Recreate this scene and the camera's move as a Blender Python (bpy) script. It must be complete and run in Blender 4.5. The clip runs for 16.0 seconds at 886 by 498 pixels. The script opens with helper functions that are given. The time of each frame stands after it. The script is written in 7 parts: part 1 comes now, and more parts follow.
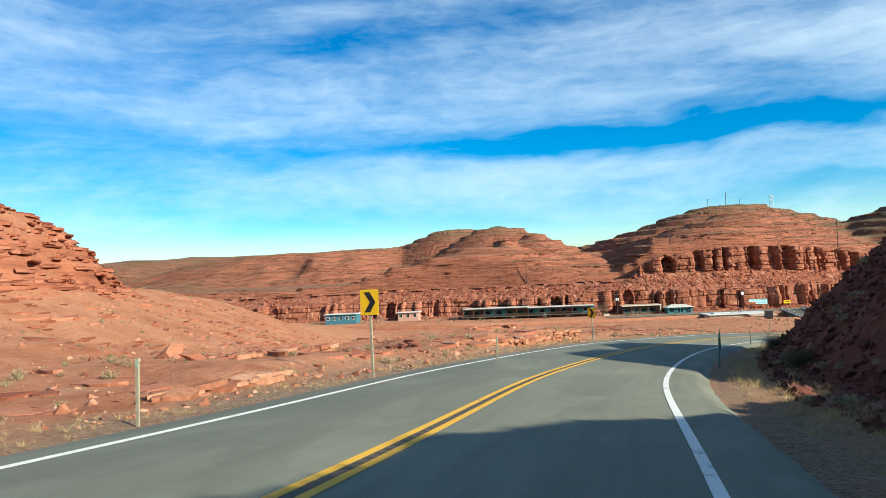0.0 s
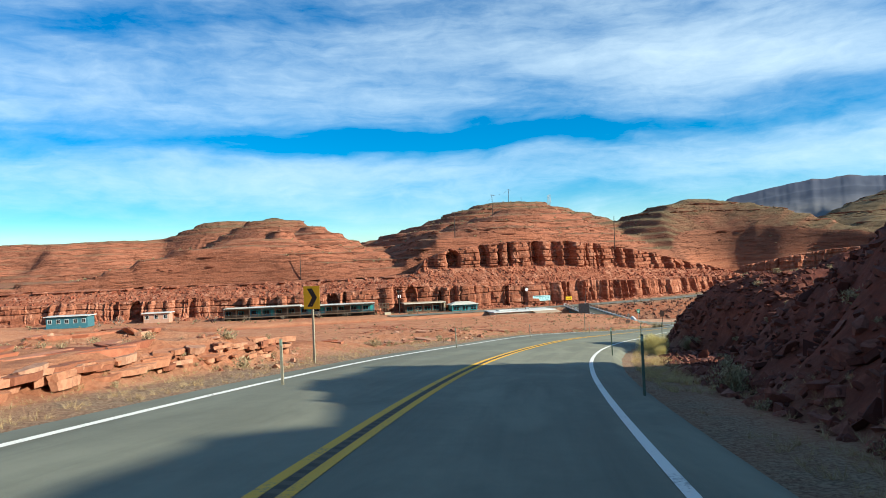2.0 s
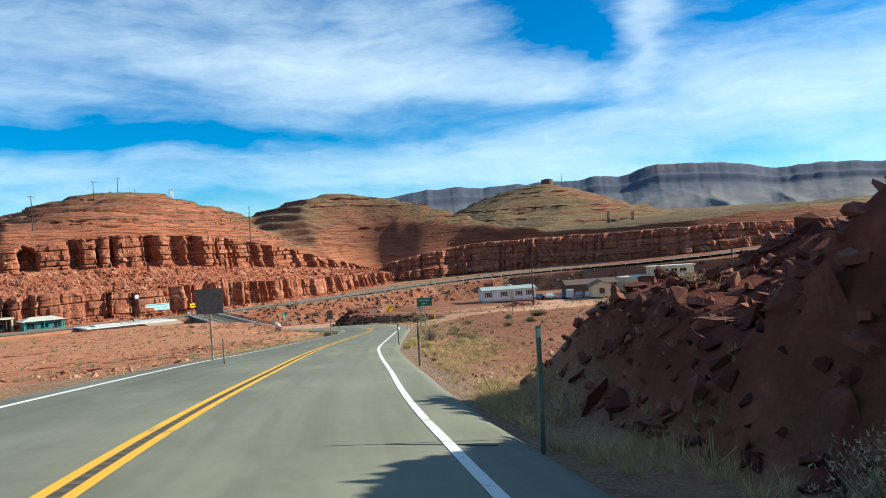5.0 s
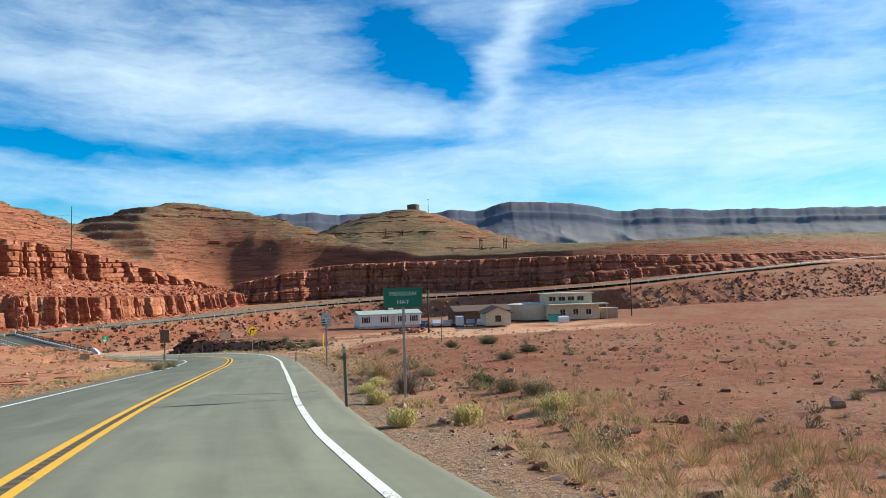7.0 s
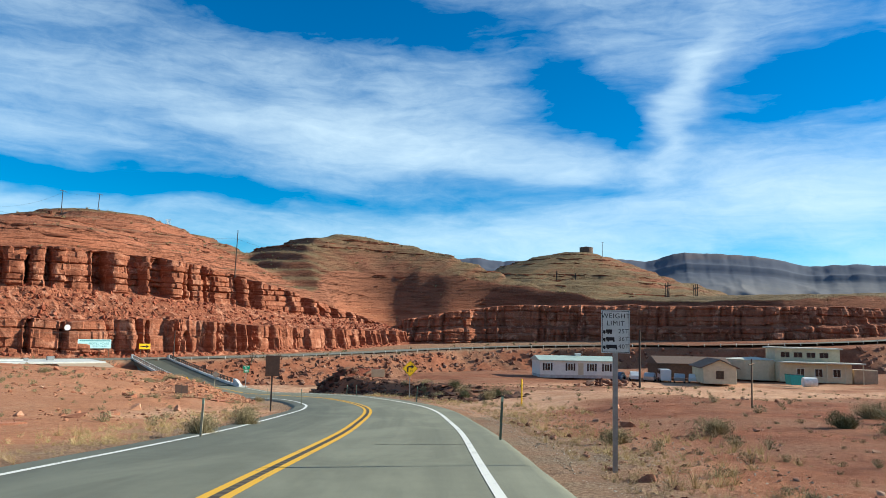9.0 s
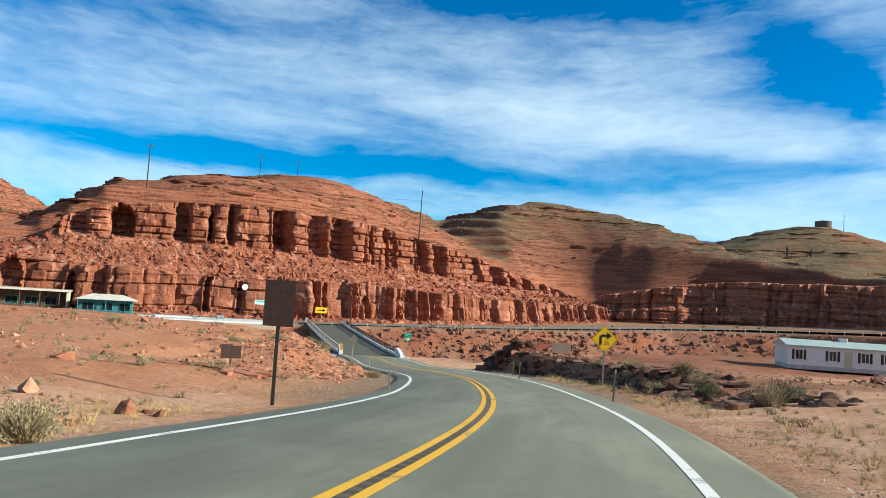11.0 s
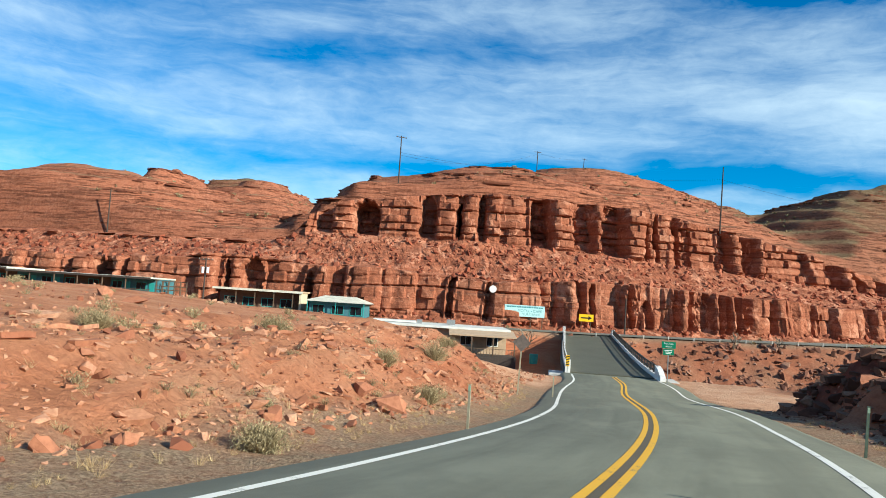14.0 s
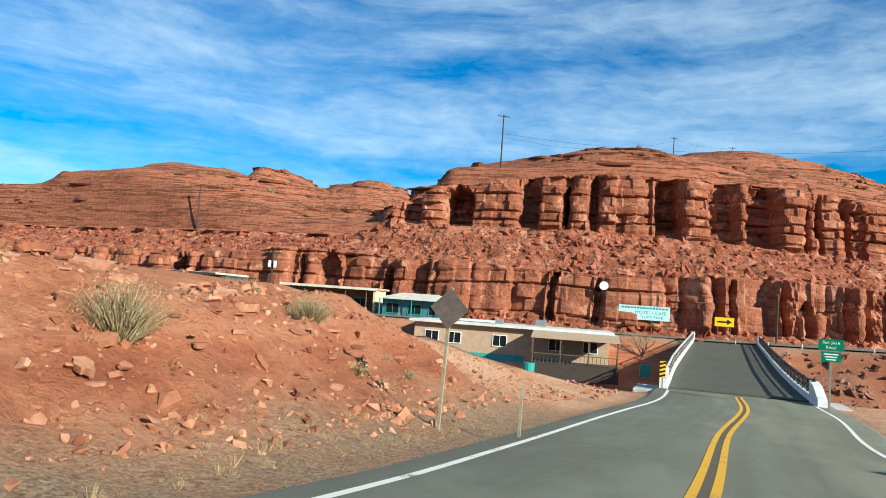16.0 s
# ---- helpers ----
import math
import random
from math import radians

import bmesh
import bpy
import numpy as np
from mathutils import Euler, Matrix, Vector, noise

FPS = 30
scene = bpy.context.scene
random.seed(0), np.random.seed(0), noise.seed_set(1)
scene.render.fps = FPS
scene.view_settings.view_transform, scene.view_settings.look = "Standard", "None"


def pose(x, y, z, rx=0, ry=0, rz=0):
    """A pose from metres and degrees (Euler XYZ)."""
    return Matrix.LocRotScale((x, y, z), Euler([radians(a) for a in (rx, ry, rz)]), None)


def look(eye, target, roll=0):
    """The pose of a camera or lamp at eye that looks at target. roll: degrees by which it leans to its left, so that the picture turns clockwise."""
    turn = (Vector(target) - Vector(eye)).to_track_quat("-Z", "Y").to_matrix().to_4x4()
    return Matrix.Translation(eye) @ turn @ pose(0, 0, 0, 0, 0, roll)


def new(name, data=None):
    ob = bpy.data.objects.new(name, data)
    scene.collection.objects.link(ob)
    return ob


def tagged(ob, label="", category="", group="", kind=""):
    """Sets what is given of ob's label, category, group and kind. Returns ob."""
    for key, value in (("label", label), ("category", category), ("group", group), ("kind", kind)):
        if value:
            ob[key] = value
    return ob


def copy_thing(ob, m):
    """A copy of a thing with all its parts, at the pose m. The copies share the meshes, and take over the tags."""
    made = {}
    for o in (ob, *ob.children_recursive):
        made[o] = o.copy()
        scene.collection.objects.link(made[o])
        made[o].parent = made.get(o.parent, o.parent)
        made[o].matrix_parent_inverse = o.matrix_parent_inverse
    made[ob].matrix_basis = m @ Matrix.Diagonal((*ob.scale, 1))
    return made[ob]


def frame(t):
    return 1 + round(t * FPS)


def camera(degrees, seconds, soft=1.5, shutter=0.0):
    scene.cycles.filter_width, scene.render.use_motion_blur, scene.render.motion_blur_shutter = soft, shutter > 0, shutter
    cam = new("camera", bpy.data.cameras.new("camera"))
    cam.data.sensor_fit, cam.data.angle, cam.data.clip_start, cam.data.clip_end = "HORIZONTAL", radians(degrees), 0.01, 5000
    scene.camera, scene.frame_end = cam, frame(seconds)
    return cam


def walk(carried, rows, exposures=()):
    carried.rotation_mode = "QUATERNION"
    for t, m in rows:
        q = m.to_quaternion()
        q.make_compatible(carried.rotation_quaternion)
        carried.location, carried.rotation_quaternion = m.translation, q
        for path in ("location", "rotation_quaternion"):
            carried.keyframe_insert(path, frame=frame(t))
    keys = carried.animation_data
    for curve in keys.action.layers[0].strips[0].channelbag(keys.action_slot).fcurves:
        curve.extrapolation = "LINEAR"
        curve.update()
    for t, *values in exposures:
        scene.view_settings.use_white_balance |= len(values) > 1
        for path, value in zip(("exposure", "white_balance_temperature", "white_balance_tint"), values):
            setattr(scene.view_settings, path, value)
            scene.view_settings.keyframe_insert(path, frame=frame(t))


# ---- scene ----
cam = camera(62.3, 16.0, 0.9)
PATH = [
    (0, (-0.00, 0.00, 1.70), (-0.000, 9.993, 2.076), -2.73),
    (0.5, (1.64, 7.85, 1.02), (2.537, 17.803, 1.353), -2.66),
    (1, (3.58, 15.68, 0.40), (5.448, 25.501, 0.736), -2.34),
    (1.5, (5.79, 23.49, -0.21), (8.402, 33.142, 0.017), -2.48),
    (2, (8.35, 31.21, -0.77), (11.184, 40.795, -0.517), -2.39),
    (2.5, (11.26, 38.74, -1.38), (14.177, 48.293, -0.936), -3.56),
    (3, (14.56, 46.08, -2.02), (17.815, 55.511, -1.365), -3.71),
    (3.5, (18.13, 53.25, -2.66), (21.961, 62.445, -1.822), -3.33),
    (4, (21.87, 60.01, -3.37), (26.719, 68.721, -2.617), -3.46),
    (4.5, (25.81, 66.64, -3.98), (32.064, 74.440, -3.625), -4.33),
    (5, (29.98, 73.01, -4.53), (37.015, 80.111, -4.421), -3.69),
    (7.5, (50.53, 100.07, -7.36), (58.884, 105.536, -6.872), -1.47),
    (8, (55.11, 104.98, -7.82), (63.185, 110.835, -7.147), -0.92),
    (8.5, (59.59, 109.97, -8.24), (67.077, 116.532, -7.330), 0.53),
    (9, (64.08, 114.78, -8.77), (70.934, 121.985, -7.675), 1.43),
    (9.5, (68.46, 119.49, -9.25), (74.495, 127.385, -8.104), 1.93),
    (9.7, (70.20, 121.34, -9.44), (75.949, 129.449, -8.333), 2.42),
    (11.8, (85.35, 139.01, -11.17), (89.183, 148.230, -10.674), 4.51),
    (12, (86.73, 140.80, -11.30), (90.231, 150.156, -10.844), 5.00),
    (12.5, (89.99, 145.35, -11.71), (92.594, 154.996, -11.247), 5.29),
    (13, (92.93, 150.06, -12.00), (94.859, 159.863, -11.506), 4.33),
    (13.5, (95.78, 154.78, -12.41), (97.117, 164.678, -11.826), 3.82),
    (14, (98.30, 159.71, -12.79), (98.930, 169.668, -12.094), 3.73),
    (14.5, (100.61, 164.67, -13.20), (100.986, 174.639, -12.531), 3.31),
    (15, (102.72, 169.73, -13.65), (102.904, 179.701, -12.943), 2.91),
    (15.5, (104.73, 174.77, -14.11), (104.433, 184.739, -13.316), 3.35),
    (16, (106.57, 179.88, -14.52), (105.215, 189.757, -13.769), 4.08),
]
EXPOSURES = [(0, 0.86, 6400, 2), (5.0, 0.86, 6400, 2), (7.5, 0.86, 6450, 3), (9.7, 0.76, 6350, 1), (11.8, 0.88, 6400, 1), (16, 0.82, 6350, 0)]
walk(cam, [(t, look(eye, target, roll)) for t, eye, target, roll in PATH], EXPOSURES)

# ---- light and sky ----
SUN_FROM = Vector((0.745, -0.55, 0.425)).normalized()
sun_data = bpy.data.lights.new("sun", "SUN")
sun_data.energy, sun_data.angle, sun_data.color = 5.0, radians(0.6), (1.0, 0.93, 0.82)
sun = new("sun", sun_data)
sun.rotation_euler = SUN_FROM.to_track_quat("Z", "Y").to_euler()
tagged(sun, kind="structure")


class Tree:
    """A small writer of node trees."""

    def __init__(self, tree):
        self.t = tree
        tree.nodes.clear()

    def n(self, kind, **sets):
        node = self.t.nodes.new(kind)
        for key, value in sets.items():
            if key == "ins":
                for name, v in value.items():
                    if isinstance(v, bpy.types.NodeSocket):
                        self.t.links.new(v, node.inputs[name])
                    else:
                        node.inputs[name].default_value = v
            elif key == "op":
                node.operation = value
            elif key == "blend":
                node.blend_type = value
            elif key == "dtype":
                node.data_type = value
            elif key == "sky":
                node.sky_type = value
            elif key == "stops":
                ramp = node.color_ramp
                while len(ramp.elements) < len(value):
                    ramp.elements.new(0.5)
                for e, (p, c) in zip(ramp.elements, value):
                    e.position, e.color = p, (*c, 1) if len(c) == 3 else c
            elif key == "attr":
                node.attribute_name = value
        return node

    def math(self, op, a, b=0.0, c=0.0):
        node = self.t.nodes.new("ShaderNodeMath")
        node.operation = op
        for i, v in enumerate((a, b, c)):
            if isinstance(v, bpy.types.NodeSocket):
                self.t.links.new(v, node.inputs[i])
            else:
                node.inputs[i].default_value = v
        return node.outputs[0]

    def noise(self, vec, scale, detail=4.0, rough=0.6, distort=0.0):
        node = self.n("ShaderNodeTexNoise", ins={"Scale": scale, "Detail": detail, "Roughness": rough, "Distortion": distort})
        if vec is not None:
            self.t.links.new(vec, node.inputs["Vector"])
        return node.outputs["Fac"]

    def ramp(self, fac, stops):
        node = self.n("ShaderNodeValToRGB", stops=stops)
        self.t.links.new(fac, node.inputs[0])
        return node.outputs[0]

    def mix(self, fac, a, b, blend="MIX"):
        node = self.t.nodes.new("ShaderNodeMix")
        node.data_type, node.blend_type = "RGBA", blend
        for i, v in ((0, fac), (6, a), (7, b)):
            if isinstance(v, bpy.types.NodeSocket):
                self.t.links.new(v, node.inputs[i])
            else:
                node.inputs[i].default_value = v if i == 0 else (*v, 1) if len(v) == 3 else v
        return node.outputs[2]

    def mapped(self, vec, scale=(1, 1, 1), rot=(0, 0, 0), loc=(0, 0, 0)):
        node = self.n("ShaderNodeMapping", ins={"Scale": scale, "Rotation": rot, "Location": loc})
        self.t.links.new(vec, node.inputs["Vector"])
        return node.outputs[0]

    def vmath(self, op, a, b):
        node = self.t.nodes.new("ShaderNodeVectorMath")
        node.operation = op
        for i, v in enumerate((a, b)):
            if isinstance(v, bpy.types.NodeSocket):
                self.t.links.new(v, node.inputs[i])
            else:
                node.inputs[i].default_value = v
        return node.outputs[0]


world = bpy.data.worlds.new("sky")
scene.world = world
world.use_nodes = True
w = Tree(world.node_tree)
sky = w.n("ShaderNodeTexSky", sky="NISHITA")
sky.sun_disc = False
sky.sun_elevation = math.asin(SUN_FROM.z)
sky.sun_rotation = math.atan2(SUN_FROM.x, SUN_FROM.y)
sky.altitude, sky.air_density, sky.dust_density, sky.ozone_density = 1300, 1.0, 0.3, 2.0
blue = w.n("ShaderNodeHueSaturation", ins={"Hue": 0.504, "Saturation": 2.05, "Value": 1.2, "Color": sky.outputs[0]}).outputs[0]
way = w.n("ShaderNodeTexCoord").outputs["Generated"]
part_xyz = w.n("ShaderNodeSeparateXYZ", ins={"Vector": way})
# azimuth (from +y towards +x) and elevation in degrees
azim = w.math("MULTIPLY", w.math("ARCTAN2", part_xyz.outputs[0], part_xyz.outputs[1]), 57.29578)
elev = w.math("MULTIPLY", w.math("ARCSINE", part_xyz.outputs[2]), 57.29578)
flatmap = w.n("ShaderNodeCombineXYZ", ins={"X": azim, "Y": elev}).outputs[0]
stir = w.n("ShaderNodeTexNoise", ins={"Vector": w.mapped(flatmap, (0.05, 0.13, 1.0)), "Scale": 1.0, "Detail": 4.0, "Roughness": 0.6}).outputs["Color"]
stir = w.vmath("MULTIPLY", w.vmath("SUBTRACT", stir, (0.5, 0.5, 0.5)), (12.0, 5.0, 0.0))
drift = w.n("ShaderNodeSeparateXYZ", ins={"Vector": w.vmath("ADD", flatmap, stir)})
# cirrus banks and the blue gaps between them: azimuth, elevation, half length, half width, tilt, weight
CLOUDS = [(18, 9.9, 25, 1.0, 0, -0.75), (-6, 3.6, 22, 1.1, 0, -0.42), (54, 17.5, 6.5, 2.6, -38, -0.60), (73, 18.5, 6.5, 3.4, 12, -0.58), (34, 23.8, 13, 1.8, -4, -0.65),
          (62, 17.0, 1.7, 6.0, -28, 0.62), (40, 14.8, 24, 3.0, -9, 0.34), (20, 7.0, 60, 1.5, 0, 0.36), (80, 10.0, 22, 4.2, 0, 0.40), (-4, 18.3, 15, 1.3, 4, -0.36),
          (-6, 13.0, 16, 1.8, 2, 0.16), (18, 16.0, 14, 2.0, -6, 0.16), (-32, 11.0, 12, 2.0, 5, -0.15), (49, 11.0, 9, 0.7, -3, -0.28)]
cloud = w.math("ADD", 0.40, 0.0)
for az0, el0, long_, wide_, tilt_, weight in CLOUDS:
    da, de = w.math("SUBTRACT", drift.outputs[0], float(az0)), w.math("SUBTRACT", drift.outputs[1], float(el0))
    c_, s_ = math.cos(radians(tilt_)), math.sin(radians(tilt_))
    u_ = w.math("MULTIPLY_ADD", da, c_ / long_, w.math("MULTIPLY", de, s_ / long_))
    v_ = w.math("MULTIPLY_ADD", de, c_ / wide_, w.math("MULTIPLY", da, -s_ / wide_))
    near_it = w.math("EXPONENT", w.math("MULTIPLY", w.math("MULTIPLY_ADD", u_, u_, w.math("MULTIPLY", v_, v_)), -1.0))
    cloud = w.math("MULTIPLY_ADD", near_it, weight * 0.8, cloud)
stirred = w.vmath("ADD", flatmap, w.vmath("MULTIPLY", stir, (0.6, 0.6, 0.0)))
streak = w.noise(w.mapped(stirred, (0.045, 0.21, 1.0), (0, 0, radians(5))), 1.0, 7, 0.60, 0.35)
fibre = w.noise(w.mapped(stirred, (0.16, 0.95, 1.0), (0, 0, radians(9)), (3.1, 0, 0)), 1.0, 5, 0.60, 0.9)
puff = w.noise(w.mapped(stirred, (0.35, 0.75, 1.0), (0, 0, radians(-8)), (7.7, 1.3, 0)), 1.0, 6, 0.66, 0.4)
cloud = w.math("ADD", cloud, w.math("MULTIPLY_ADD", streak, 1.25, -0.625))
cloud = w.math("ADD", cloud, w.math("MULTIPLY_ADD", fibre, 0.30, -0.15))
cloud = w.math("ADD", cloud, w.math("MULTIPLY_ADD", puff, 0.34, -0.17))
cover = w.ramp(cloud, [(0.10, (0, 0, 0)), (0.34, (0.22, 0.22, 0.22)), (0.62, (0.58, 0.58, 0.58)), (1.0, (1, 1, 1))])
# the cirrus thins out towards the zenith
cover = w.math("MULTIPLY", cover, w.ramp(part_xyz.outputs[2], [(0.0, (0.80, 0.80, 0.80)), (0.45, (0.76, 0.76, 0.76)), (0.85, (0.40, 0.40, 0.40))]))
whites = w.mix(cover, blue, (7.3, 8.7, 9.9))
back = w.n("ShaderNodeBackground", ins={"Color": whites, "Strength": 0.071})
out = w.n("ShaderNodeOutputWorld")
w.t.links.new(back.outputs[0], out.inputs[0])


# ---- materials ----
def material(name):
    m = bpy.data.materials.new(name)
    m.use_nodes = True
    t = Tree(m.node_tree)
    bsdf = t.n("ShaderNodeBsdfPrincipled", ins={"Roughness": 0.9, "Specular IOR Level": 0.2})
    outp = t.n("ShaderNodeOutputMaterial")
    t.t.links.new(bsdf.outputs[0], outp.inputs[0])
    return m, t, bsdf


def bump(t, bsdf, height, strength=0.5, distance=0.1):
    b = t.n("ShaderNodeBump", ins={"Strength": strength, "Distance": distance, "Height": height})
    t.t.links.new(b.outputs[0], bsdf.inputs["Normal"])


def colour(t, bsdf, socket):
    t.t.links.new(socket, bsdf.inputs["Base Color"])


def plain(name, rgb, rough=0.6, metal=0.0, wear=0.15, scale=6.0, spec=0.4):
    """A painted or plain surface with a little grime."""
    m, t, bsdf = material(name)
    pos = t.n("ShaderNodeTexCoord").outputs["Object"]
    g = t.noise(pos, scale, 5, 0.65)
    dark = tuple(c * (1 - wear) for c in rgb)
    light = tuple(min(1, c * (1 + wear * 0.6)) for c in rgb)
    colour(t, bsdf, t.ramp(g, [(0.3, dark), (0.7, light)]))
    bsdf.inputs["Roughness"].default_value = rough
    bsdf.inputs["Metallic"].default_value = metal
    bsdf.inputs["Specular IOR Level"].default_value = spec
    bump(t, bsdf, g, 0.15, 0.01)
    return m


def rock_material(name, low_rgb, high_rgb, pale, strata=0.6, scrub=0.0):
    """Bedded red rock: beds by height, blotches, dust on flat places, scrub where it is flat and high."""
    m, t, bsdf = material(name)
    geo = t.n("ShaderNodeNewGeometry")
    pos = geo.outputs["Position"]
    nz = t.n("ShaderNodeSeparateXYZ", ins={"Vector": geo.outputs["Normal"]}).outputs[2]
    big = t.noise(pos, 0.06, 5, 0.55)
    mid = t.noise(pos, 0.5, 6, 0.65)
    fine_n = t.noise(pos, 4.0, 6, 0.7)
    beds = t.noise(t.mapped(pos, (0.03, 0.03, 0.9)), strata, 6, 0.7, 0.3)
    base = t.ramp(beds, [(0.30, low_rgb), (0.52, high_rgb), (0.72, pale)])
    base = t.mix(t.math("MULTIPLY", mid, 0.55), base, low_rgb)
    base = t.mix(t.ramp(big, [(0.35, (0, 0, 0)), (0.7, (0.5, 0.5, 0.5))]), base, high_rgb)
    base = t.mix(t.ramp(fine_n, [(0.35, (0.45, 0.45, 0.45)), (0.62, (0, 0, 0))]), base, tuple(c * 0.55 for c in low_rgb))
    if not scrub:
        runs = t.noise(t.mapped(pos, (0.55, 0.55, 0.07)), 1.0, 5, 0.65, 0.4)
        base = t.mix(t.ramp(runs, [(0.50, (0, 0, 0)), (0.66, (0.40, 0.40, 0.40))]), base, tuple(c * 0.45 for c in low_rgb))
        broken = t.noise(pos, 0.33, 6, 0.7, 0.6)
        base = t.mix(t.ramp(broken, [(0.54, (0, 0, 0)), (0.60, (0.55, 0.55, 0.55))]), base, pale)
        crack = t.n("ShaderNodeTexVoronoi", ins={"Vector": t.mapped(t.vmath("ADD", pos, t.n("ShaderNodeTexNoise", ins={"Vector": pos, "Scale": 0.5, "Detail": 3.0}).outputs["Color"]), (0.5, 0.5, 0.85)), "Scale": 1.0})
        crack.feature = "DISTANCE_TO_EDGE"
        split = t.ramp(crack.outputs["Distance"], [(0.0, (0.35, 0.35, 0.35)), (0.04, (0, 0, 0))])
        base = t.mix(split, base, tuple(c * 0.3 for c in low_rgb))
    if scrub:
        flat = t.ramp(nz, [(0.72, (0, 0, 0)), (0.97, (1, 1, 1))])
        patch = t.ramp(t.noise(pos, 0.25, 6, 0.75), [(0.38, (0, 0, 0)), (0.6, (1, 1, 1))])
        base = t.mix(t.math("MULTIPLY", t.math("MULTIPLY", flat, patch), scrub), base, (0.17, 0.125, 0.06))
    colour(t, bsdf, base)
    bsdf.inputs["Roughness"].default_value = 0.95
    bsdf.inputs["Specular IOR Level"].default_value = 0.1
    hh = t.math("ADD", t.math("MULTIPLY", fine_n, 0.35), t.math("ADD", mid, t.math("MULTIPLY", beds, 0.6)))
    bump(t, bsdf, hh, 0.8, 0.35)
    return m


CLIFF = rock_material("red_sandstone", (0.15, 0.044, 0.025), (0.41, 0.15, 0.083), (0.56, 0.27, 0.17), 1.0)


def ground_material():
    m, t, bsdf = material("red_dirt")
    geo = t.n("ShaderNodeNewGeometry")
    pos = geo.outputs["Position"]
    nz = t.n("ShaderNodeSeparateXYZ", ins={"Vector": geo.outputs["Normal"]}).outputs[2]
    big = t.noise(pos, 0.05, 5, 0.6)
    mid = t.noise(pos, 0.45, 6, 0.65)
    fine_n = t.noise(pos, 5.0, 7, 0.75)
    speck = t.noise(pos, 17.0, 3, 0.6)
    base = t.ramp(mid, [(0.3, (0.29, 0.098, 0.046)), (0.5, (0.46, 0.185, 0.096)), (0.72, (0.54, 0.30, 0.18))])
    base = t.mix(t.ramp(big, [(0.38, (0, 0, 0)), (0.62, (0.6, 0.6, 0.6))]), base, (0.49, 0.245, 0.135))
    beds = t.noise(t.mapped(pos, (0.05, 0.05, 1.1)), 0.55, 8, 0.78, 0.3)
    steep = t.ramp(nz, [(0.80, (1, 1, 1)), (0.96, (0, 0, 0))])
    base = t.mix(steep, base, t.ramp(beds, [(0.3, (0.20, 0.062, 0.033)), (0.5, (0.40, 0.145, 0.075)), (0.7, (0.50, 0.25, 0.145))]))
    # scrub on the far flats and hilltops, straw and gravel beside the road
    far = t.n("ShaderNodeAttribute", attr="scrub").outputs["Fac"]
    patch = t.ramp(t.noise(pos, 0.22, 7, 0.75), [(0.36, (0, 0, 0)), (0.62, (1, 1, 1))])
    level = t.ramp(nz, [(0.84, (0, 0, 0)), (0.97, (1, 1, 1))])
    # the thin near-black stops paint ledge shadows along with dark beds
    upl = t.ramp(beds, [(0.32, (0.07, 0.028, 0.02)), (0.42, (0.32, 0.11, 0.062)), (0.46, (0.075, 0.03, 0.02)), (0.50, (0.36, 0.13, 0.072)), (0.57, (0.35, 0.125, 0.07)), (0.60, (0.10, 0.036, 0.024)), (0.63, (0.36, 0.135, 0.08)), (0.75, (0.38, 0.18, 0.11))])
    upl = t.mix(t.ramp(t.noise(pos, 0.16, 6, 0.7), [(0.35, (0.25, 0.25, 0.25)), (0.6, (0.9, 0.9, 0.9))]), upl, t.ramp(t.noise(pos, 1.6, 6, 0.75), [(0.34, (0.16, 0.055, 0.032)), (0.52, (0.35, 0.135, 0.078)), (0.68, (0.44, 0.20, 0.125))]))
    east = t.n("ShaderNodeAttribute", attr="east").outputs["Fac"]
    upl = t.mix(t.math("MULTIPLY", east, 0.85), upl, t.mix(0.65, upl, (0.14, 0.072, 0.046)))
    base = t.mix(far, base, upl)
    base = t.mix(t.math("MULTIPLY", t.math("MULTIPLY", far, patch), t.math("MULTIPLY", level, 0.8)), base, (0.22, 0.16, 0.09))
    olive = t.n("ShaderNodeAttribute", attr="olive").outputs["Fac"]
    gentle = t.ramp(nz, [(0.72, (0, 0, 0)), (0.93, (1, 1, 1))])
    tufts = t.ramp(t.noise(pos, 0.9, 6, 0.8), [(0.35, (0.08, 0.064, 0.034)), (0.5, (0.175, 0.135, 0.072)), (0.65, (0.25, 0.185, 0.108))])
    base = t.mix(t.math("MULTIPLY", t.math("MULTIPLY", olive, gentle), 0.85), base, tufts)
    flats = t.n("ShaderNodeAttribute", attr="flats").outputs["Fac"]
    gravel = t.ramp(t.noise(pos, 9.0, 6, 0.8), [(0.32, (0.10, 0.05, 0.033)), (0.48, (0.25, 0.12, 0.072)), (0.66, (0.39, 0.24, 0.15))])
    redder = t.ramp(t.noise(pos, 0.7, 6, 0.7), [(0.35, (0.15, 0.055, 0.032)), (0.6, (0.30, 0.115, 0.064))])
    where = t.ramp(t.noise(pos, 0.09, 5, 0.65), [(0.38, (0, 0, 0)), (0.56, (1, 1, 1))])
    base = t.mix(t.math("MULTIPLY", flats, 0.85), base, t.mix(where, gravel, redder))
    # a darker ramp over the cut bank and the rock knob
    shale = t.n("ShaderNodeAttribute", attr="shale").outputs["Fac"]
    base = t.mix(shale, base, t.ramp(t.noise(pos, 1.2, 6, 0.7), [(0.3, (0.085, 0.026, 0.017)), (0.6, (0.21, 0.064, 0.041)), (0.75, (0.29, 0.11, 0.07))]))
    pad = t.n("ShaderNodeAttribute", attr="pad").outputs["Fac"]
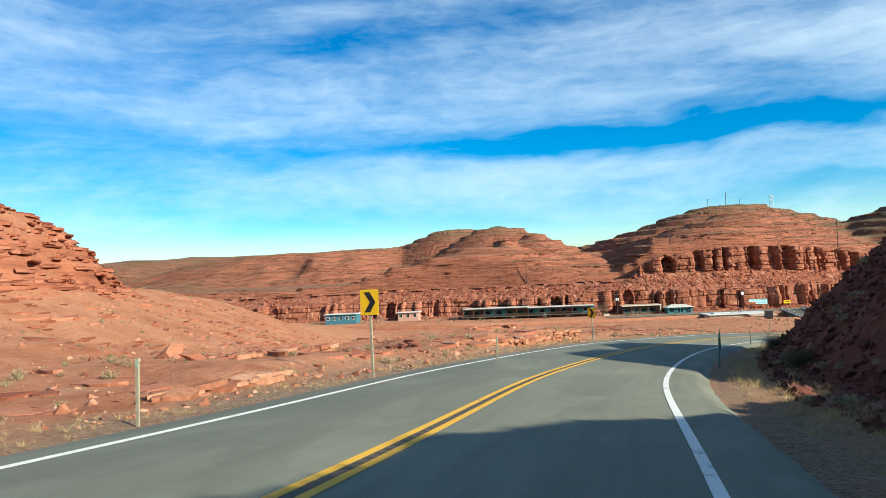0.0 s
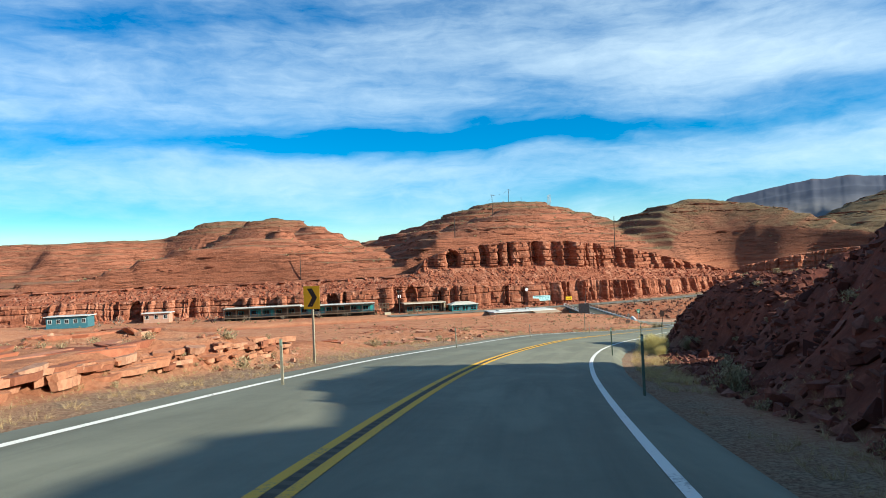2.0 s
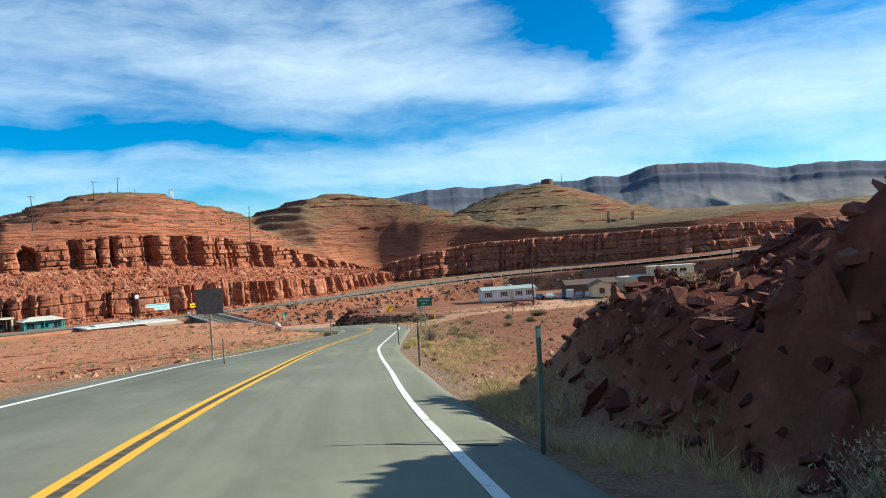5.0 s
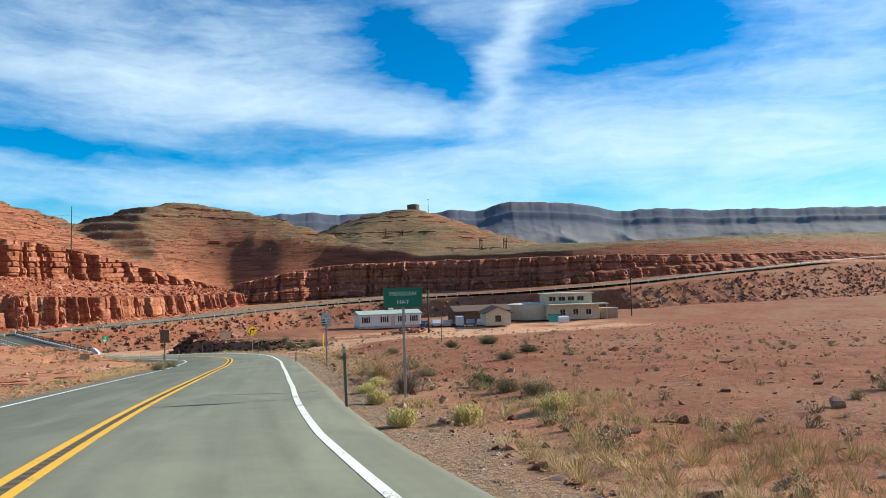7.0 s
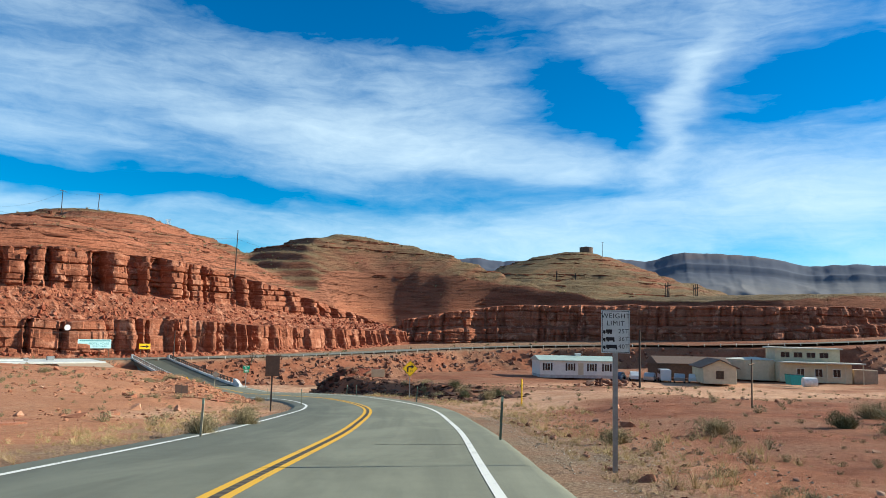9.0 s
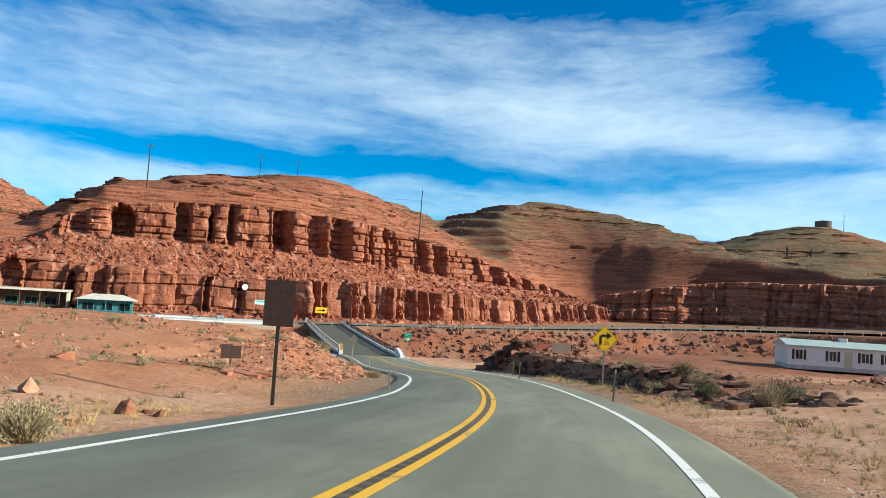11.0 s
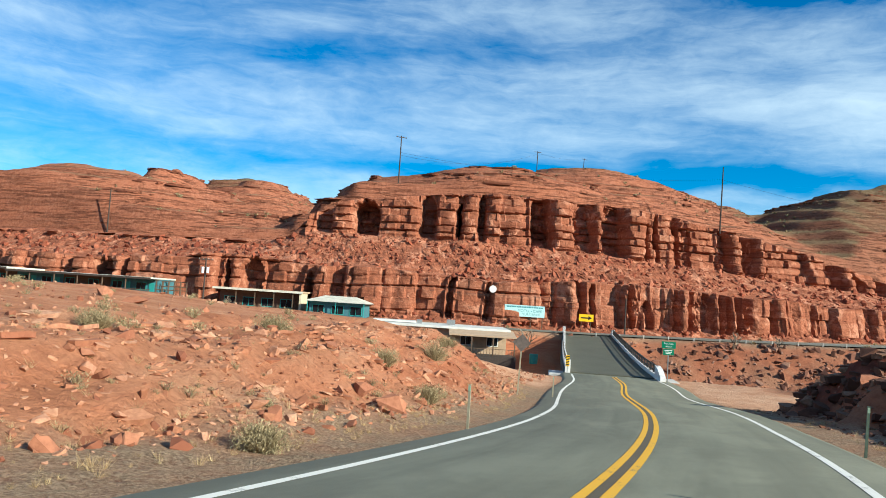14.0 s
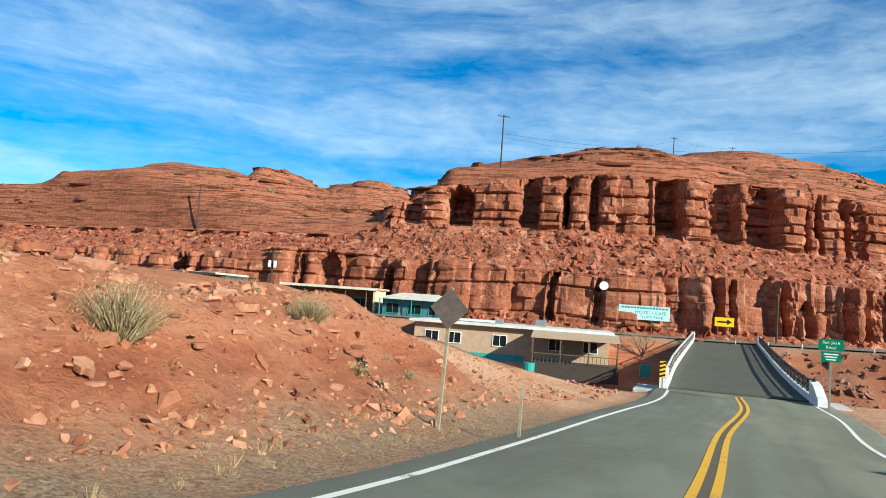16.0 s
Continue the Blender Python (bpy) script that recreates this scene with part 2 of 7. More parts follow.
    base = t.mix(t.math("MULTIPLY", pad, 0.9), base, t.ramp(mid, [(0.3, (0.47, 0.235, 0.13)), (0.6, (0.60, 0.37, 0.235))]))
    verge = t.n("ShaderNodeAttribute", attr="verge").outputs["Fac"]
    grit = t.ramp(speck, [(0.35, (0.16, 0.11, 0.07)), (0.6, (0.36, 0.26, 0.17))])
    base = t.mix(t.math("MULTIPLY", verge, t.ramp(mid, [(0.25, (0.55, 0.55, 0.55)), (0.6, (1, 1, 1))])), base, grit)
    base = t.mix(t.ramp(fine_n, [(0.32, (0.5, 0.5, 0.5)), (0.55, (0, 0, 0))]), base, (0.15, 0.045, 0.025))
    colour(t, bsdf, base)
    bsdf.inputs["Roughness"].default_value = 0.95
    bsdf.inputs["Specular IOR Level"].default_value = 0.1
    hh = t.math("ADD", t.math("MULTIPLY", fine_n, 0.5), t.math("ADD", mid, t.math("MULTIPLY", speck, 0.12)))
    hh = t.math("ADD", hh, t.math("MULTIPLY", t.math("MULTIPLY", far, t.ramp(beds, [(0.44, (0, 0, 0)), (0.47, (0.6, 0.6, 0.6)), (0.56, (0.6, 0.6, 0.6)), (0.59, (1, 1, 1))])), 3.5))
    bump(t, bsdf, hh, 0.8, 0.3)
    return m


GROUND = ground_material()


def asphalt_material(name, rgb, tracks=False):
    m, t, bsdf = material(name)
    pos = t.n("ShaderNodeNewGeometry").outputs["Position"]
    big = t.noise(pos, 0.22, 4, 0.6)
    mid = t.noise(pos, 2.5, 5, 0.7)
    fine_n = t.noise(pos, 55.0, 3, 0.7)
    base = t.ramp(t.math("ADD", t.math("MULTIPLY", big, 0.6), t.math("MULTIPLY", mid, 0.4)), [(0.32, tuple(c * 0.78 for c in rgb)), (0.68, tuple(c * 1.18 for c in rgb))])
    base = t.mix(t.math("MULTIPLY", fine_n, 0.5), base, tuple(c * 0.6 for c in rgb))
    if tracks:
        lateral, run = (t.n("ShaderNodeAttribute", attr=key).outputs["Fac"] for key in ("lateral", "run"))
        strip = t.n("ShaderNodeCombineXYZ", ins={"X": t.math("MULTIPLY", lateral, 1.5), "Y": t.math("MULTIPLY", run, 0.045)}).outputs[0]
        base = t.mix(t.ramp(t.noise(strip, 1.0, 6, 0.62, 0.4), [(0.42, (0, 0, 0)), (0.66, (0.75, 0.75, 0.75))]), base, tuple(c * 0.66 for c in rgb))
        patch = t.noise(t.n("ShaderNodeCombineXYZ", ins={"X": t.math("MULTIPLY", lateral, 0.5), "Y": t.math("MULTIPLY", run, 0.16)}).outputs[0], 1.0, 5, 0.6, 0.6)
        base = t.mix(t.ramp(patch, [(0.48, (0, 0, 0)), (0.64, (0.5, 0.5, 0.5))]), base, tuple(c * 1.25 for c in rgb))
    colour(t, bsdf, base)
    bsdf.inputs["Roughness"].default_value = 0.85
    bsdf.inputs["Specular IOR Level"].default_value = 0.3
    bump(t, bsdf, fine_n, 0.35, 0.01)
    return m


ASPHALT = asphalt_material("worn_asphalt", (0.196, 0.195, 0.140), True)
FAR_ASPHALT = asphalt_material("pale_far_asphalt", (0.19, 0.18, 0.14))
DECK = asphalt_material("dark_asphalt", (0.098, 0.098, 0.072))
STRIP = asphalt_material("brown_stained_asphalt", (0.13, 0.105, 0.07))
GROOVE = asphalt_material("dark_milled_asphalt", (0.075, 0.06, 0.042))
TAR_AND_SHADOW = asphalt_material("black_tar_and_shadow", (0.022, 0.022, 0.022))


def paint_material(name, rgb):
    m, t, bsdf = material(name)
    pos = t.n("ShaderNodeNewGeometry").outputs["Position"]
    worn = t.math("ADD", t.math("MULTIPLY", t.noise(pos, 1.3, 4, 0.6), 0.5), t.math("MULTIPLY", t.noise(pos, 22.0, 5, 0.75), 0.5))
    colour(t, bsdf, t.ramp(worn, [(0.36, (0.16, 0.15, 0.125)), (0.44, rgb)]))
    bsdf.inputs["Roughness"].default_value = 0.7
    return m


WHITE_PAINT = paint_material("white_road_paint", (0.72, 0.70, 0.63))
YELLOW_PAINT = paint_material("yellow_road_paint", (0.72, 0.39, 0.04))


# ---- shapes of the land ----
def lattice(ix, iy, seed):
    h = (ix * 374761393 + iy * 668265263 + seed * 974634777) & 0xFFFFFFFF
    h = ((h ^ (h >> 13)) * 1274126177) & 0xFFFFFFFF
    return ((h ^ (h >> 16)) & 0xFFFF) / 65535.0


def vnoise(x, y, seed=0):
    ix, iy = np.floor(x).astype(np.int64), np.floor(y).astype(np.int64)
    fx, fy = x - ix, y - iy
    fx, fy = fx * fx * (3 - 2 * fx), fy * fy * (3 - 2 * fy)
    a, b = lattice(ix, iy, seed), lattice(ix + 1, iy, seed)
    c, d = lattice(ix, iy + 1, seed), lattice(ix + 1, iy + 1, seed)
    return (a + (b - a) * fx) * (1 - fy) + (c + (d - c) * fx) * fy


def fbm(x, y, octaves=4, seed=0, gain=0.5):
    total, amp = 0.0, 1.0
    norm = 0.0
    for k in range(octaves):
        total = total + amp * (vnoise(x * 2**k, y * 2**k, seed + 31 * k) - 0.5)
        norm += amp
        amp *= gain
    return total / norm * 2


def sm(a, b, x):
    t = np.clip((x - a) / (b - a), 0, 1)
    return t * t * (3 - 2 * t)


def curve_through(knots, step):
    """A smooth line through the knots (Catmull-Rom), resampled every step metres: points and arc lengths."""
    k = np.array(knots, float)
    k = np.vstack([2 * k[0] - k[1], k, 2 * k[-1] - k[-2]])
    pts = []
    for a, b, c, d in zip(k[:-3], k[1:-2], k[2:-1], k[3:]):
        gaps = [np.linalg.norm(q - p) ** 0.5 for p, q in ((a, b), (b, c), (c, d))]
        t1 = gaps[0]
        t2, t3 = t1 + gaps[1], t1 + gaps[1] + gaps[2]
        for t in np.linspace(t1, t2, 24, endpoint=False):
            a1 = (t1 - t) / t1 * a + t / t1 * b
            a2 = (t2 - t) / (t2 - t1) * b + (t - t1) / (t2 - t1) * c
            a3 = (t3 - t) / (t3 - t2) * c + (t - t2) / (t3 - t2) * d
            b1 = (t2 - t) / t2 * a1 + t / t2 * a2
            b2 = (t3 - t) / (t3 - t1) * a2 + (t - t1) / (t3 - t1) * a3
            pts.append((t2 - t) / (t2 - t1) * b1 + (t - t1) / (t2 - t1) * b2)
    pts.append(k[-2])
    pts = np.array(pts)
    s = np.r_[0, np.cumsum(np.linalg.norm(np.diff(pts[:, :2], axis=0), axis=1))]
    at = np.arange(0, s[-1], step)
    return np.stack([np.interp(at, s, pts[:, i]) for i in range(3)], 1), at


# the highway's centre line, down to the bridge
HIGHWAY = [(-26, -85, 8.2), (-12, -35, 3.5), (-1.2, 7.4, -0.23), (3.25, 23.5, -1.51), (12.05, 45.4, -3.24), (20.25, 61.7, -4.70), (32.0, 80.0, -6.38),
           (43.2, 94.6, -7.9), (54.7, 108.5, -9.35), (68.4, 123.1, -10.8), (78.6, 134.0, -11.9), (89.02, 146.84, -13.05), (100.36, 167.13, -14.75), (106.9, 183.43, -16.15),
           (111.75, 200.95, -17.45), (115.32, 212.45, -18.0), (117.35, 221.56, -18.25), (120.2, 235.1, -17.95), (129.3, 274.0, -16.75)]
ROAD, ROAD_S = curve_through(HIGHWAY, 1.0)
tang = np.gradient(ROAD[:, :2], axis=0)
tang /= np.linalg.norm(tang, axis=1, keepdims=True)
ROAD_N = np.stack([tang[:, 1], -tang[:, 0]], 1)
S0 = float(np.interp(0.0, ROAD[:, 1], ROAD_S))  # arc length where y = 0
BRIDGE_S = float(np.interp(221.5, ROAD[:, 1], ROAD_S))
# the bends are banked: rise to the right per metre
BANK = np.interp(ROAD_S - S0, [-40, 0, 34, 58, 75, 95, 112, 130, 150, 182, 200, 222, 240], [-0.02, -0.022, -0.044, -0.062, -0.062, -0.066, -0.05, 0.0, 0.022, 0.032, 0.044, 0.044, 0.0])

FAR_ROAD = [(60, 272, -16.4), (100, 273, -16.6), (130, 277, -16.75), (160, 276, -16.3), (190, 278, -15.6), (215, 276, -14.6), (240, 263, -13.3), (258, 240, -12.2),
            (268, 215, -11.3), (286, 190, -9.8), (322, 165, -7.0), (390, 135, -3.0), (520, 100, 1.0)]
FAR, FAR_S = curve_through(FAR_ROAD, 2.0)
CLIFF_LINE = [(-260, 352, 0), (-140, 332, 0), (-60, 319, 0), (-10, 312, 0), (40, 297, 0), (65, 292, 0), (90, 287.5, 0), (117, 284, 0), (140, 285, 0), (160, 287.5, 0), (185, 293, 0),
              (210, 300, 0), (236, 308, 0)]
CLIFF2_LINE = [(230, 313, 0), (240, 300, 0), (257, 285, 0), (272, 262, 0), (283, 240, 0), (289, 222, 0), (301, 200, 0), (327, 180, 0), (368, 158, 0), (440, 138, 0), (560, 118, 0), (720, 95, 0)]
CL1, CL1_S = curve_through(CLIFF_LINE, 0.3)
CL2, CL2_S = curve_through(CLIFF2_LINE, 0.7)


def beside(x, y, line):
    """Signed distance to a line (right of its run is positive) and the index of its nearest point."""
    shape = x.shape
    x, y = x.ravel(), y.ravel()
    pts = line[:, :2]
    idx = np.empty(len(x), np.int64)
    for k in range(0, len(x), 20000):
        dx = x[k:k + 20000, None] - pts[None, :, 0]
        dy = y[k:k + 20000, None] - pts[None, :, 1]
        idx[k:k + 20000] = np.argmin(dx * dx + dy * dy, 1)
    tg = np.gradient(pts, axis=0)
    tg /= np.linalg.norm(tg, axis=1, keepdims=True)
    ox, oy = x - pts[idx, 0], y - pts[idx, 1]
    lat = ox * tg[idx, 1] - oy * tg[idx, 0]
    along = ox * tg[idx, 0] + oy * tg[idx, 1]
    dist = np.sign(lat) * np.hypot(ox, oy)
    return dist.reshape(shape), idx.reshape(shape), along.reshape(shape)


# hills behind the cliffs: x, y, top, radius along, radius across, turn, flatness
HILLS = [(122.9, 338.9, 19.3, 56.2, 63.0, -24.8, -0.05), (152.7, 368.7, 27.3, 77.4, 65.1, 15.6, -0.05), (169.4, 425.7, 34.9, 100.5, 95.3, -18.6, 0.02),
         (246.0, 361.6, 29.6, 99.2, 60.0, -61.1, 0.0), (445.8, 391.5, 41.5, 119.3, 85.3, 18.6, 0.0), (20.4, 345.7, 13.4, 82.0, 39.7, -0.9, 0.06),
         (32.5, 378.6, 20.6, 67.4, 25.0, 84.8, -0.14), (51.3, 409.6, 23.7, 51.4, 72.3, 1.4, -0.3), (35.1, 465.0, 32.1, 72.3, 47.8, -15.3, 0.0),
         (7.2, 524.6, 35.6, 95.9, 55.9, -22.9, -0.06), (-78.0, 567.7, 24.1, 163.4, 88.0, -3.5, 0.5), (-312.0, 753.3, 28.6, 312.1, 159.1, -32.6, 0.5),
         (-620, 900, 22, 320, 200, 0, 0.0)]


def terraced(z, period, amount, x, y):
    """Beds of hard rock: the slope is broken into steps."""
    q = (z + 1.2 * fbm(x / 60, y / 60, 3, 7)) / period
    f = q - np.floor(q)
    return z + amount * period * (sm(0.35, 0.65, f) - f)


def upland(x, y):
    """The country behind the cliffs."""
    base = np.interp(x, [-260, 30, 76, 92, 150, 180, 215, 240, 300, 350, 420, 520, 800], [0.21, -3.89, -2.77, 6.44, 5.29, 0.84, -0.31, 1.5, 3.5, 7.0, 11.0, 15.0, 26.0])
    dist = np.clip(y - 300, 0, 400)
    base = base + 0.03 * dist * sm(-100, 60, x) + 0.012 * dist
    total = np.exp(base / 0.8)
    for hx, hy, top, ra, rb, turn, flat in HILLS:
        c, s_ = math.cos(radians(turn)), math.sin(radians(turn))
        u, v = ((x - hx) * c + (y - hy) * s_) / ra, (-(x - hx) * s_ + (y - hy) * c) / rb
        r = np.hypot(u, v) * (1 + 0.18 * fbm(x / 35, y / 35, 3, 5))
        h = base + (top - base) * (1 - sm(flat, 1.15, r)) / (1 - sm(flat, 1.15, 0.0))
        total = total + np.where(r < 1.15, np.exp(np.minimum(h, 60) / 0.8), 0)
    z = 0.8 * np.log(total)
    calm = 1 - 0.25 * sm(175, 205, x)
    z = terraced(z, 3.8, 0.55 * calm, x, y)
    z = terraced(z, 1.9, 0.35 * calm, x + 40, y)
    return z + 0.7 * fbm(x / 14, y / 14, 4, 3) + 0.25 * fbm(x / 3.5, y / 3.5, 3, 4)


def near_edge(x):
    return np.interp(x, [-400, 0, 60, 100, 111, 114, 124, 140, 165, 190, 225, 250, 290, 420], [230, 201, 198, 207, 219, 221, 222, 208, 210, 212, 190, 150, 110, 60])


def far_edge(x):
    return np.interp(x, [-400, -50, 10, 60, 100, 113, 130, 160, 215, 240, 256, 276, 310, 400], [320, 292, 270, 266, 268, 271, 271, 269, 267, 253, 230, 182, 156, 110])


# the cut bank right of the highway: height of its steep face, slope above it, and its foot, along the road
CUT_S = [-20, 0, 10, 20, 30, 40, 50, 60, 68, 76, 84, 92, 99]
CUT_HEIGHT = [7.2, 6.8, 4.0, 3.2, 11.8, 10.97, 9.83, 5.0, 1.2, 3.2, 4.3, 2.4, 2.6]
CUT_BACK = [0.2, 0.2, 0.19, -0.05, 0.12, 0.14, 0.21, 0.17, 0.06, 0.03, 0.15, 0.16, 0.06]
CUT_TOE = [6.6, 6.6, 6.6, 8.8, 7.6, 7.2, 7.13, 7.9, 10.8, 10.3, 7.0, 6.6, 6.0]
DRIVE, _ = curve_through([(84, 143, 0), (96, 141.5, 0), (108, 140, 0), (128, 140.5, 0), (150, 149, 0), (175, 158, 0)], 1.0)


def ground_height(x, y):
    """Height of the ground, with the highway's and the gorge's cuts in it; and the masks of scrub and of the verge."""
    left = np.interp(y, [-200, 0, 22, 55, 80, 110, 148, 205], [16, 0.5, -1.3, -3.8, -6.5, -9.7, -12.6, -13.2]) + (0.5 - 0.25 * sm(150, 175, y)) * fbm(x / 22, y / 22, 4, 11)
    rim = np.interp(x, [60, 76, 82, 86, 90, 94, 99, 103, 107], [-12.6, -13.05, -13.3, -13.6, -14.0, -14.25, -14.5, -15.0, -15.7])
    left = left + (rim - left) * 0.85 * sm(150, 188, y)
    left = left - 0.9 * np.exp(-((x - 88.5) / 8) ** 2 - ((y - 163) / 9) ** 2)
    # a red knoll west of the highway: a dirt apron under a ledgy caprock
    apron = 11.0 * sm(-8, -44, x + 3.0 * fbm(x / 20, y / 20, 3, 31)) * np.interp(y, [-60, 0, 25, 39, 56, 115, 145, 200, 240], [0, 0.2, 0.42, 0.6, 0.95, 1.0, 0.75, 0.3, 0])
    knoll = np.hypot((x + 69.5) / 41, (y - 58) / 42) * (1 + 0.05 * fbm(x / 7, y / 7, 3, 33))
    capped = sm(1.06, 0.98, knoll)
    cap_rock = 4.6 * sm(1.04, 0.78, knoll) + 4.0 * sm(0.82, 0.2, knoll)
    left = left + apron
    left = left + cap_rock + capped * (terraced(cap_rock, 1.3, 1.0, x, y) - cap_rock + 0.30 * fbm(x / 2.2, y / 2.2, 4, 30))
    right = np.maximum(-9.6 - 0.046 * (x - 65) - 0.028 * (y - 102), -16.2) + 0.35 * fbm(x / 15, y / 15, 4, 12)
    right = right + 0.02 * np.clip(x - 200, 0, 300)
    near = (x > -110) & (x < 260) & (y > -100) & (y < 300)
    d = np.full(x.shape, 999.0)
    d[~near] = np.where(x[~near] < 60, -999.0, 999.0)
    zr = np.zeros(x.shape)
    s = np.full(x.shape, -999.0)
    dn, idx, along = beside(x[near], y[near], ROAD)
    d[near], zr[near] = dn, ROAD[idx, 2] + BANK[idx] * np.clip(dn, -6, 6)
    s[near] = ROAD_S[idx] + along - S0
    # beyond the hill's end the land right of the highway lies low
    wide = np.where(y > 158, 5.5 + 7.0 * sm(201, 208, y), 24.0 - 18.5 * sm(140, 158, y))
    wl = sm(4.6, 5.0 + wide, -d)
    z_left = (zr - 0.12) * (1 - wl) + left * wl
    ledge = 0.55 * sm(0.45, 0.62, vnoise(x / 9, y / 9, 21)) * sm(6, 9, -d) * sm(30, 20, -d)
    z_left = z_left + ledge * sm(110, 90, s)
    z_left = z_left + 0.9 * sm(38, 53, s) * sm(60.2, 59.0, s) * sm(7.3, 7.9, -d + 0.4 * fbm(x / 2, y / 2, 3, 29)) * sm(28, 12, -d)
    rocky = sm(160, 172, y) * sm(5.6, 7.5, -d) * sm(20, 12, -d) * sm(208, 203, y)
    z_left = z_left + rocky * (terraced(z_left, 0.55, 0.9, x * 3, y * 3) - z_left - 0.22 + 0.35 * fbm(x / 2.6, y / 2.6, 4, 24))
    # past the bend the right bank is a low rock ledge, then an open dirt pull-out down to the rim
    shelf = sm(150, 160, y) * sm(196, 188, y)
    wr = sm(5.2, 16, d) * (1 - shelf) + shelf * sm(7.2, 8.8, d + 1.2 * fbm(x / 5, y / 5, 3, 22))
    right = right - 0.35 * shelf
    right = right + (-18.1 - right) * sm(188, 196, y) * sm(80, 100, x) * sm(150, 130, x)
    z_right = (zr - 0.15) * (1 - wr) + right * wr
    # a dark rock knob at the near end of the pull-out
    knob = np.hypot((x - 121.6) / 5.0, (y - 191.2) / 4.2) * (1 + 0.22 * fbm(x / 2.5, y / 2.5, 3, 34))
    z_right = z_right + 1.2 * sm(1.0, 0.72, knob) + 0.4 * sm(1.0, 0.7, knob) * fbm(x / 1.2, y / 1.2, 3, 35)
    cap = np.maximum(np.interp(s, CUT_S, CUT_HEIGHT) * (1 + 0.10 * fbm(x / 9, y / 9, 3, 14)), 0.3)
    rise = np.maximum(d - np.interp(s, CUT_S, CUT_TOE) - 0.5 * fbm(x / 6, y / 6, 3, 15), 0)
    cut = cap * np.tanh(np.interp(s, [60, 80], [0.85, 1.9]) * rise / cap) + np.interp(s, CUT_S, CUT_BACK) * np.minimum(rise, 45)
    cut = cut + (0.35 * fbm(x / 2.2, y / 2.2, 4, 16) + 0.5 * fbm(x / 7, y / 7, 3, 17)) * np.minimum(rise, 1.5)
    wh = sm(98.5, 95.5, s + 1.2 * fbm(x / 3, y / 3, 3, 27))
    z_right = z_right * (1 - wh) + (zr - 0.2 + cut) * wh
    z = np.where(d < 0, z_left, z_right)
    z = np.where(near, z, np.where(d < 0, left, right))
    # the near rim of the gorge, the river bed and the far bank
    ye, yf = near_edge(x) + 1.6 * fbm(x / 8, y / 30, 3, 18), far_edge(x)
    zf = np.interp(x, [-400, -60, 40, 110, 131, 190, 240, 268, 320, 400], [-13.0, -15.5, -16.4, -16.6, -16.85, -15.8, -13.6, -11.7, -7.4, -3.4])
    over = np.maximum(y - ye, 0)
    bank = np.maximum(yf - y, 0)
    drop = z - 1.6 * over
    back_bank = zf - 0.55 * bank - 0.9 * sm(0, 4, bank) + 0.8 * fbm(x / 3, y / 3, 3, 19) * sm(0, 3, bank)
    gorge = np.maximum(np.maximum(drop, back_bank), -31 + 0 * x)
    z = np.where(y > ye, np.where(y > yf, zf, gorge), z)
    # the country behind the cliffs, hidden under their foot
    b1, i1, _ = beside(x, y, CL1[::6])
    b2, i2, _ = beside(x, y, CL2[::3])
    behind = np.maximum(-b1, -b2)
    behind = np.where(behind > 0, np.minimum(np.abs(b1), np.abs(b2)), behind)
    up = upland(x, y)
    # east of the bluff the slopes start gently from the cliff's edge
    limit = 1.0 + 0.87 * np.maximum(behind - 16, 0) + 1.5 * fbm(x / 12, y / 12, 3, 28)
    soft = -5.0 * np.log(np.exp(-np.clip(up, -50, 90) / 5.0) + np.exp(-np.clip(limit, -50, 90) / 5.0))
    up = up + (np.minimum(soft + 2.0, up) - up) * sm(190, 215, x)
    gully = sm(42, 18, np.abs(b1)) * sm(42, 18, np.abs(b2))
    z = np.where(behind > 0, zf + (up - zf) * sm(18.6 - 15 * gully, 25.0 + 6 * gully, behind) - 0.6 * sm(0, 2, behind) * sm(20, 17, behind), z)
    z = z + 0.10 * fbm(x / 1.6, y / 1.6, 3, 20) * sm(5.5, 8, np.abs(d))
    z = np.where(np.abs(d) < 4.6, np.minimum(z, zr - 0.10), z)
    scrub = sm(15, 24, behind)
    verge = sm(7.8, 5.3, np.abs(d) + 1.2 * fbm(x / 3, y / 3, 3, 32)) * (y < 222)
    verge = np.maximum(verge, 0.7 * sm(40, 20, np.abs(y - 272)) * sm(60, 110, x) * (behind < 0) * (y > yf))
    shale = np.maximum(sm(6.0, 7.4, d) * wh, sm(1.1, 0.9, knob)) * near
    # the dirt drive that leaves the highway for the yard, and the pull-outs at the bridge
    pd, _, _ = beside(x, y, DRIVE)
    pad = sm(9.0, 5.5, np.abs(pd + 2.0) + 2.0 * fbm(x / 6, y / 6, 3, 25)) * sm(150, 110, x) + sm(5.5, 3.2, np.abs(pd) + 1.5 * fbm(x / 6, y / 6, 3, 25)) + sm(30, 16, np.hypot((x - 160) / 1.7, y - 158)) * sm(-0.35, 0.1, fbm(x / 18, y / 18, 3, 26))
    pad = pad + sm(201, 207, y) * sm(13, 10, np.abs(d)) * (y < 222) + sm(194, 199, y) * sm(4.5, 6, d) * sm(26, 18, d) * (y < 213)
    pad = np.clip(pad, 0, 1) * sm(4.0, 5.2, np.abs(d)) * (y < yf)
    olive = np.clip(sm(22, 31, z) + sm(160, 225, x), 0, 1) * scrub
    return z, scrub, verge * (1 - pad), shale, pad, olive, scrub * sm(150, 225, x), sm(6, 10, d) * (1 - pad) * (1 - scrub) * sm(330, 260, y)


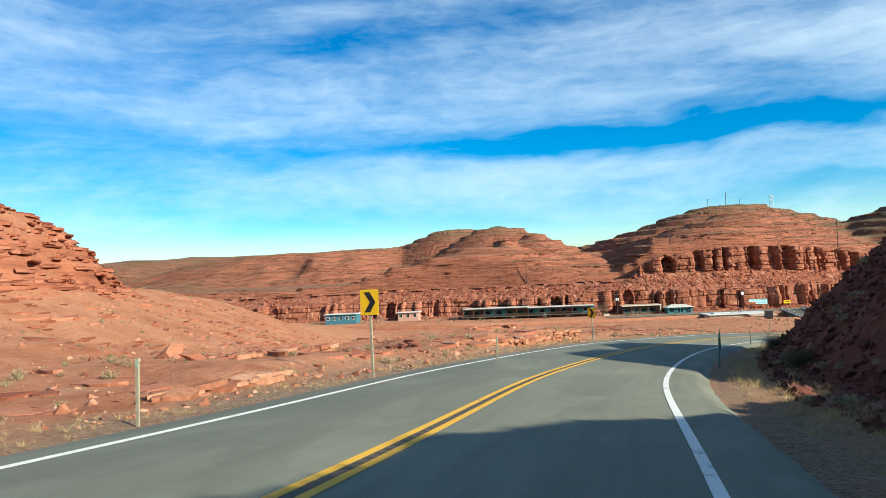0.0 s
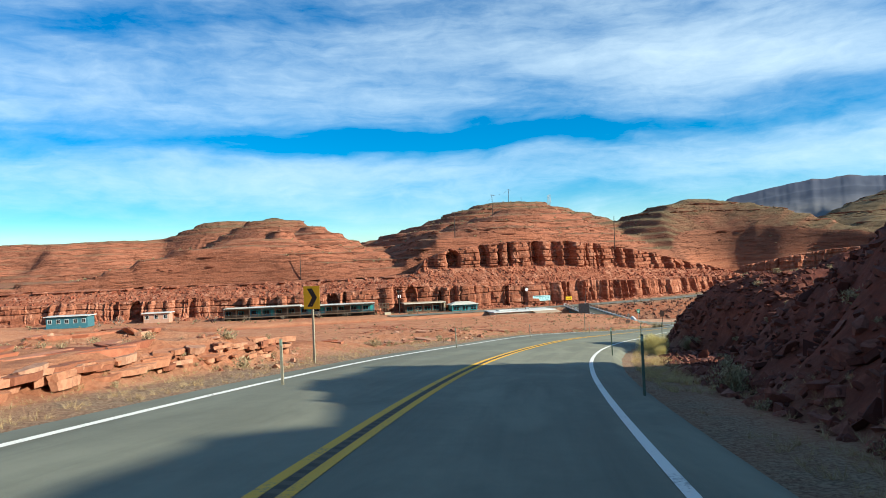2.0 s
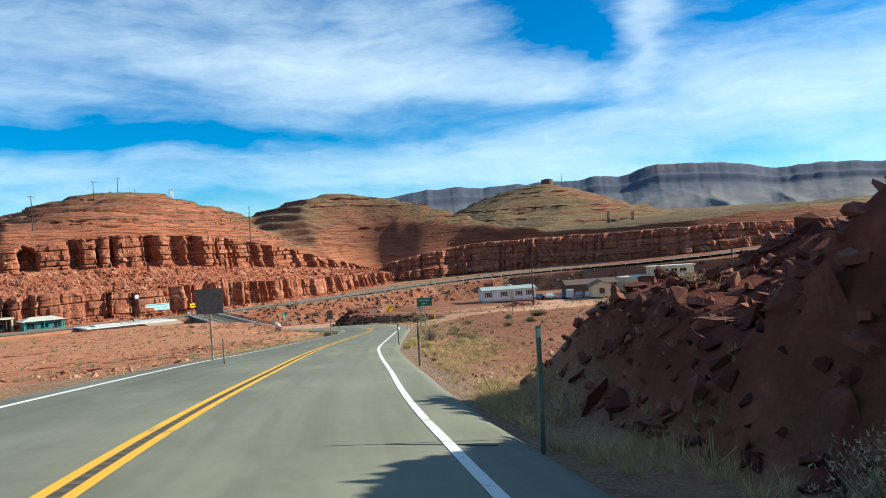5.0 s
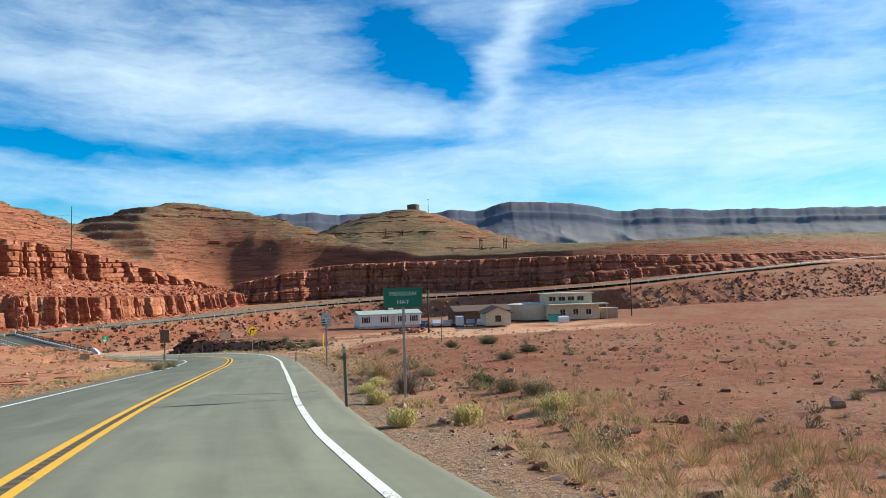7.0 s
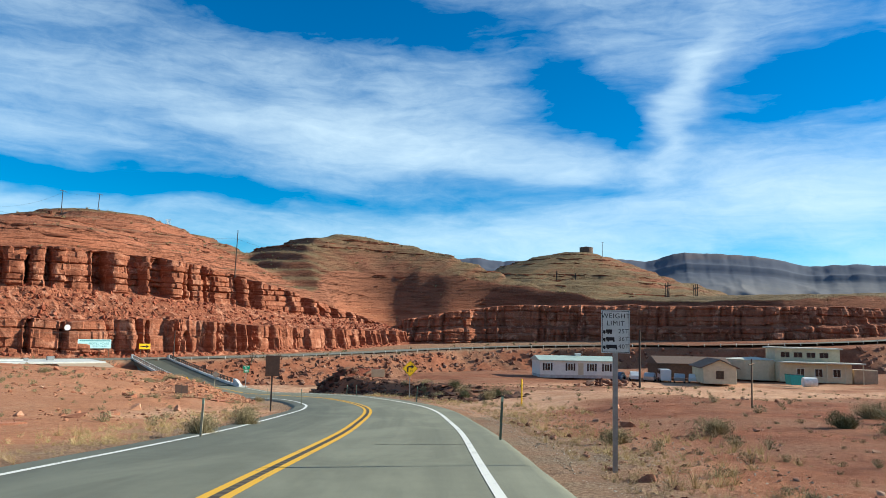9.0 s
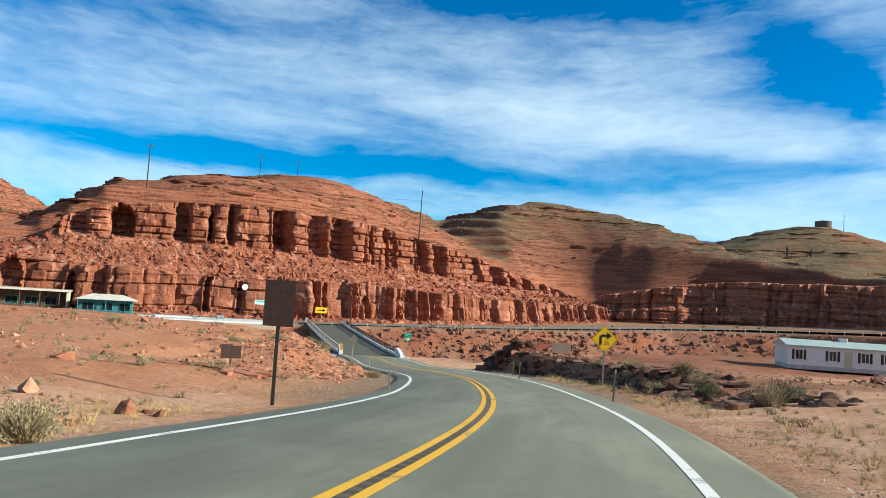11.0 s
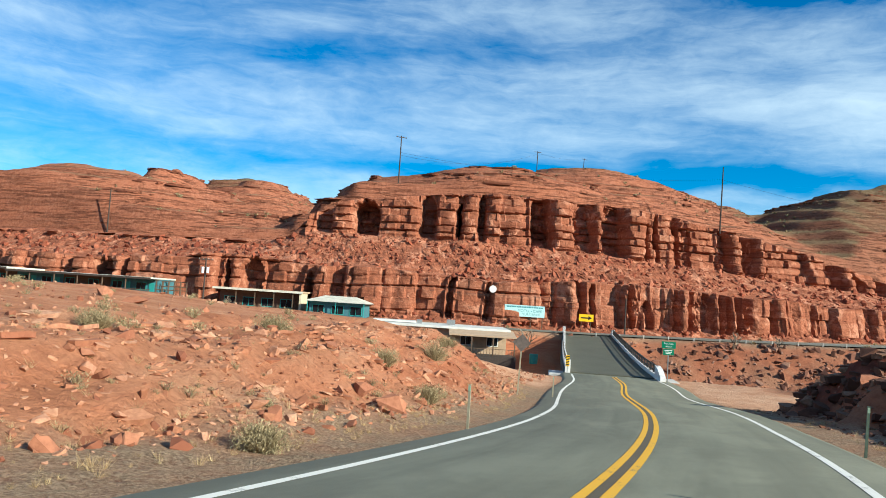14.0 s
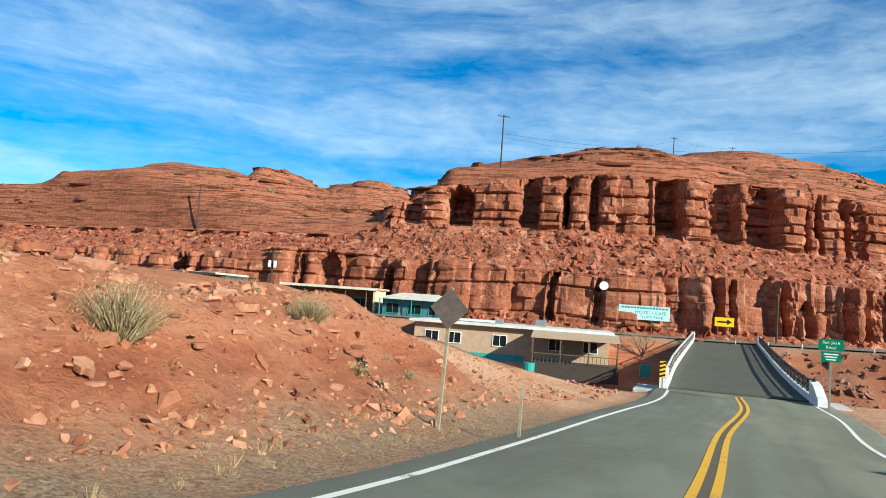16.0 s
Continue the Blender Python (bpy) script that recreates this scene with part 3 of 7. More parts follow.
def mesh_object(name, verts, faces, mat, label="", category="", kind="", smooth=True, parent=None):
    me = bpy.data.meshes.new(name)
    verts, faces = np.asarray(verts, np.float32), np.asarray(faces, np.int32)
    me.vertices.add(len(verts))
    me.vertices.foreach_set("co", verts.ravel())
    per = faces.shape[1]
    me.loops.add(faces.size)
    me.loops.foreach_set("vertex_index", faces.ravel())
    me.polygons.add(len(faces))
    me.polygons.foreach_set("loop_start", np.arange(0, faces.size, per, dtype=np.int32))
    me.polygons.foreach_set("use_smooth", np.full(len(faces), smooth))
    me.update(calc_edges=True)
    me.validate()
    if mat:
        me.materials.append(mat)
    ob = new(name, me)
    if parent:
        ob.parent = parent
    return tagged(ob, label, category, kind=kind)


def grid_faces(rows, cols):
    i = np.arange(rows * cols).reshape(rows, cols)
    return np.stack([i[:-1, :-1], i[:-1, 1:], i[1:, 1:], i[1:, :-1]], -1).reshape(-1, 4)


def spread(near, far, step, grow=1.16):
    out_, p = [], near
    while abs(p) < abs(far):
        p += step
        step *= grow
        out_.append(p)
    return out_


XS = np.r_[spread(-120, -4500, -3.0, 1.14)[::-1], np.arange(-120, -48, 1.2), np.arange(-48, 132, 0.6), np.arange(132, 330, 0.95), np.arange(330, 480, 4.0), spread(480, 4500, 6.0)]
YS = np.r_[spread(-20, -3000, -2.5, 1.2)[::-1], np.arange(-20, 236, 0.6), np.arange(236, 300, 1.4), np.arange(300, 440, 0.8), np.arange(440, 560, 2.0), spread(560, 4500, 3.5, 1.14)]
GX, GY = np.meshgrid(XS, YS)
GZ, GSCRUB, GVERGE, GDARK_ROCK, GPAD, GOLIVE, GEAST, GFLATS = ground_height(GX, GY)
ground = mesh_object("ground", np.stack([GX, GY, GZ], -1).reshape(-1, 3), grid_faces(*GX.shape), GROUND,
                     "red desert dirt with stones, rocky banks and terraced hills", "ground", "structure")
for key, field in (("scrub", GSCRUB), ("verge", GVERGE), ("shale", GDARK_ROCK), ("pad", GPAD), ("olive", GOLIVE), ("east", GEAST), ("flats", GFLATS)):
    layer = ground.data.attributes.new(key, "FLOAT", "POINT")
    layer.data.foreach_set("value", field.ravel().astype(np.float32))


def height_at(x, y):
    """Ground height by the built grid."""
    i = int(np.clip(np.searchsorted(YS, y) - 1, 0, len(YS) - 2))
    j = int(np.clip(np.searchsorted(XS, x) - 1, 0, len(XS) - 2))
    fy, fx = (y - YS[i]) / (YS[i + 1] - YS[i]), (x - XS[j]) / (XS[j + 1] - XS[j])
    return float((GZ[i, j] * (1 - fx) + GZ[i, j + 1] * fx) * (1 - fy) + (GZ[i + 1, j] * (1 - fx) + GZ[i + 1, j + 1] * fx) * fy)


# ---- roads ----
def ribbon(name, line, normal, s_from, s_to, s_axis, offs, lift, mat, label="", category="", kind="structure", bank=None):
    pick = (s_axis >= s_from) & (s_axis <= s_to)
    p, nrm = line[pick], normal[pick]
    tilt = np.zeros(len(p)) if bank is None else bank[pick]
    cols = []
    for o in offs:
        o = np.full(len(p), o) if np.isscalar(o) else np.asarray(o)[pick]
        cols.append(np.c_[p[:, :2] + nrm * o[:, None], p[:, 2] + lift + tilt * o])
    v = np.stack(cols, 1)
    return mesh_object(name, v.reshape(-1, 3), grid_faces(v.shape[0], v.shape[1]), mat, label, category, kind)


WL = np.interp(ROAD_S - S0, [0, 35, 58, 75, 90, 105, 130, 150, 168, 182, 200, 212, 225, 240], [-3.5, -3.7, -3.58, -3.35, -3.65, -3.85, -3.72, -3.65, -3.55, -3.0, -3.1, -3.2, -3.45, -3.5])
WR = np.interp(ROAD_S - S0, [0, 35, 58, 75, 90, 103, 120, 131, 150, 168, 183, 200, 213, 225, 240], [3.68, 3.5, 3.65, 3.58, 3.76, 3.72, 3.42, 3.55, 3.3, 3.15, 3.0, 3.05, 3.15, 3.45, 3.5])
EDGES = (WL - 1.5, WL - 0.75, WL - 0.6, 0 * WL, WR + 0.75, WR + 0.95, WR + 1.7)
road = ribbon("road", ROAD, ROAD_N, -10, BRIDGE_S + 0.5, ROAD_S, EDGES, 0.0, ASPHALT, "two-lane grey asphalt highway with worn patches", "road", bank=BANK)
rv = np.empty(len(road.data.vertices) * 3, np.float32)
road.data.vertices.foreach_get("co", rv)
rv = rv.reshape(-1, 7, 3)
rv[:, 0, 2] -= 0.45
rv[:, 1, 2] -= 0.05
rv[:, 5, 2] -= 0.05
rv[:, 6, 2] -= 0.5
road.data.vertices.foreach_set("co", rv.ravel())
road.data.update()
on_road = (ROAD_S >= -10) & (ROAD_S <= BRIDGE_S + 0.5)
for key, field in (("lateral", np.stack(EDGES, 1)[on_road].ravel()), ("run", np.repeat(ROAD_S[on_road], 7))):
    road.data.attributes.new(key, "FLOAT", "POINT").data.foreach_set("value", field.astype(np.float32))
for off in (-0.135, 0.135):
    ribbon("centre_line", ROAD, ROAD_N, 5, BRIDGE_S - 1.0, ROAD_S, (off - 0.066, off + 0.066), 0.006, YELLOW_PAINT, "worn yellow painted centre line", "road marking", bank=BANK)
ribbon("edge_line", ROAD, ROAD_N, 5, BRIDGE_S - 0.5, ROAD_S, (WL - 0.072, WL + 0.072), 0.006, WHITE_PAINT, "white painted edge line", "road marking", bank=BANK)
ribbon("edge_line", ROAD, ROAD_N, 5, BRIDGE_S - 0.5, ROAD_S, (WR - 0.07, WR + 0.07), 0.006, WHITE_PAINT, "white painted edge line", "road marking", bank=BANK)


ribbon("centre_strip", ROAD, ROAD_N, 5, BRIDGE_S - 1.0, ROAD_S, (-0.068, 0.068), 0.003, STRIP, "brown stained asphalt between the centre lines", "road marking", bank=BANK)
rumble_s = np.arange(8.0, 172.0, 0.32) + S0
rumble = []
for along_, across_ in ((-0.08, -0.055), (-0.08, 0.055), (0.08, 0.055), (0.08, -0.055)):
    at_ = rumble_s + along_
    c_ = np.stack([np.interp(at_, ROAD_S, ROAD[:, k]) for k in range(3)], 1)
    n_ = np.stack([np.interp(at_, ROAD_S, ROAD_N[:, k]) for k in range(2)], 1)
    rumble.append(np.c_[c_[:, :2] + n_ * across_, c_[:, 2] + 0.0045 + np.interp(at_, ROAD_S, BANK) * across_])
rumble = np.stack(rumble, 1)
mesh_object("rumble_grooves", rumble.reshape(-1, 3), np.arange(len(rumble) * 4).reshape(-1, 4)[:, ::-1], GROOVE, "short dark grooves milled between the centre lines", "rumble strip", "stuff")


def tar_seam(s, d_from, d_to, slant=0.0, wide=0.03):
    """A thin wavering black line across the lane, as poured tar; cast shadows are painted with it too."""
    d_ = np.linspace(d_from, d_to, 24)
    s_ = s + S0 + slant * (d_ - d_from) + 0.05 * fbm(d_ * 2.1 + s, d_ * 0, 3, 44)
    half = wide * (0.6 + 0.5 * np.abs(fbm(d_ * 3 + s, d_ * 0 + 2, 2, 45)))
    rows = []
    for sign in (-1, 1):
        at = s_ + sign * half
        c = np.stack([np.interp(at, ROAD_S, ROAD[:, k]) for k in range(3)], 1)
        nn = np.stack([np.interp(at, ROAD_S, ROAD_N[:, k]) for k in range(2)], 1)
        rows.append(np.c_[c[:, :2] + nn * d_[:, None], c[:, 2] + 0.005 + np.interp(at, ROAD_S, BANK) * d_])
    v = np.stack(rows, 1)
    return mesh_object("tar_seam", v.reshape(-1, 3), grid_faces(24, 2), TAR_AND_SHADOW, "thin black line on the asphalt, used for tar seams and painted shadows", "tar seam", "structure")


# first line paints a marker post's cast shadow, the last an overhead wire's
for seam in ((90.0, 3.0, 4.3, -0.3), (129.4, 1.4, 3.3, -0.4), (128.6, 3.4, 4.3, 0.1), (152.1, 1.2, 3.3, 0.0), (157.1, 2.5, 3.3, 0.2), (197.3, 0.8, 2.5, 1.0)):
    tar_seam(*seam)
ftang = np.gradient(FAR[:, :2], axis=0)
ftang /= np.linalg.norm(ftang, axis=1, keepdims=True)
FAR_N = np.stack([ftang[:, 1], -ftang[:, 0]], 1)
ribbon("far_road", FAR, FAR_N, 0, 2000, FAR_S, (-4.5, 0, 4.5), 0.12, FAR_ASPHALT, "asphalt road along the foot of the cliffs", "road")


# ---- the cliffs ----
def wall_relief(s, z, f, seed, front, hollow, depth, bed_h, share):
    """Relief of a jointed wall: bedded buttresses parted by dark arched hollows. f: 0 at the wall's foot, 1 at its brow;
    front and hollow: least and greatest widths; share: how many of the hollows are open."""
    rng = np.random.RandomState(seed)
    n = 1400
    widths = np.empty(2 * n)
    widths[0::2] = rng.uniform(front[0], front[1], n) * rng.choice([0.4, 0.8, 1.1, 2.3], n)
    widths[1::2] = rng.uniform(hollow[0], hollow[1], n) * rng.choice([0.45, 0.9, 1.3], n)
    ends = np.cumsum(widths) - 30
    table = rng.uniform(0, 1, (2 * n, 4))
    q = s + 0.8 * fbm(s / 6, z / 4.0, 4, seed + 3)
    k = np.clip(np.searchsorted(ends, q) - 1, 0, 2 * n - 2)
    edge = np.minimum(q - ends[k], ends[k + 1] - q)
    half = 0.5 * (ends[k + 1] - ends[k])
    open_ = (k % 2 == 0) & (table[k, 0] < share * np.where(s > 345, 1.0, 0.5))
    # each hollow closes in an arch below the brow, some at half height, and shallows at its foot
    mid_ = 1 - edge / half
    arch = 0.55 + 0.75 * table[k, 2] ** 0.6 - 0.30 * mid_ ** 2 + 0.18 * fbm(s / 2.5, z / 2.5, 2, seed + 13)
    deep = depth * (0.45 + 0.75 * table[k, 1]) * sm(0.0, 0.55, edge) * sm(arch + 0.06, arch - 0.06, f) * (0.7 + 0.3 * sm(0.0, 0.3, f)) * (1 + 0.35 * fbm(s / 2.2, z / 1.6, 3, seed + 14))
    pillar = (0.5 * (1 - mid_ ** 2) + 2.6 * (table[k, 1] - 0.5)) * sm(0, 0.35, edge)
    out_ = np.where(open_, -deep, pillar)
    # beds: proud courses with recessed seams, broken by joints
    zz = z / bed_h + 0.45 * fbm(s / 22, z * 0, 3, seed + 4) + 0.3 * fbm(s * 0, z / (2.2 * bed_h), 2, seed + 9)
    bed = np.floor(zz).astype(np.int64)
    seam = zz - bed
    joint = np.floor((s + 3.1 * np.mod(bed, 3)) / (1.6 + 1.3 * lattice(bed, bed * 0, seed + 5))).astype(np.int64)
    out_ = out_ + 1.0 * (lattice(bed, joint, seed + 6) - 0.5) + 0.7 * (lattice(bed, bed * 0 + 3, seed + 8) - 0.5)
    out_ = out_ - 0.7 * sm(0.17, 0.03, np.minimum(seam, 1 - seam)) * lattice(bed + (seam > 0.5), joint * 0, seed + 12)
    return out_ + 0.20 * fbm(s / 1.3, z / 1.1, 4, seed + 7)


def cliff(name, line, s_axis, prof, fins, rows, label, mat):
    """A bedded wall: prof(x, y, s, v) gives the offset back from the line and the height for v from 0 (foot) to 1 (brow)."""
    tg = np.gradient(line[:, :2], axis=0)
    tg /= np.linalg.norm(tg, axis=1, keepdims=True)
    nrm = np.stack([-tg[:, 1], tg[:, 0]], 1)
    v = np.linspace(0, 1, rows)
    sx = np.repeat(line[:, 0][:, None], rows, 1)
    ss = np.repeat(s_axis[:, None], rows, 1)
    back_, z, steep = prof(sx, ss, np.repeat(v[None], len(line), 0))
    back_ = back_ - fins(ss, z, steep)
    px_, py_ = line[:, 0][:, None] + nrm[:, 0][:, None] * back_, line[:, 1][:, None] + nrm[:, 1][:, None] * back_
    verts = np.stack([px_, py_, z], -1).reshape(-1, 3)
    return mesh_object(name, verts, grid_faces(len(line), rows)[:, ::-1], mat, label, "cliff", "structure", smooth=False)


def main_profile(x, s, v):
    foot = np.interp(x, [-260, -60, 40, 110, 131, 190, 236], [-13.5, -15.8, -16.6, -16.9, -17.0, -16.2, -14.4])
    low_top = np.interp(x, [-260, -60, 40, 66, 87, 99, 115, 134, 151, 185, 236], [-7, -8, -8.5, -6.8, -7.6, -7.6, -8.6, -7.8, -8.0, -9.0, -9.5])
    up_foot = np.interp(x, [-260, 70, 80, 110, 135, 157, 185, 236], [-5.5, -4.4, -1.6, -1.6, -2.4, -3.6, -5.0, -8.0])
    up_top = np.interp(x, [-260, 74, 79, 88, 110, 135, 156, 168, 190, 205, 236], [-4.5, -3.0, 2.6, 6.2, 8.2, 8.0, 6.8, 4.8, 1.8, -1.5, -6.5])
    low_top = low_top + 0.5 * fbm(s / 9, s * 0, 3, 41)
    up_top = up_top + 0.5 * fbm(s / 8, s * 0, 3, 42)
    kv = [0, 0.06, 0.10, 0.42, 0.46, 0.64, 0.66, 0.93, 0.96, 1.0]
    kb = [-2.5, 0.6, 1.6, 2.8, 4.6, 12.5, 13.2, 14.6, 16.6, 26.0]
    kz = [foot - 1.0, foot + 0.6, foot + 1.3, low_top - 0.3, low_top, up_foot, up_foot + 0.6, up_top - 0.4, up_top, up_top - 1.5]
    back_ = np.interp(v, kv, kb)
    z = np.zeros_like(v)
    for k in range(len(kv) - 1):
        f = (v - kv[k]) / (kv[k + 1] - kv[k])
        z = np.where((v >= kv[k]) & (v <= kv[k + 1]), kz[k] + (kz[k + 1] - kz[k]) * f, z)
    steep_low = sm(0.07, 0.11, v) * sm(0.46, 0.42, v)
    steep_up = sm(0.645, 0.67, v) * sm(0.97, 0.94, v)
    talus = sm(0.44, 0.48, v) * sm(0.66, 0.63, v) + sm(0.10, 0.05, v)
    f_low = np.clip((z - foot) / (low_top - foot), 0, 1)
    f_up = np.clip((z - up_foot) / np.maximum(up_top - up_foot, 0.5), 0, 1)
    return back_, z, (steep_low, steep_up, talus, f_low, f_up, x)


def main_fins(s, z, steep):
    low_, upp, tal, f_low, f_up, x = steep
    upper_wall = wall_relief(s, z, f_up, 61, (1.4, 4.6), (2.0, 5.0), 4.6, 1.5, 0.92)
    blocky = wall_relief(s, z, f_low, 81, (2.2, 6.5), (1.6, 4.4), 3.8, 1.9, 0.85)
    ribs = wall_relief(s, z, f_low, 91, (0.9, 2.4), (0.6, 1.6), 1.6, 4.0, 0.85)
    east = sm(118, 132, x)
    lower_wall = blocky * (1 - east) + ribs * east
    rubble = 0.7 * fbm(s / 1.2, z / 1.0, 4, 56) + 0.9 * fbm(s / 6, z / 4, 3, 57)
    return low_ * lower_wall + upp * upper_wall + tal * rubble


cliff("cliff", CL1, CL1_S, main_profile, main_fins, 170, "two-tiered red sandstone cliff with dark clefts and a rubble slope between the tiers", CLIFF)


def second_profile(x, s, v):
    foot = np.interp(x, [228, 257, 283, 301, 327, 440], [-14.5, -13.6, -12.2, -10.6, -7.6, -2.0])
    top = np.interp(x, [228, 236, 257, 283, 301, 327, 368, 440], [-6.5, -3.5, 0.6, 1.4, 1.6, 1.4, 1.6, 3.0]) + 0.6 * fbm(s / 9, s * 0, 3, 43)
    kv = [0, 0.06, 0.12, 0.42, 0.50, 0.92, 0.96, 1.0]
    kb = [-2.0, 0.6, 1.2, 2.4, 5.2, 7.2, 9.5, 27.0]
    mid_ = foot + 0.42 * (top - foot)
    kz = [foot - 1.0, foot + 0.5, foot + 1.0, mid_, mid_ + 0.8, top - 0.3, top, top - 1.2]
    back_ = np.interp(v, kv, kb)
    z = np.zeros_like(v)
    for k in range(len(kv) - 1):
        f = (v - kv[k]) / (kv[k + 1] - kv[k])
        z = np.where((v >= kv[k]) & (v <= kv[k + 1]), kz[k] + (kz[k + 1] - kz[k]) * f, z)
    return back_, z, sm(0.08, 0.13, v) * sm(0.96, 0.92, v)


def second_fins(s, z, steep):
    bed = np.floor(z / 1.3)
    ledge = lattice(bed.astype(np.int64), (s // 14).astype(np.int64), 62) - 0.5
    return steep * (wall_relief(s, z, 0.5 + 0 * z, 101, (0.8, 3.0), (0.5, 1.8), 1.3, 2.6, 0.8) + 0.5 * ledge)


cliff("cliff", CL2, CL2_S, second_profile, second_fins, 64, "lower red sandstone cliff in two shelves beyond the gully", CLIFF)


# ---- the far mesa ----
def far_mesa():
    a = np.linspace(radians(28), radians(122), 1100)
    rows = 60
    v = np.linspace(0, 1, rows)[None]
    ang = a[:, None]
    top = np.interp(np.degrees(a), [28, 35, 37.5, 40, 43, 54, 58, 60, 64, 68, 70, 73, 85, 122], [5, 40, 150, 170, 184, 184, 190, 210, 200, 168, 174, 167, 146, 120])[:, None]
    top = top + 6 * fbm(ang * 34, ang * 0, 4, 121)
    ridge = 1 - 2.2 * np.abs(fbm(ang * 13 + 0.7 * fbm(ang * 9, v * 3, 3, 122), v * 0.8, 3, 123, 0.4))
    apart = sm(0.0, 0.12, v) * sm(0.72, 0.35, v)
    r = 1450 + 700 * v - 75 * ridge * apart
    rise_ = np.where(v < 0.72, 0.70 * (v / 0.72) ** 1.1, np.where(v < 0.80, 0.70 + 0.12 * sm(0.72, 0.78, v), 0.82 + 0.18 * sm(0.80, 0.97, v)))
    z = -10 + (top + 10) * rise_ + 9 * ridge * apart + 1.5 * fbm(ang * 90, v * 30, 3, 124)
    x, y = r * np.sin(ang), r * np.cos(ang)
    # bluish distance haze is mixed straight into these base colours
    m, t, bsdf = material("mesa_painted_haze")
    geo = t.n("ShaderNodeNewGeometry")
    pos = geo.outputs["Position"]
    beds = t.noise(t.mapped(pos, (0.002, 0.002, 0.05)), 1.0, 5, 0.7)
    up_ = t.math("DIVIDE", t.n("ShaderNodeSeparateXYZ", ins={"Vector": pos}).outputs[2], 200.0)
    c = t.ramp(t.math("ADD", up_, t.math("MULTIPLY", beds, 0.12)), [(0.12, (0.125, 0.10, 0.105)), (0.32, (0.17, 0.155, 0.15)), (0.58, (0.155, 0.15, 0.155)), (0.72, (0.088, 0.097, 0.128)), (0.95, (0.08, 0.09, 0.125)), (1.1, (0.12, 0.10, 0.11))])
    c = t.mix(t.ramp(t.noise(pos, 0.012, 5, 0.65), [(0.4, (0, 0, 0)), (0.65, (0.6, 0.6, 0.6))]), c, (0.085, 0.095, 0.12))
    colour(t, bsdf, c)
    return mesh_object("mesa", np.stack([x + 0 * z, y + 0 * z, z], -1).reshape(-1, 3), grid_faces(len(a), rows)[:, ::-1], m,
                       "long gullied mesa on the horizon, its blue-grey haze painted in", "mesa", "structure")


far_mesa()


# ---- helpers for things ----
def thing(name, x, y, z, rz=0.0, label="", category="", group=""):
    ob = new(name)
    ob.matrix_basis = pose(x, y, z, 0, 0, rz)
    ob.empty_display_size = 0.2
    return tagged(ob, label, category, group)


def part(name, bm, mat, parent, label="", m=None):
    me = bpy.data.meshes.new(name)
    bm.to_mesh(me)
    bm.free()
    me.materials.append(mat)
    ob = new(name, me)
    ob.parent = parent
    if m is not None:
        ob.matrix_basis = m
    return tagged(ob, label)


def box(bm, size, at=(0, 0, 0), rot=None, bevel=0.0):
    made = bmesh.ops.create_cube(bm, size=1.0, matrix=Matrix.Translation(at) @ (rot or Matrix()) @ Matrix.Diagonal((*size, 1)))
    if bevel:
        edges = list({e for v in made["verts"] for e in v.link_edges})
        bmesh.ops.bevel(bm, geom=edges, offset=bevel, segments=1, affect="EDGES")
    return bm


def rod(bm, a, b, r, sides=6, r2=None):
    a, b = Vector(a), Vector(b)
    turn = (b - a).to_track_quat("Z", "Y").to_matrix().to_4x4()
    bmesh.ops.create_cone(bm, cap_ends=True, segments=sides, radius1=r, radius2=r if r2 is None else r2, depth=(b - a).length,
                          matrix=Matrix.Translation((a + b) / 2) @ turn)
    return bm


def boxes(*some, bevel=0.0):
    bm = bmesh.new()
    for size, at in some:
        box(bm, size, at, bevel=bevel)
    return bm


def prism(bm, pts, y0, y1):
    """A flat outline in x and z, given depth from y0 to y1."""
    front = [bm.verts.new((x, y0, z)) for x, z in pts]
    rear = [bm.verts.new((x, y1, z)) for x, z in pts]
    bm.faces.new(front)
    bm.faces.new(rear[::-1])
    for i in range(len(pts)):
        j = (i + 1) % len(pts)
        bm.faces.new((front[j], front[i], rear[i], rear[j]))
    bmesh.ops.recalc_face_normals(bm, faces=bm.faces)
    return bm


def lettering(name, text, size, at, mat, parent, label="", align="CENTER", wide=1.0):
    cu = bpy.data.curves.new(name, "FONT")
    cu.body, cu.size, cu.align_x, cu.align_y, cu.extrude = text, size, align, "CENTER", 0.002
    cu.space_character = 1.12
    temp = bpy.data.objects.new(name, cu)
    scene.collection.objects.link(temp)
    me = bpy.data.meshes.new_from_object(temp.evaluated_get(bpy.context.evaluated_depsgraph_get()))
    bpy.data.objects.remove(temp)
    bpy.data.curves.remove(cu)
    me.materials.clear()
    me.materials.append(mat)
    ob = new(name, me)
    ob.parent = parent
    ob.matrix_basis = Matrix.Translation(at) @ pose(0, 0, 0, 90) @ Matrix.Diagonal((wide, 1, 1, 1))
    return tagged(ob, label)


STEEL = plain("galvanised_steel", (0.34, 0.34, 0.33), 0.45, 0.7, 0.2)
GREEN_POST_BACKLIT = plain("green_steel_backlit", (0.10, 0.14, 0.10), 0.6, 0.2, 0.35)
PALE_POST = plain("weathered_sunlit_pale_steel", (0.36, 0.32, 0.22), 0.6, 0.1, 0.3)
DARK_STEEL = plain("dark_bridge_steel", (0.045, 0.042, 0.04), 0.6, 0.3, 0.35)
REFLECT = plain("white_reflector", (0.78, 0.78, 0.74), 0.35)
SIGN_GREEN = plain("green_sign_sheet", (0.0, 0.16, 0.085), 0.35, 0.0, 0.12)
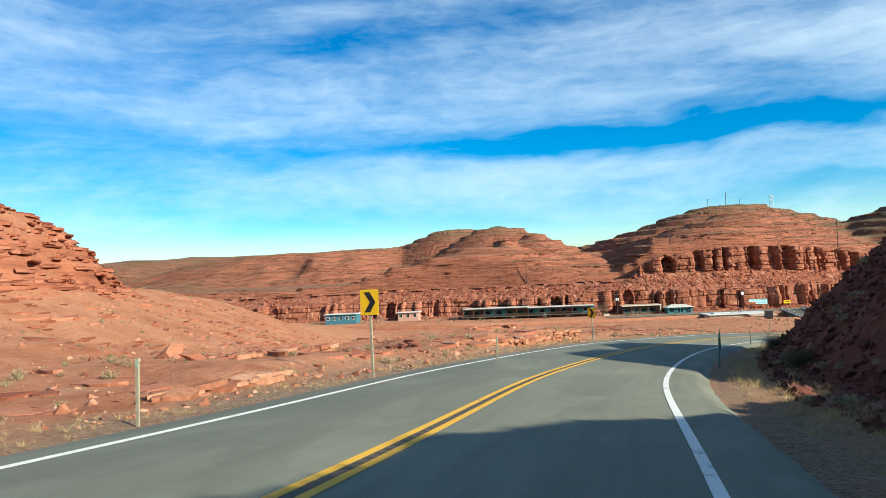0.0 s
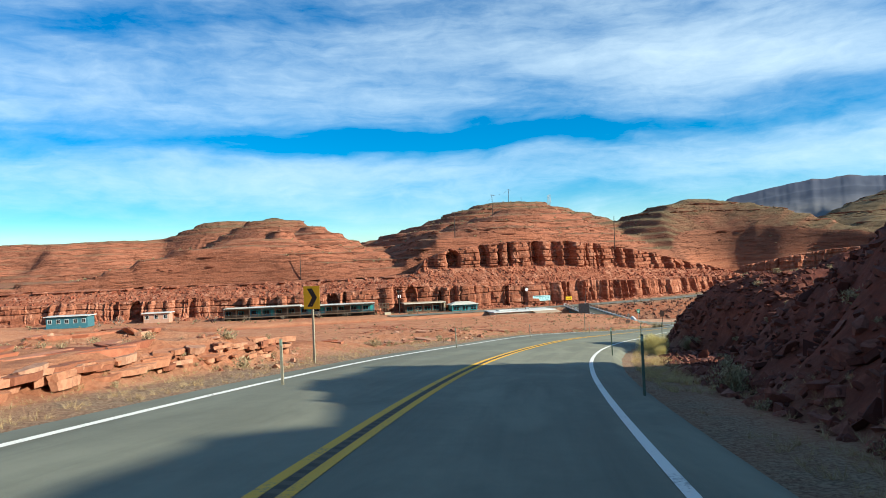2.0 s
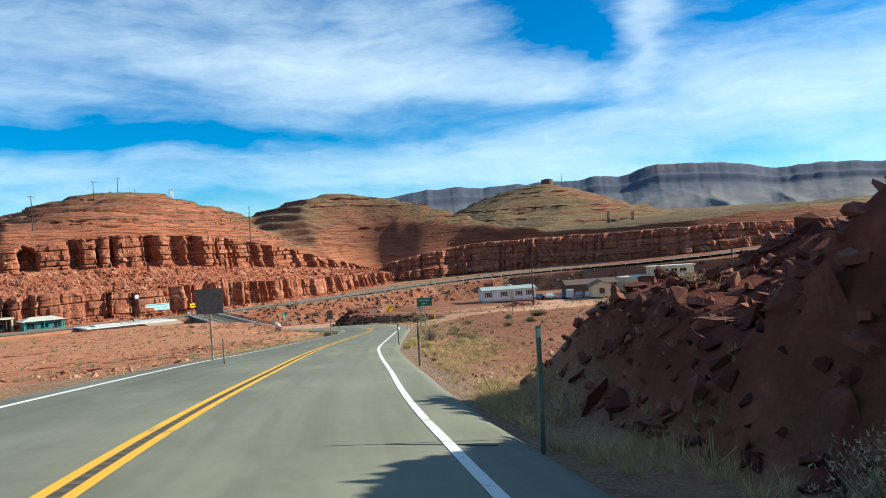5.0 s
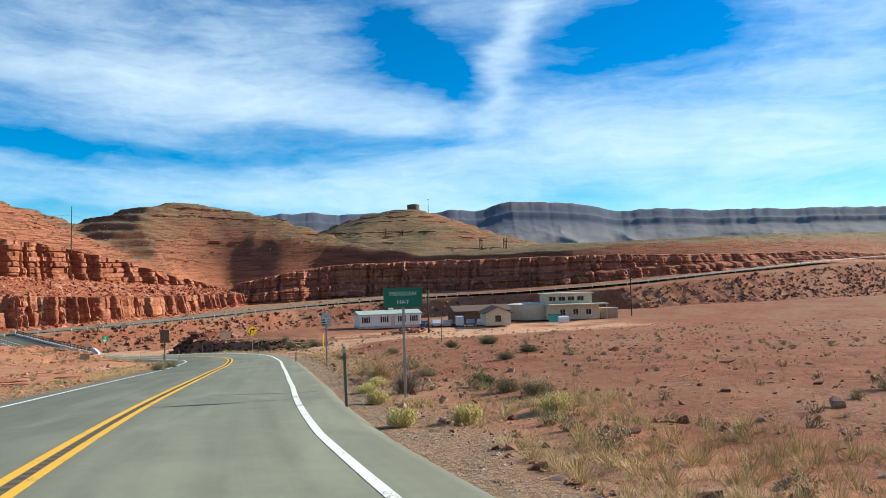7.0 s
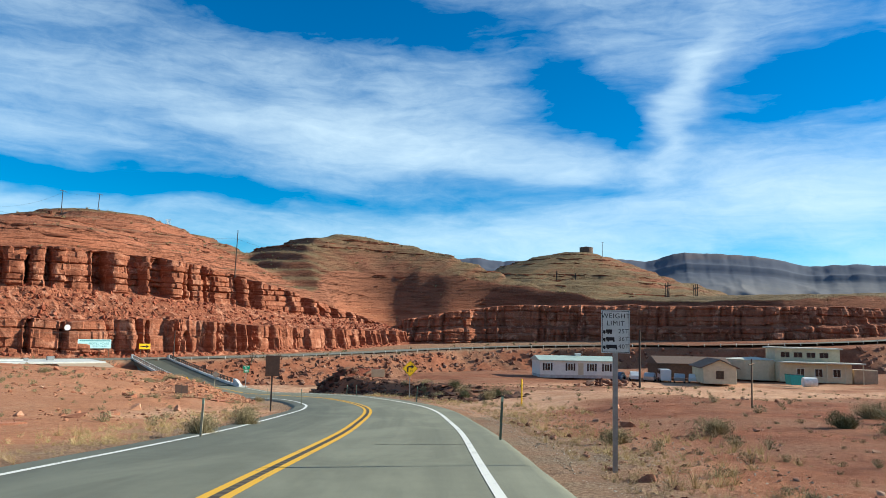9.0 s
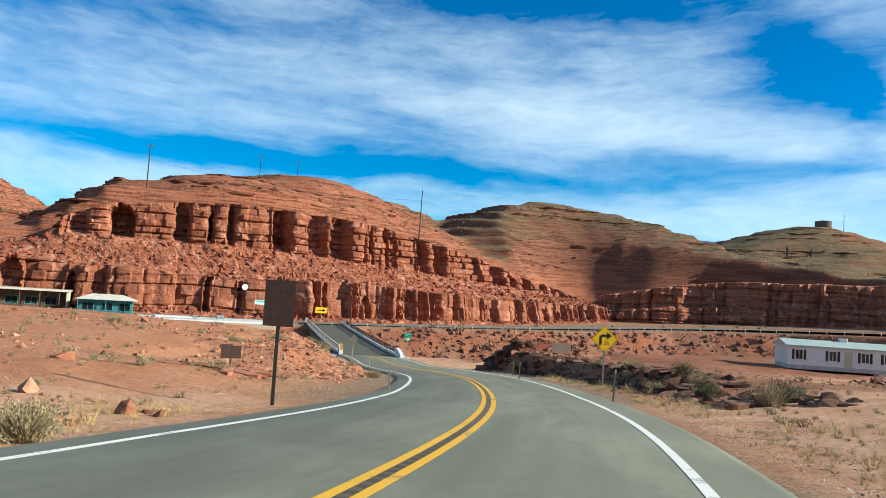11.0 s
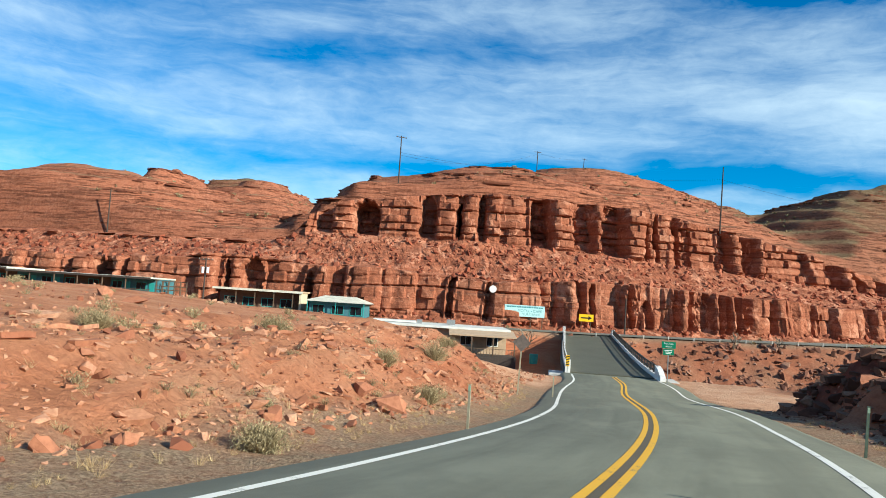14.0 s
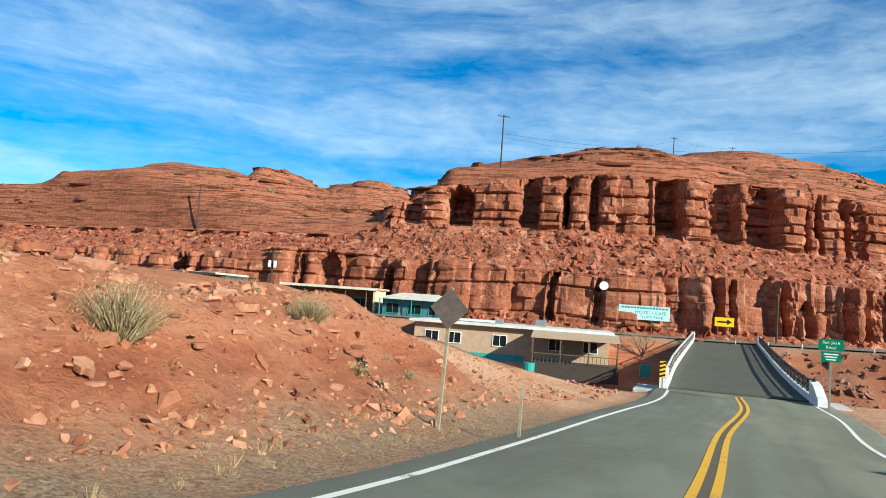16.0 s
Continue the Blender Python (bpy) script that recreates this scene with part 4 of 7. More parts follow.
SIGN_WHITE = plain("white_sign_sheet", (0.62, 0.64, 0.60), 0.4, 0.0, 0.15)
SIGN_YELLOW = plain("yellow_sign_sheet", (0.86, 0.50, 0.012), 0.4, 0.0, 0.10)
SIGN_BLACK = plain("black_sign_print", (0.012, 0.012, 0.012), 0.5, 0.0, 0.3)
SIGN_BACK = plain("bare_sign_back", (0.17, 0.14, 0.12), 0.6, 0.3, 0.35)
SIGN_BROWN = plain("brown_sign_back", (0.075, 0.04, 0.028), 0.7, 0.0, 0.35)
SIGN_AQUA = plain("aqua_sign_board", (0.42, 0.66, 0.66), 0.6, 0.0, 0.25)
TEAL_INK = plain("teal_sign_paint", (0.02, 0.19, 0.22), 0.6)
PALE_GREEN = plain("pale_green_reflector", (0.30, 0.42, 0.30), 0.4)
WOOD = plain("weathered_timber", (0.13, 0.085, 0.055), 0.9, 0.0, 0.45, 9.0)
DARK_WOOD = plain("dark_creosoted_timber", (0.055, 0.042, 0.035), 0.9, 0.0, 0.4, 9.0)
CONCRETE = plain("weathered_concrete", (0.46, 0.44, 0.41), 0.9, 0.0, 0.3, 1.5)
WHITE_CONCRETE = plain("whitewashed_concrete", (0.66, 0.65, 0.62), 0.85, 0.0, 0.22, 2.0)
WHITE_WALL = plain("white_siding", (0.70, 0.70, 0.64), 0.7, 0.0, 0.10, 2.0)
CREAM_WALL = plain("cream_stucco", (0.56, 0.48, 0.33), 0.85, 0.0, 0.15, 1.5)
TAN_WALL = plain("tan_stucco", (0.42, 0.30, 0.20), 0.9, 0.0, 0.2, 1.5)
PINK_WALL = plain("pinkish_stucco", (0.46, 0.27, 0.19), 0.9, 0.0, 0.2, 1.5)
BROWN_WALL = plain("brown_board_wall", (0.115, 0.065, 0.04), 0.85, 0.0, 0.3, 3.0)
BLUE_WALL = plain("blue_green_painted_wall", (0.05, 0.16, 0.19), 0.75, 0.0, 0.25, 2.0)
TEAL_TRIM = plain("turquoise_paint", (0.03, 0.30, 0.28), 0.6, 0.0, 0.15)
PALE_ROOF = plain("pale_roof_sheet", (0.56, 0.54, 0.45), 0.7, 0.0, 0.25, 1.0)
WHITE_ROOF = plain("white_roof_coat", (0.58, 0.58, 0.54), 0.7, 0.0, 0.2, 1.0)
GREEN_ROOF = plain("pale_green_metal_roof", (0.42, 0.50, 0.43), 0.5, 0.2, 0.15, 1.0)
BROWN_ROOF = plain("brown_shingle_roof", (0.13, 0.085, 0.065), 0.9, 0.0, 0.3, 4.0)
GLASS = plain("dark_window_glass", (0.012, 0.016, 0.020), 0.08, 0.0, 0.2, 1.0, 0.6)
RUBBER = plain("black_rubber", (0.015, 0.015, 0.016), 0.85)
CAR_WHITE = plain("white_car_paint", (0.62, 0.63, 0.64), 0.25, 0.0, 0.05)
CAR_SILVER = plain("silver_car_paint", (0.36, 0.38, 0.40), 0.3, 0.6, 0.08)
CAR_BLUE = plain("dark_blue_car_paint", (0.04, 0.07, 0.13), 0.25, 0.2, 0.08)


def road_at(y):
    """Centre line's x, heading in degrees right of +y, and height at a given y."""
    i = int(np.argmin(np.abs(ROAD[:, 1] - y)))
    return ROAD[i, 0], math.degrees(math.atan2(tang[i, 0], tang[i, 1])), ROAD[i, 2]


# ---- roadside posts ----
def delineator(x, y, mat, label):
    z = height_at(x, y)
    _, heading, zr = road_at(y)
    ob = thing("delineator_post", x, y, z - 0.05, -heading, label, "marker post", "delineator posts along the highway")
    ob.rotation_euler.y = radians(random.uniform(-2.5, 2.5))
    h = max(1.1, min(1.6, zr + 0.85 - z)) + 0.05
    part("post", boxes(((0.045, 0.006, h), (0, 0, h / 2)), ((0.006, 0.035, h), (-0.025, 0.014, h / 2)), ((0.006, 0.035, h), (0.025, 0.014, h / 2)), bevel=0.0), mat, ob)
    part("reflector", boxes(((0.052, 0.008, 0.11), (0, -0.008, h - 0.09)), bevel=0.002), PALE_GREEN, ob, "small pale green reflector plate")
    return ob


# one kind of post: sunlit left row painted pale, backlit right row painted dark
for px_, py_ in ((-5.1, 12.0), (1.9, 28.7), (9.4, 47.2), (19.0, 65.6), (29.6, 81.4), (43.6, 99.0), (72.9, 132.9), (90.1, 154.7), (100.1, 175.8), (106.3, 195.1)):
    delineator(px_, py_, PALE_POST, "steel marker post at the road's edge, painted pale as sunlit")
for px_, py_ in ((10.9, 29.7), (16.5, 44.6), (25.5, 62.0), (37.2, 78.75), (48.1, 92.9), (58.5, 106.0), (77.9, 127.1), (96.4, 150.9), (103.4, 166.6), (108.6, 175.0)):
    delineator(px_, py_, GREEN_POST_BACKLIT, "green steel marker post at the gravel verge, painted dark as backlit")


# ---- signs ----
def sign_post(name, x, y, top, heading, label, category, post_mat=STEEL, wide=0.06, lean=0.0):
    z = height_at(x, y) - 0.1
    ob = thing(name, x, y, z, -heading, label, category)
    h = top - z
    if lean:
        ob.rotation_euler.y = radians(lean)
    part("post", boxes(((wide, 0.012, h), (0, 0.02, h / 2)), ((0.012, 0.04, h), (-wide / 2, 0.04, h / 2)), ((0.012, 0.04, h), (wide / 2, 0.04, h / 2))), post_mat, ob)
    return ob, h


def plate(ob, name, w_, h_, zc, front, back_mat=SIGN_BACK, diamond=False, thick=0.006, y=0.0):
    rot = pose(0, 0, 0, 0, 45, 0) if diamond else Matrix()
    bm = box(bmesh.new(), (w_, thick, h_), bevel=0.0)
    p = part(name, bm, front, ob, "", Matrix.Translation((0, y, zc)) @ rot)
    b = box(bmesh.new(), (w_ * 0.995, 0.003, h_ * 0.995))
    part("backing", b, back_mat, ob, "", Matrix.Translation((0, y + thick / 2 + 0.003, zc)) @ rot)
    return p


def rim(ob, w_, h_, zc, mat, t=0.02, inset=0.02, y=-0.0045, diamond=False):
    bm = bmesh.new()
    a, b = w_ / 2 - inset, h_ / 2 - inset
    for size, at in (((2 * a, 0.003, t), (0, 0, b - t / 2)), ((2 * a, 0.003, t), (0, 0, -b + t / 2)), ((t, 0.003, 2 * b), (-a + t / 2, 0, 0)), ((t, 0.003, 2 * b), (a - t / 2, 0, 0))):
        box(bm, size, at)
    rot = pose(0, 0, 0, 0, 45, 0) if diamond else Matrix()
    part("border", bm, mat, ob, "", Matrix.Translation((0, y, zc)) @ rot)


def chevron(x, y, top, heading):
    ob, h = sign_post("chevron_sign", x, y, top, heading, "yellow curve sign with a black chevron on a steel post", "road sign", PALE_POST)
    plate(ob, "panel", 0.61, 0.76, h - 0.38, SIGN_YELLOW)
    pts = [(-0.17, 0.30), (0.02, 0.30), (0.21, 0.0), (0.02, -0.30), (-0.17, -0.30), (0.02, 0.0)]
    bm = prism(bmesh.new(), [(a, b + h - 0.38) for a, b in pts], -0.008, -0.004)
    part("chevron", bm, SIGN_BLACK, ob)
    for dz in (-0.22, 0.22):
        part("bolt", rod(bmesh.new(), (0, -0.012, h - 0.38 + dz), (0, 0.0, h - 0.38 + dz), 0.012), STEEL, ob)


chevron(-2.28, 22.0, 1.42, 22)
chevron(11.0, 55.7, -1.2, 38)

ob, h = sign_post("place_name_sign", 60.98, 106.24, -6.98, 57, "green place-name sign with white capitals on a steel post", "road sign", STEEL, 0.055)
plate(ob, "panel", 0.98, 0.50, h - 0.25, SIGN_GREEN)
rim(ob, 0.98, 0.50, h - 0.25, SIGN_BACK, 0.008, 0.006)
lettering("legend", "MEXICAN", 0.145, (0, -0.006, h - 0.155), REFLECT, ob, "white capitals")
lettering("legend", "HAT", 0.145, (0, -0.006, h - 0.365), REFLECT, ob, "white capitals")

ob, h = sign_post("weight_limit_sign", 75.0, 121.9, -8.36, 46, "white weight-limit sign with black truck outlines on a steel post", "road sign", STEEL, 0.07)
plate(ob, "panel", 0.62, 0.93, h - 0.465, SIGN_WHITE)
rim(ob, 0.62, 0.93, h - 0.465, SIGN_BLACK, 0.012, 0.015)
lettering("legend", "WEIGHT", 0.15, (0, -0.006, h - 0.13), SIGN_BLACK, ob)
lettering("legend", "LIMIT", 0.15, (0, -0.006, h - 0.29), SIGN_BLACK, ob)
for k, (tons, n_box) in enumerate((("25T", 1), ("36T", 2), ("40T", 3))):
    zc = h - 0.46 - 0.165 * k
    lettering("legend", tons, 0.13, (0.17, -0.006, zc), SIGN_BLACK, ob)
    bm = bmesh.new()
    box(bm, (0.055, 0.004, 0.055), (-0.245, -0.005, zc - 0.012))
    box(bm, (0.07 + 0.055 * n_box, 0.004, 0.075), (-0.205 + 0.0275 * n_box + 0.035, -0.005, zc))
    for wx in (-0.24, -0.16, -0.16 + 0.06 * n_box):
        rod(bm, (wx, -0.007, zc - 0.045), (wx, -0.003, zc - 0.045), 0.02, 8)
    part("truck_outline", bm, SIGN_BLACK, ob)
for child in ob.children:
    if not child.name.startswith("post"):
        child.matrix_basis = Matrix.Translation((0, 0, h)) @ Matrix.Scale(0.79, 4) @ Matrix.Translation((0, 0, -h)) @ child.matrix_basis

ob, h = sign_post("turn_warning_sign", 103.5, 159.7, -11.3, 27, "yellow diamond turn sign with a black bent arrow and 25", "road sign", STEEL, 0.06)
zc = h - 0.645
plate(ob, "panel", 0.912, 0.912, zc, SIGN_YELLOW, diamond=True)
rim(ob, 0.912, 0.912, zc, SIGN_BLACK, 0.016, 0.018, diamond=True)
arrow_pts = [(-0.26, -0.28), (-0.14, -0.28), (-0.14, 0.06), (-0.10, 0.10), (0.10, 0.10), (0.10, -0.02), (0.34, 0.16), (0.10, 0.34), (0.10, 0.22), (-0.14, 0.22), (-0.26, 0.10)]
part("arrow", prism(bmesh.new(), [(a, b + zc) for a, b in arrow_pts], -0.008, -0.004), SIGN_BLACK, ob)
lettering("legend", "25", 0.23, (0.10, -0.006, zc - 0.19), SIGN_BLACK, ob)

# signs that stand with their backs to the traffic
ob, h = sign_post("sign_back", 45.0, 102.7, -5.25, 40, "large bare grey sign seen from its back beside the road", "road sign", PALE_POST)
plate(ob, "panel", 1.16, 1.08, h - 0.54, SIGN_BACK, SIGN_BACK)
ob, h = sign_post("sign_back", 84.7, 149.3, -10.35, 30, "dark brown back of an upright road sign", "road sign", DARK_WOOD, 0.07)
plate(ob, "panel", 0.72, 1.08, h - 0.54, SIGN_BROWN, SIGN_BROWN)
ob, h = sign_post("diamond_sign_back", 104.6, 195.3, -14.15, 14, "grey-brown back of a diamond road sign on a tall post", "road sign", PALE_POST, 0.06, 2.0)
plate(ob, "panel", 0.62, 0.62, h - 0.45, SIGN_BACK, SIGN_BACK, diamond=True)
ob, h = sign_post("low_sign_back", 87.3, 165.8, -13.1, 12, "low brown sign in two boards seen from the back", "road sign", DARK_WOOD, 0.07)
part("board", boxes(((0.42, 0.02, 0.62), (-0.23, 0, h - 0.33)), bevel=0.004), SIGN_BROWN, ob)
part("board", boxes(((0.42, 0.02, 0.56), (0.23, 0.05, h - 0.36)), bevel=0.004), SIGN_BROWN, ob)
ob, h = sign_post("blank_board", 116.0, 180.3, -13.35, 30, "pale brown blank board on two posts above the rock ledge", "sign", WOOD)
part("board", boxes(((1.5, 0.03, 0.85), (0.6, 0, h - 0.45)), bevel=0.005), TAN_WALL, ob)
part("post", boxes(((0.06, 0.05, h), (1.3, 0.03, h / 2))), WOOD, ob)

ob, h = sign_post("river_sign", 119.75, 215.4, -14.85, 12, "two green river signs with white lettering on one post", "road sign", STEEL, 0.07)
plate(ob, "panel", 1.05, 0.52, h - 0.26, SIGN_GREEN)
lettering("legend", "San Juan", 0.19, (0, -0.006, h - 0.15), REFLECT, ob)
lettering("legend", "River", 0.19, (0, -0.006, h - 0.38), REFLECT, ob)
plate(ob, "lower_panel", 0.82, 0.46, h - 0.80, SIGN_GREEN)
for k in range(3):
    part("legend_bar", boxes(((0.6 - 0.1 * k, 0.003, 0.05), (0, -0.006, h - 0.68 - 0.12 * k))), REFLECT, ob)

motel_sign = thing("motel_sign", 120.85, 284.4, height_at(120.85, 284.4), -3, "long aqua board sign with faded teal lettering on posts", "sign")
mz = -12.75 - motel_sign.location.z
for sx in (-3.1, -1.0, 1.1, 3.1):
    part("post", boxes(((0.14, 0.14, mz), (sx, 0.12, mz / 2 - 0.3))), WOOD, motel_sign)
part("board", boxes(((6.9, 0.10, 1.95), (0, 0, mz - 0.98)), bevel=0.01), SIGN_AQUA, motel_sign)
for k in range(15):
    part("legend_bar", boxes(((0.32, 0.01, 0.2), (-2.9 + 0.42 * k, -0.06, mz - 0.32))), TEAL_INK, motel_sign)
lettering("legend", "MOTEL", 0.62, (-0.15, -0.06, mz - 0.95), TEAL_INK, motel_sign)
part("bullet", rod(bmesh.new(), (1.16, -0.066, mz - 0.95), (1.16, -0.052, mz - 0.95), 0.09, 10), TEAL_INK, motel_sign)
lettering("legend", "CAFE", 0.62, (2.2, -0.06, mz - 0.95), TEAL_INK, motel_sign)
lettering("legend", "YURT PARK", 0.52, (1.15, -0.06, mz - 1.55), TEAL_INK, motel_sign)
part("painted_mark", prism(bmesh.new(), [(-3.1, mz - 1.7), (-2.2, mz - 0.95), (-1.5, mz - 1.3), (-1.3, mz - 1.7)], -0.062, -0.052), SIGN_WHITE, motel_sign)

arrow_sign = thing("arrow_sign", 131.1, 282.5, height_at(131.1, 282.5), -8, "wide yellow sign with a black arrow at the junction", "road sign")
az_ = -13.6 - arrow_sign.location.z
for sx in (-0.8, 0.8):
    part("post", boxes(((0.1, 0.1, az_), (sx, 0.06, az_ / 2 - 0.2))), WOOD, arrow_sign)
part("panel", boxes(((2.44, 0.02, 1.22), (0, 0, az_ - 0.61)), bevel=0.004), SIGN_YELLOW, arrow_sign)
pts = [(-0.9, -0.11), (0.35, -0.11), (0.35, -0.36), (0.95, 0.0), (0.35, 0.36), (0.35, 0.11), (-0.9, 0.11)]
part("arrow", prism(bmesh.new(), [(a, b + az_ - 0.61) for a, b in pts], -0.02, -0.011), SIGN_BLACK, arrow_sign)

dish = thing("white_disc", 115.3, 285.2, -10.3, 0, "round white dish fixed to the cliff face", "dish")
part("face", rod(bmesh.new(), (0, -0.05, 0), (0, 0.05, 0), 0.62, 20), WHITE_CONCRETE, dish)
part("bracket", boxes(((0.12, 2.4, 0.12), (0, 1.2, -0.1))), STEEL, dish)

marker = thing("gas_marker_post", 94.6, 140.5, height_at(94.6, 140.5) - 0.1, 0, "thin yellow plastic utility marker post", "marker post")
part("post", rod(bmesh.new(), (0, 0, 0), (0, 0, 1.5), 0.04, 8), SIGN_YELLOW, marker)
stake = thing("survey_stake", 96.1, 128.8, height_at(96.1, 128.8) - 0.1, 0, "thin dark stake with a cross bar in the dirt yard", "stake")
part("pole", rod(bmesh.new(), (0, 0, 0), (0.05, 0, 2.2), 0.035, 6), WOOD, stake)
part("cross_bar", rod(bmesh.new(), (-0.25, 0, 1.95), (0.3, 0, 2.0), 0.025, 6), WOOD, stake)


# ---- the bridge ----
def bridge():
    ob = thing("bridge", 0, 0, 0, 0, "steel and concrete road bridge with white parapets and lattice rails", "bridge")
    pick = ROAD_S >= BRIDGE_S
    line, nrm = ROAD[pick], ROAD_N[pick]
    half = 3.75
    v = []
    for dz in (0.0, -0.7):
        for o in (-half - 0.35, half + 0.35):
            v.append(np.c_[line[:, :2] + nrm * o, line[:, 2] + 0.01 + dz])
    n = len(line)
    verts = np.concatenate(v)
    faces = []
    for i in range(n - 1):
        a, b, c, d = i, n + i, 2 * n + i, 3 * n + i
        faces += [(a, b, b + 1, a + 1), (c, c + 1, d + 1, d), (a, a + 1, c + 1, c), (b, d, d + 1, b + 1)]
    faces += [(0, 2 * n, 3 * n, n), (n - 1, 2 * n - 1, 4 * n - 1, 3 * n - 1)]
    mesh_object("deck", verts, faces, DECK, "dark asphalt deck", smooth=False, parent=ob)
    for side in (-1, 1):
        bm = bmesh.new()
        rail = bmesh.new()
        for i in range(0, n - 1):
            p = line[i, :2] + nrm[i] * side * half
            q = line[i + 1, :2] + nrm[i + 1] * side * half
            a, b = Vector((*p, line[i, 2])), Vector((*q, line[i + 1, 2]))
            mid_ = (a + b) / 2
            turn = Matrix.Rotation(math.atan2(b.y - a.y, b.x - a.x), 4, "Z")
            box(bm, ((b - a).length + 0.02, 0.34, 0.36), mid_ + Vector((0, 0, 0.18)), turn)
            tops = bm if side < 0 else rail
            box(tops, ((b - a).length + 0.02, 0.10, 0.10), mid_ + Vector((0, 0, 1.02)), turn)
            box(tops, ((b - a).length + 0.02, 0.07, 0.06), mid_ + Vector((0, 0, 0.62)), turn)
            if i % 2 == 0:
                box(rail, (0.16, 0.16, 1.05), a + Vector((0, 0, 0.55)), turn)
            rod(rail, a + Vector((0, 0, 0.36)), b + Vector((0, 0, 0.98)), 0.022, 4)
            rod(rail, a + Vector((0, 0, 0.98)), b + Vector((0, 0, 0.36)), 0.022, 4)
        part("parapet", bm, WHITE_CONCRETE, ob, "white painted kerb")
        part("lattice_rail", rail, DARK_STEEL if side > 0 else SIGN_BACK, ob, "dark steel lattice and posts")
        for end in (0, n - 1):
            p = line[end, :2] + nrm[end] * side * (half + 0.05)
            out_dir = -1 if end == 0 else 1
            tdir = Vector((nrm[end, 1] * -1, nrm[end, 0], 0)) * out_dir
            ang = math.atan2(tdir.y, tdir.x)
            bm = bmesh.new()
            prof = [(-0.3, 0), (3.1, 0), (3.0, 0.45), (1.2, 1.0), (-0.3, 1.15)] if side > 0 else [(-0.3, 0), (1.1, 0), (1.0, 0.9), (0.6, 1.15), (-0.3, 1.15)]
            prism(bm, prof, -0.22, 0.22)
            part("end_wall", bm, WHITE_CONCRETE, ob, "sloping whitewashed end wall", Matrix.Translation((*p, line[end, 2] - 0.08)) @ Matrix.Rotation(ang, 4, "Z"))
    for i in range(4, n - 2, 12):
        bm = bmesh.new()
        for side in (-1, 1):
            p = line[i, :2] + nrm[i] * side * 2.6
            rod(bm, (*p, -31), (*p, line[i, 2] - 0.6), 0.55, 10)
        part("pier", bm, CONCRETE, ob)
    for side in (-1, 1):
        bm = bmesh.new()
        for i in range(0, n - 1):
            a = Vector((*(line[i, :2] + nrm[i] * side * 3.4), line[i, 2] - 1.2))
            b = Vector((*(line[i + 1, :2] + nrm[i + 1] * side * 3.4), line[i + 1, 2] - 1.2))
            box(bm, ((b - a).length, 0.3, 1.1), (a + b) / 2, Matrix.Rotation(math.atan2(b.y - a.y, b.x - a.x), 4, "Z"))
        part("girder", bm, BLUE_WALL, ob, "blue-green steel girder")
    for end, side in ((0, -1), (0, 1), (n - 1, -1), (n - 1, 1)):
        p = line[end, :2] + nrm[end] * side * 4.6
        bm = box(bmesh.new(), (1.6, 3.4, 9), (0, 0, -4.6), bevel=0.05)
        part("abutment", bm, CONCRETE, ob, "", Matrix.Translation((*p, line[end, 2])) @ Matrix.Rotation(math.atan2(nrm[end, 1], nrm[end, 0]), 4, "Z"))
    return line, nrm, half


BL, BN, BH = bridge()
mx, my = BL[0, :2] - BN[0] * (BH + 0.1) - np.array([BN[0, 1] * -1, BN[0, 0]]) * 1.5
mk = thing("object_marker", mx, my, height_at(mx, my) - 0.1, -12, "yellow and black striped marker board at the parapet's end", "road sign")
mh = -16.75 - mk.location.z
part("post", boxes(((0.06, 0.04, mh), (0, 0.03, mh / 2))), STEEL, mk)
part("panel", boxes(((0.32, 0.01, 0.92), (0, 0, mh - 0.46)), bevel=0.002), SIGN_YELLOW, mk)
for k in range(4):
    part("stripe", prism(bmesh.new(), [(-0.15, mh - 0.12 - 0.22 * k), (0.15, mh - 0.02 - 0.22 * k), (0.15, mh - 0.13 - 0.22 * k), (-0.15, mh - 0.23 - 0.22 * k)], -0.009, -0.006), SIGN_BLACK, mk)

# the low wall of posts and cable along the far road
rail = thing("far_guardrail", 0, 0, 0, 0, "pale guardrail posts with a rail along the far road", "guardrail")
gp, gr = bmesh.new(), bmesh.new()
for i in range(int(70 / 2), len(FAR) - 1, 2):
    x_, y_ = FAR[i, :2] + FAR_N[i] * 5.0
    x2, y2 = FAR[min(i + 2, len(FAR) - 1), :2] + FAR_N[min(i + 2, len(FAR) - 1)] * 5.0
    z_ = FAR[i, 2]
    box(gp, (0.12, 0.12, 0.9), (x_, y_, z_ + 0.05))
    rod(gr, (x_, y_, z_ + 0.42), (x2, y2, FAR[min(i + 2, len(FAR) - 1), 2] + 0.42), 0.03, 4)
tagged(part("post", gp, CONCRETE, rail), kind="stuff")
part("rail", gr, STEEL, rail)


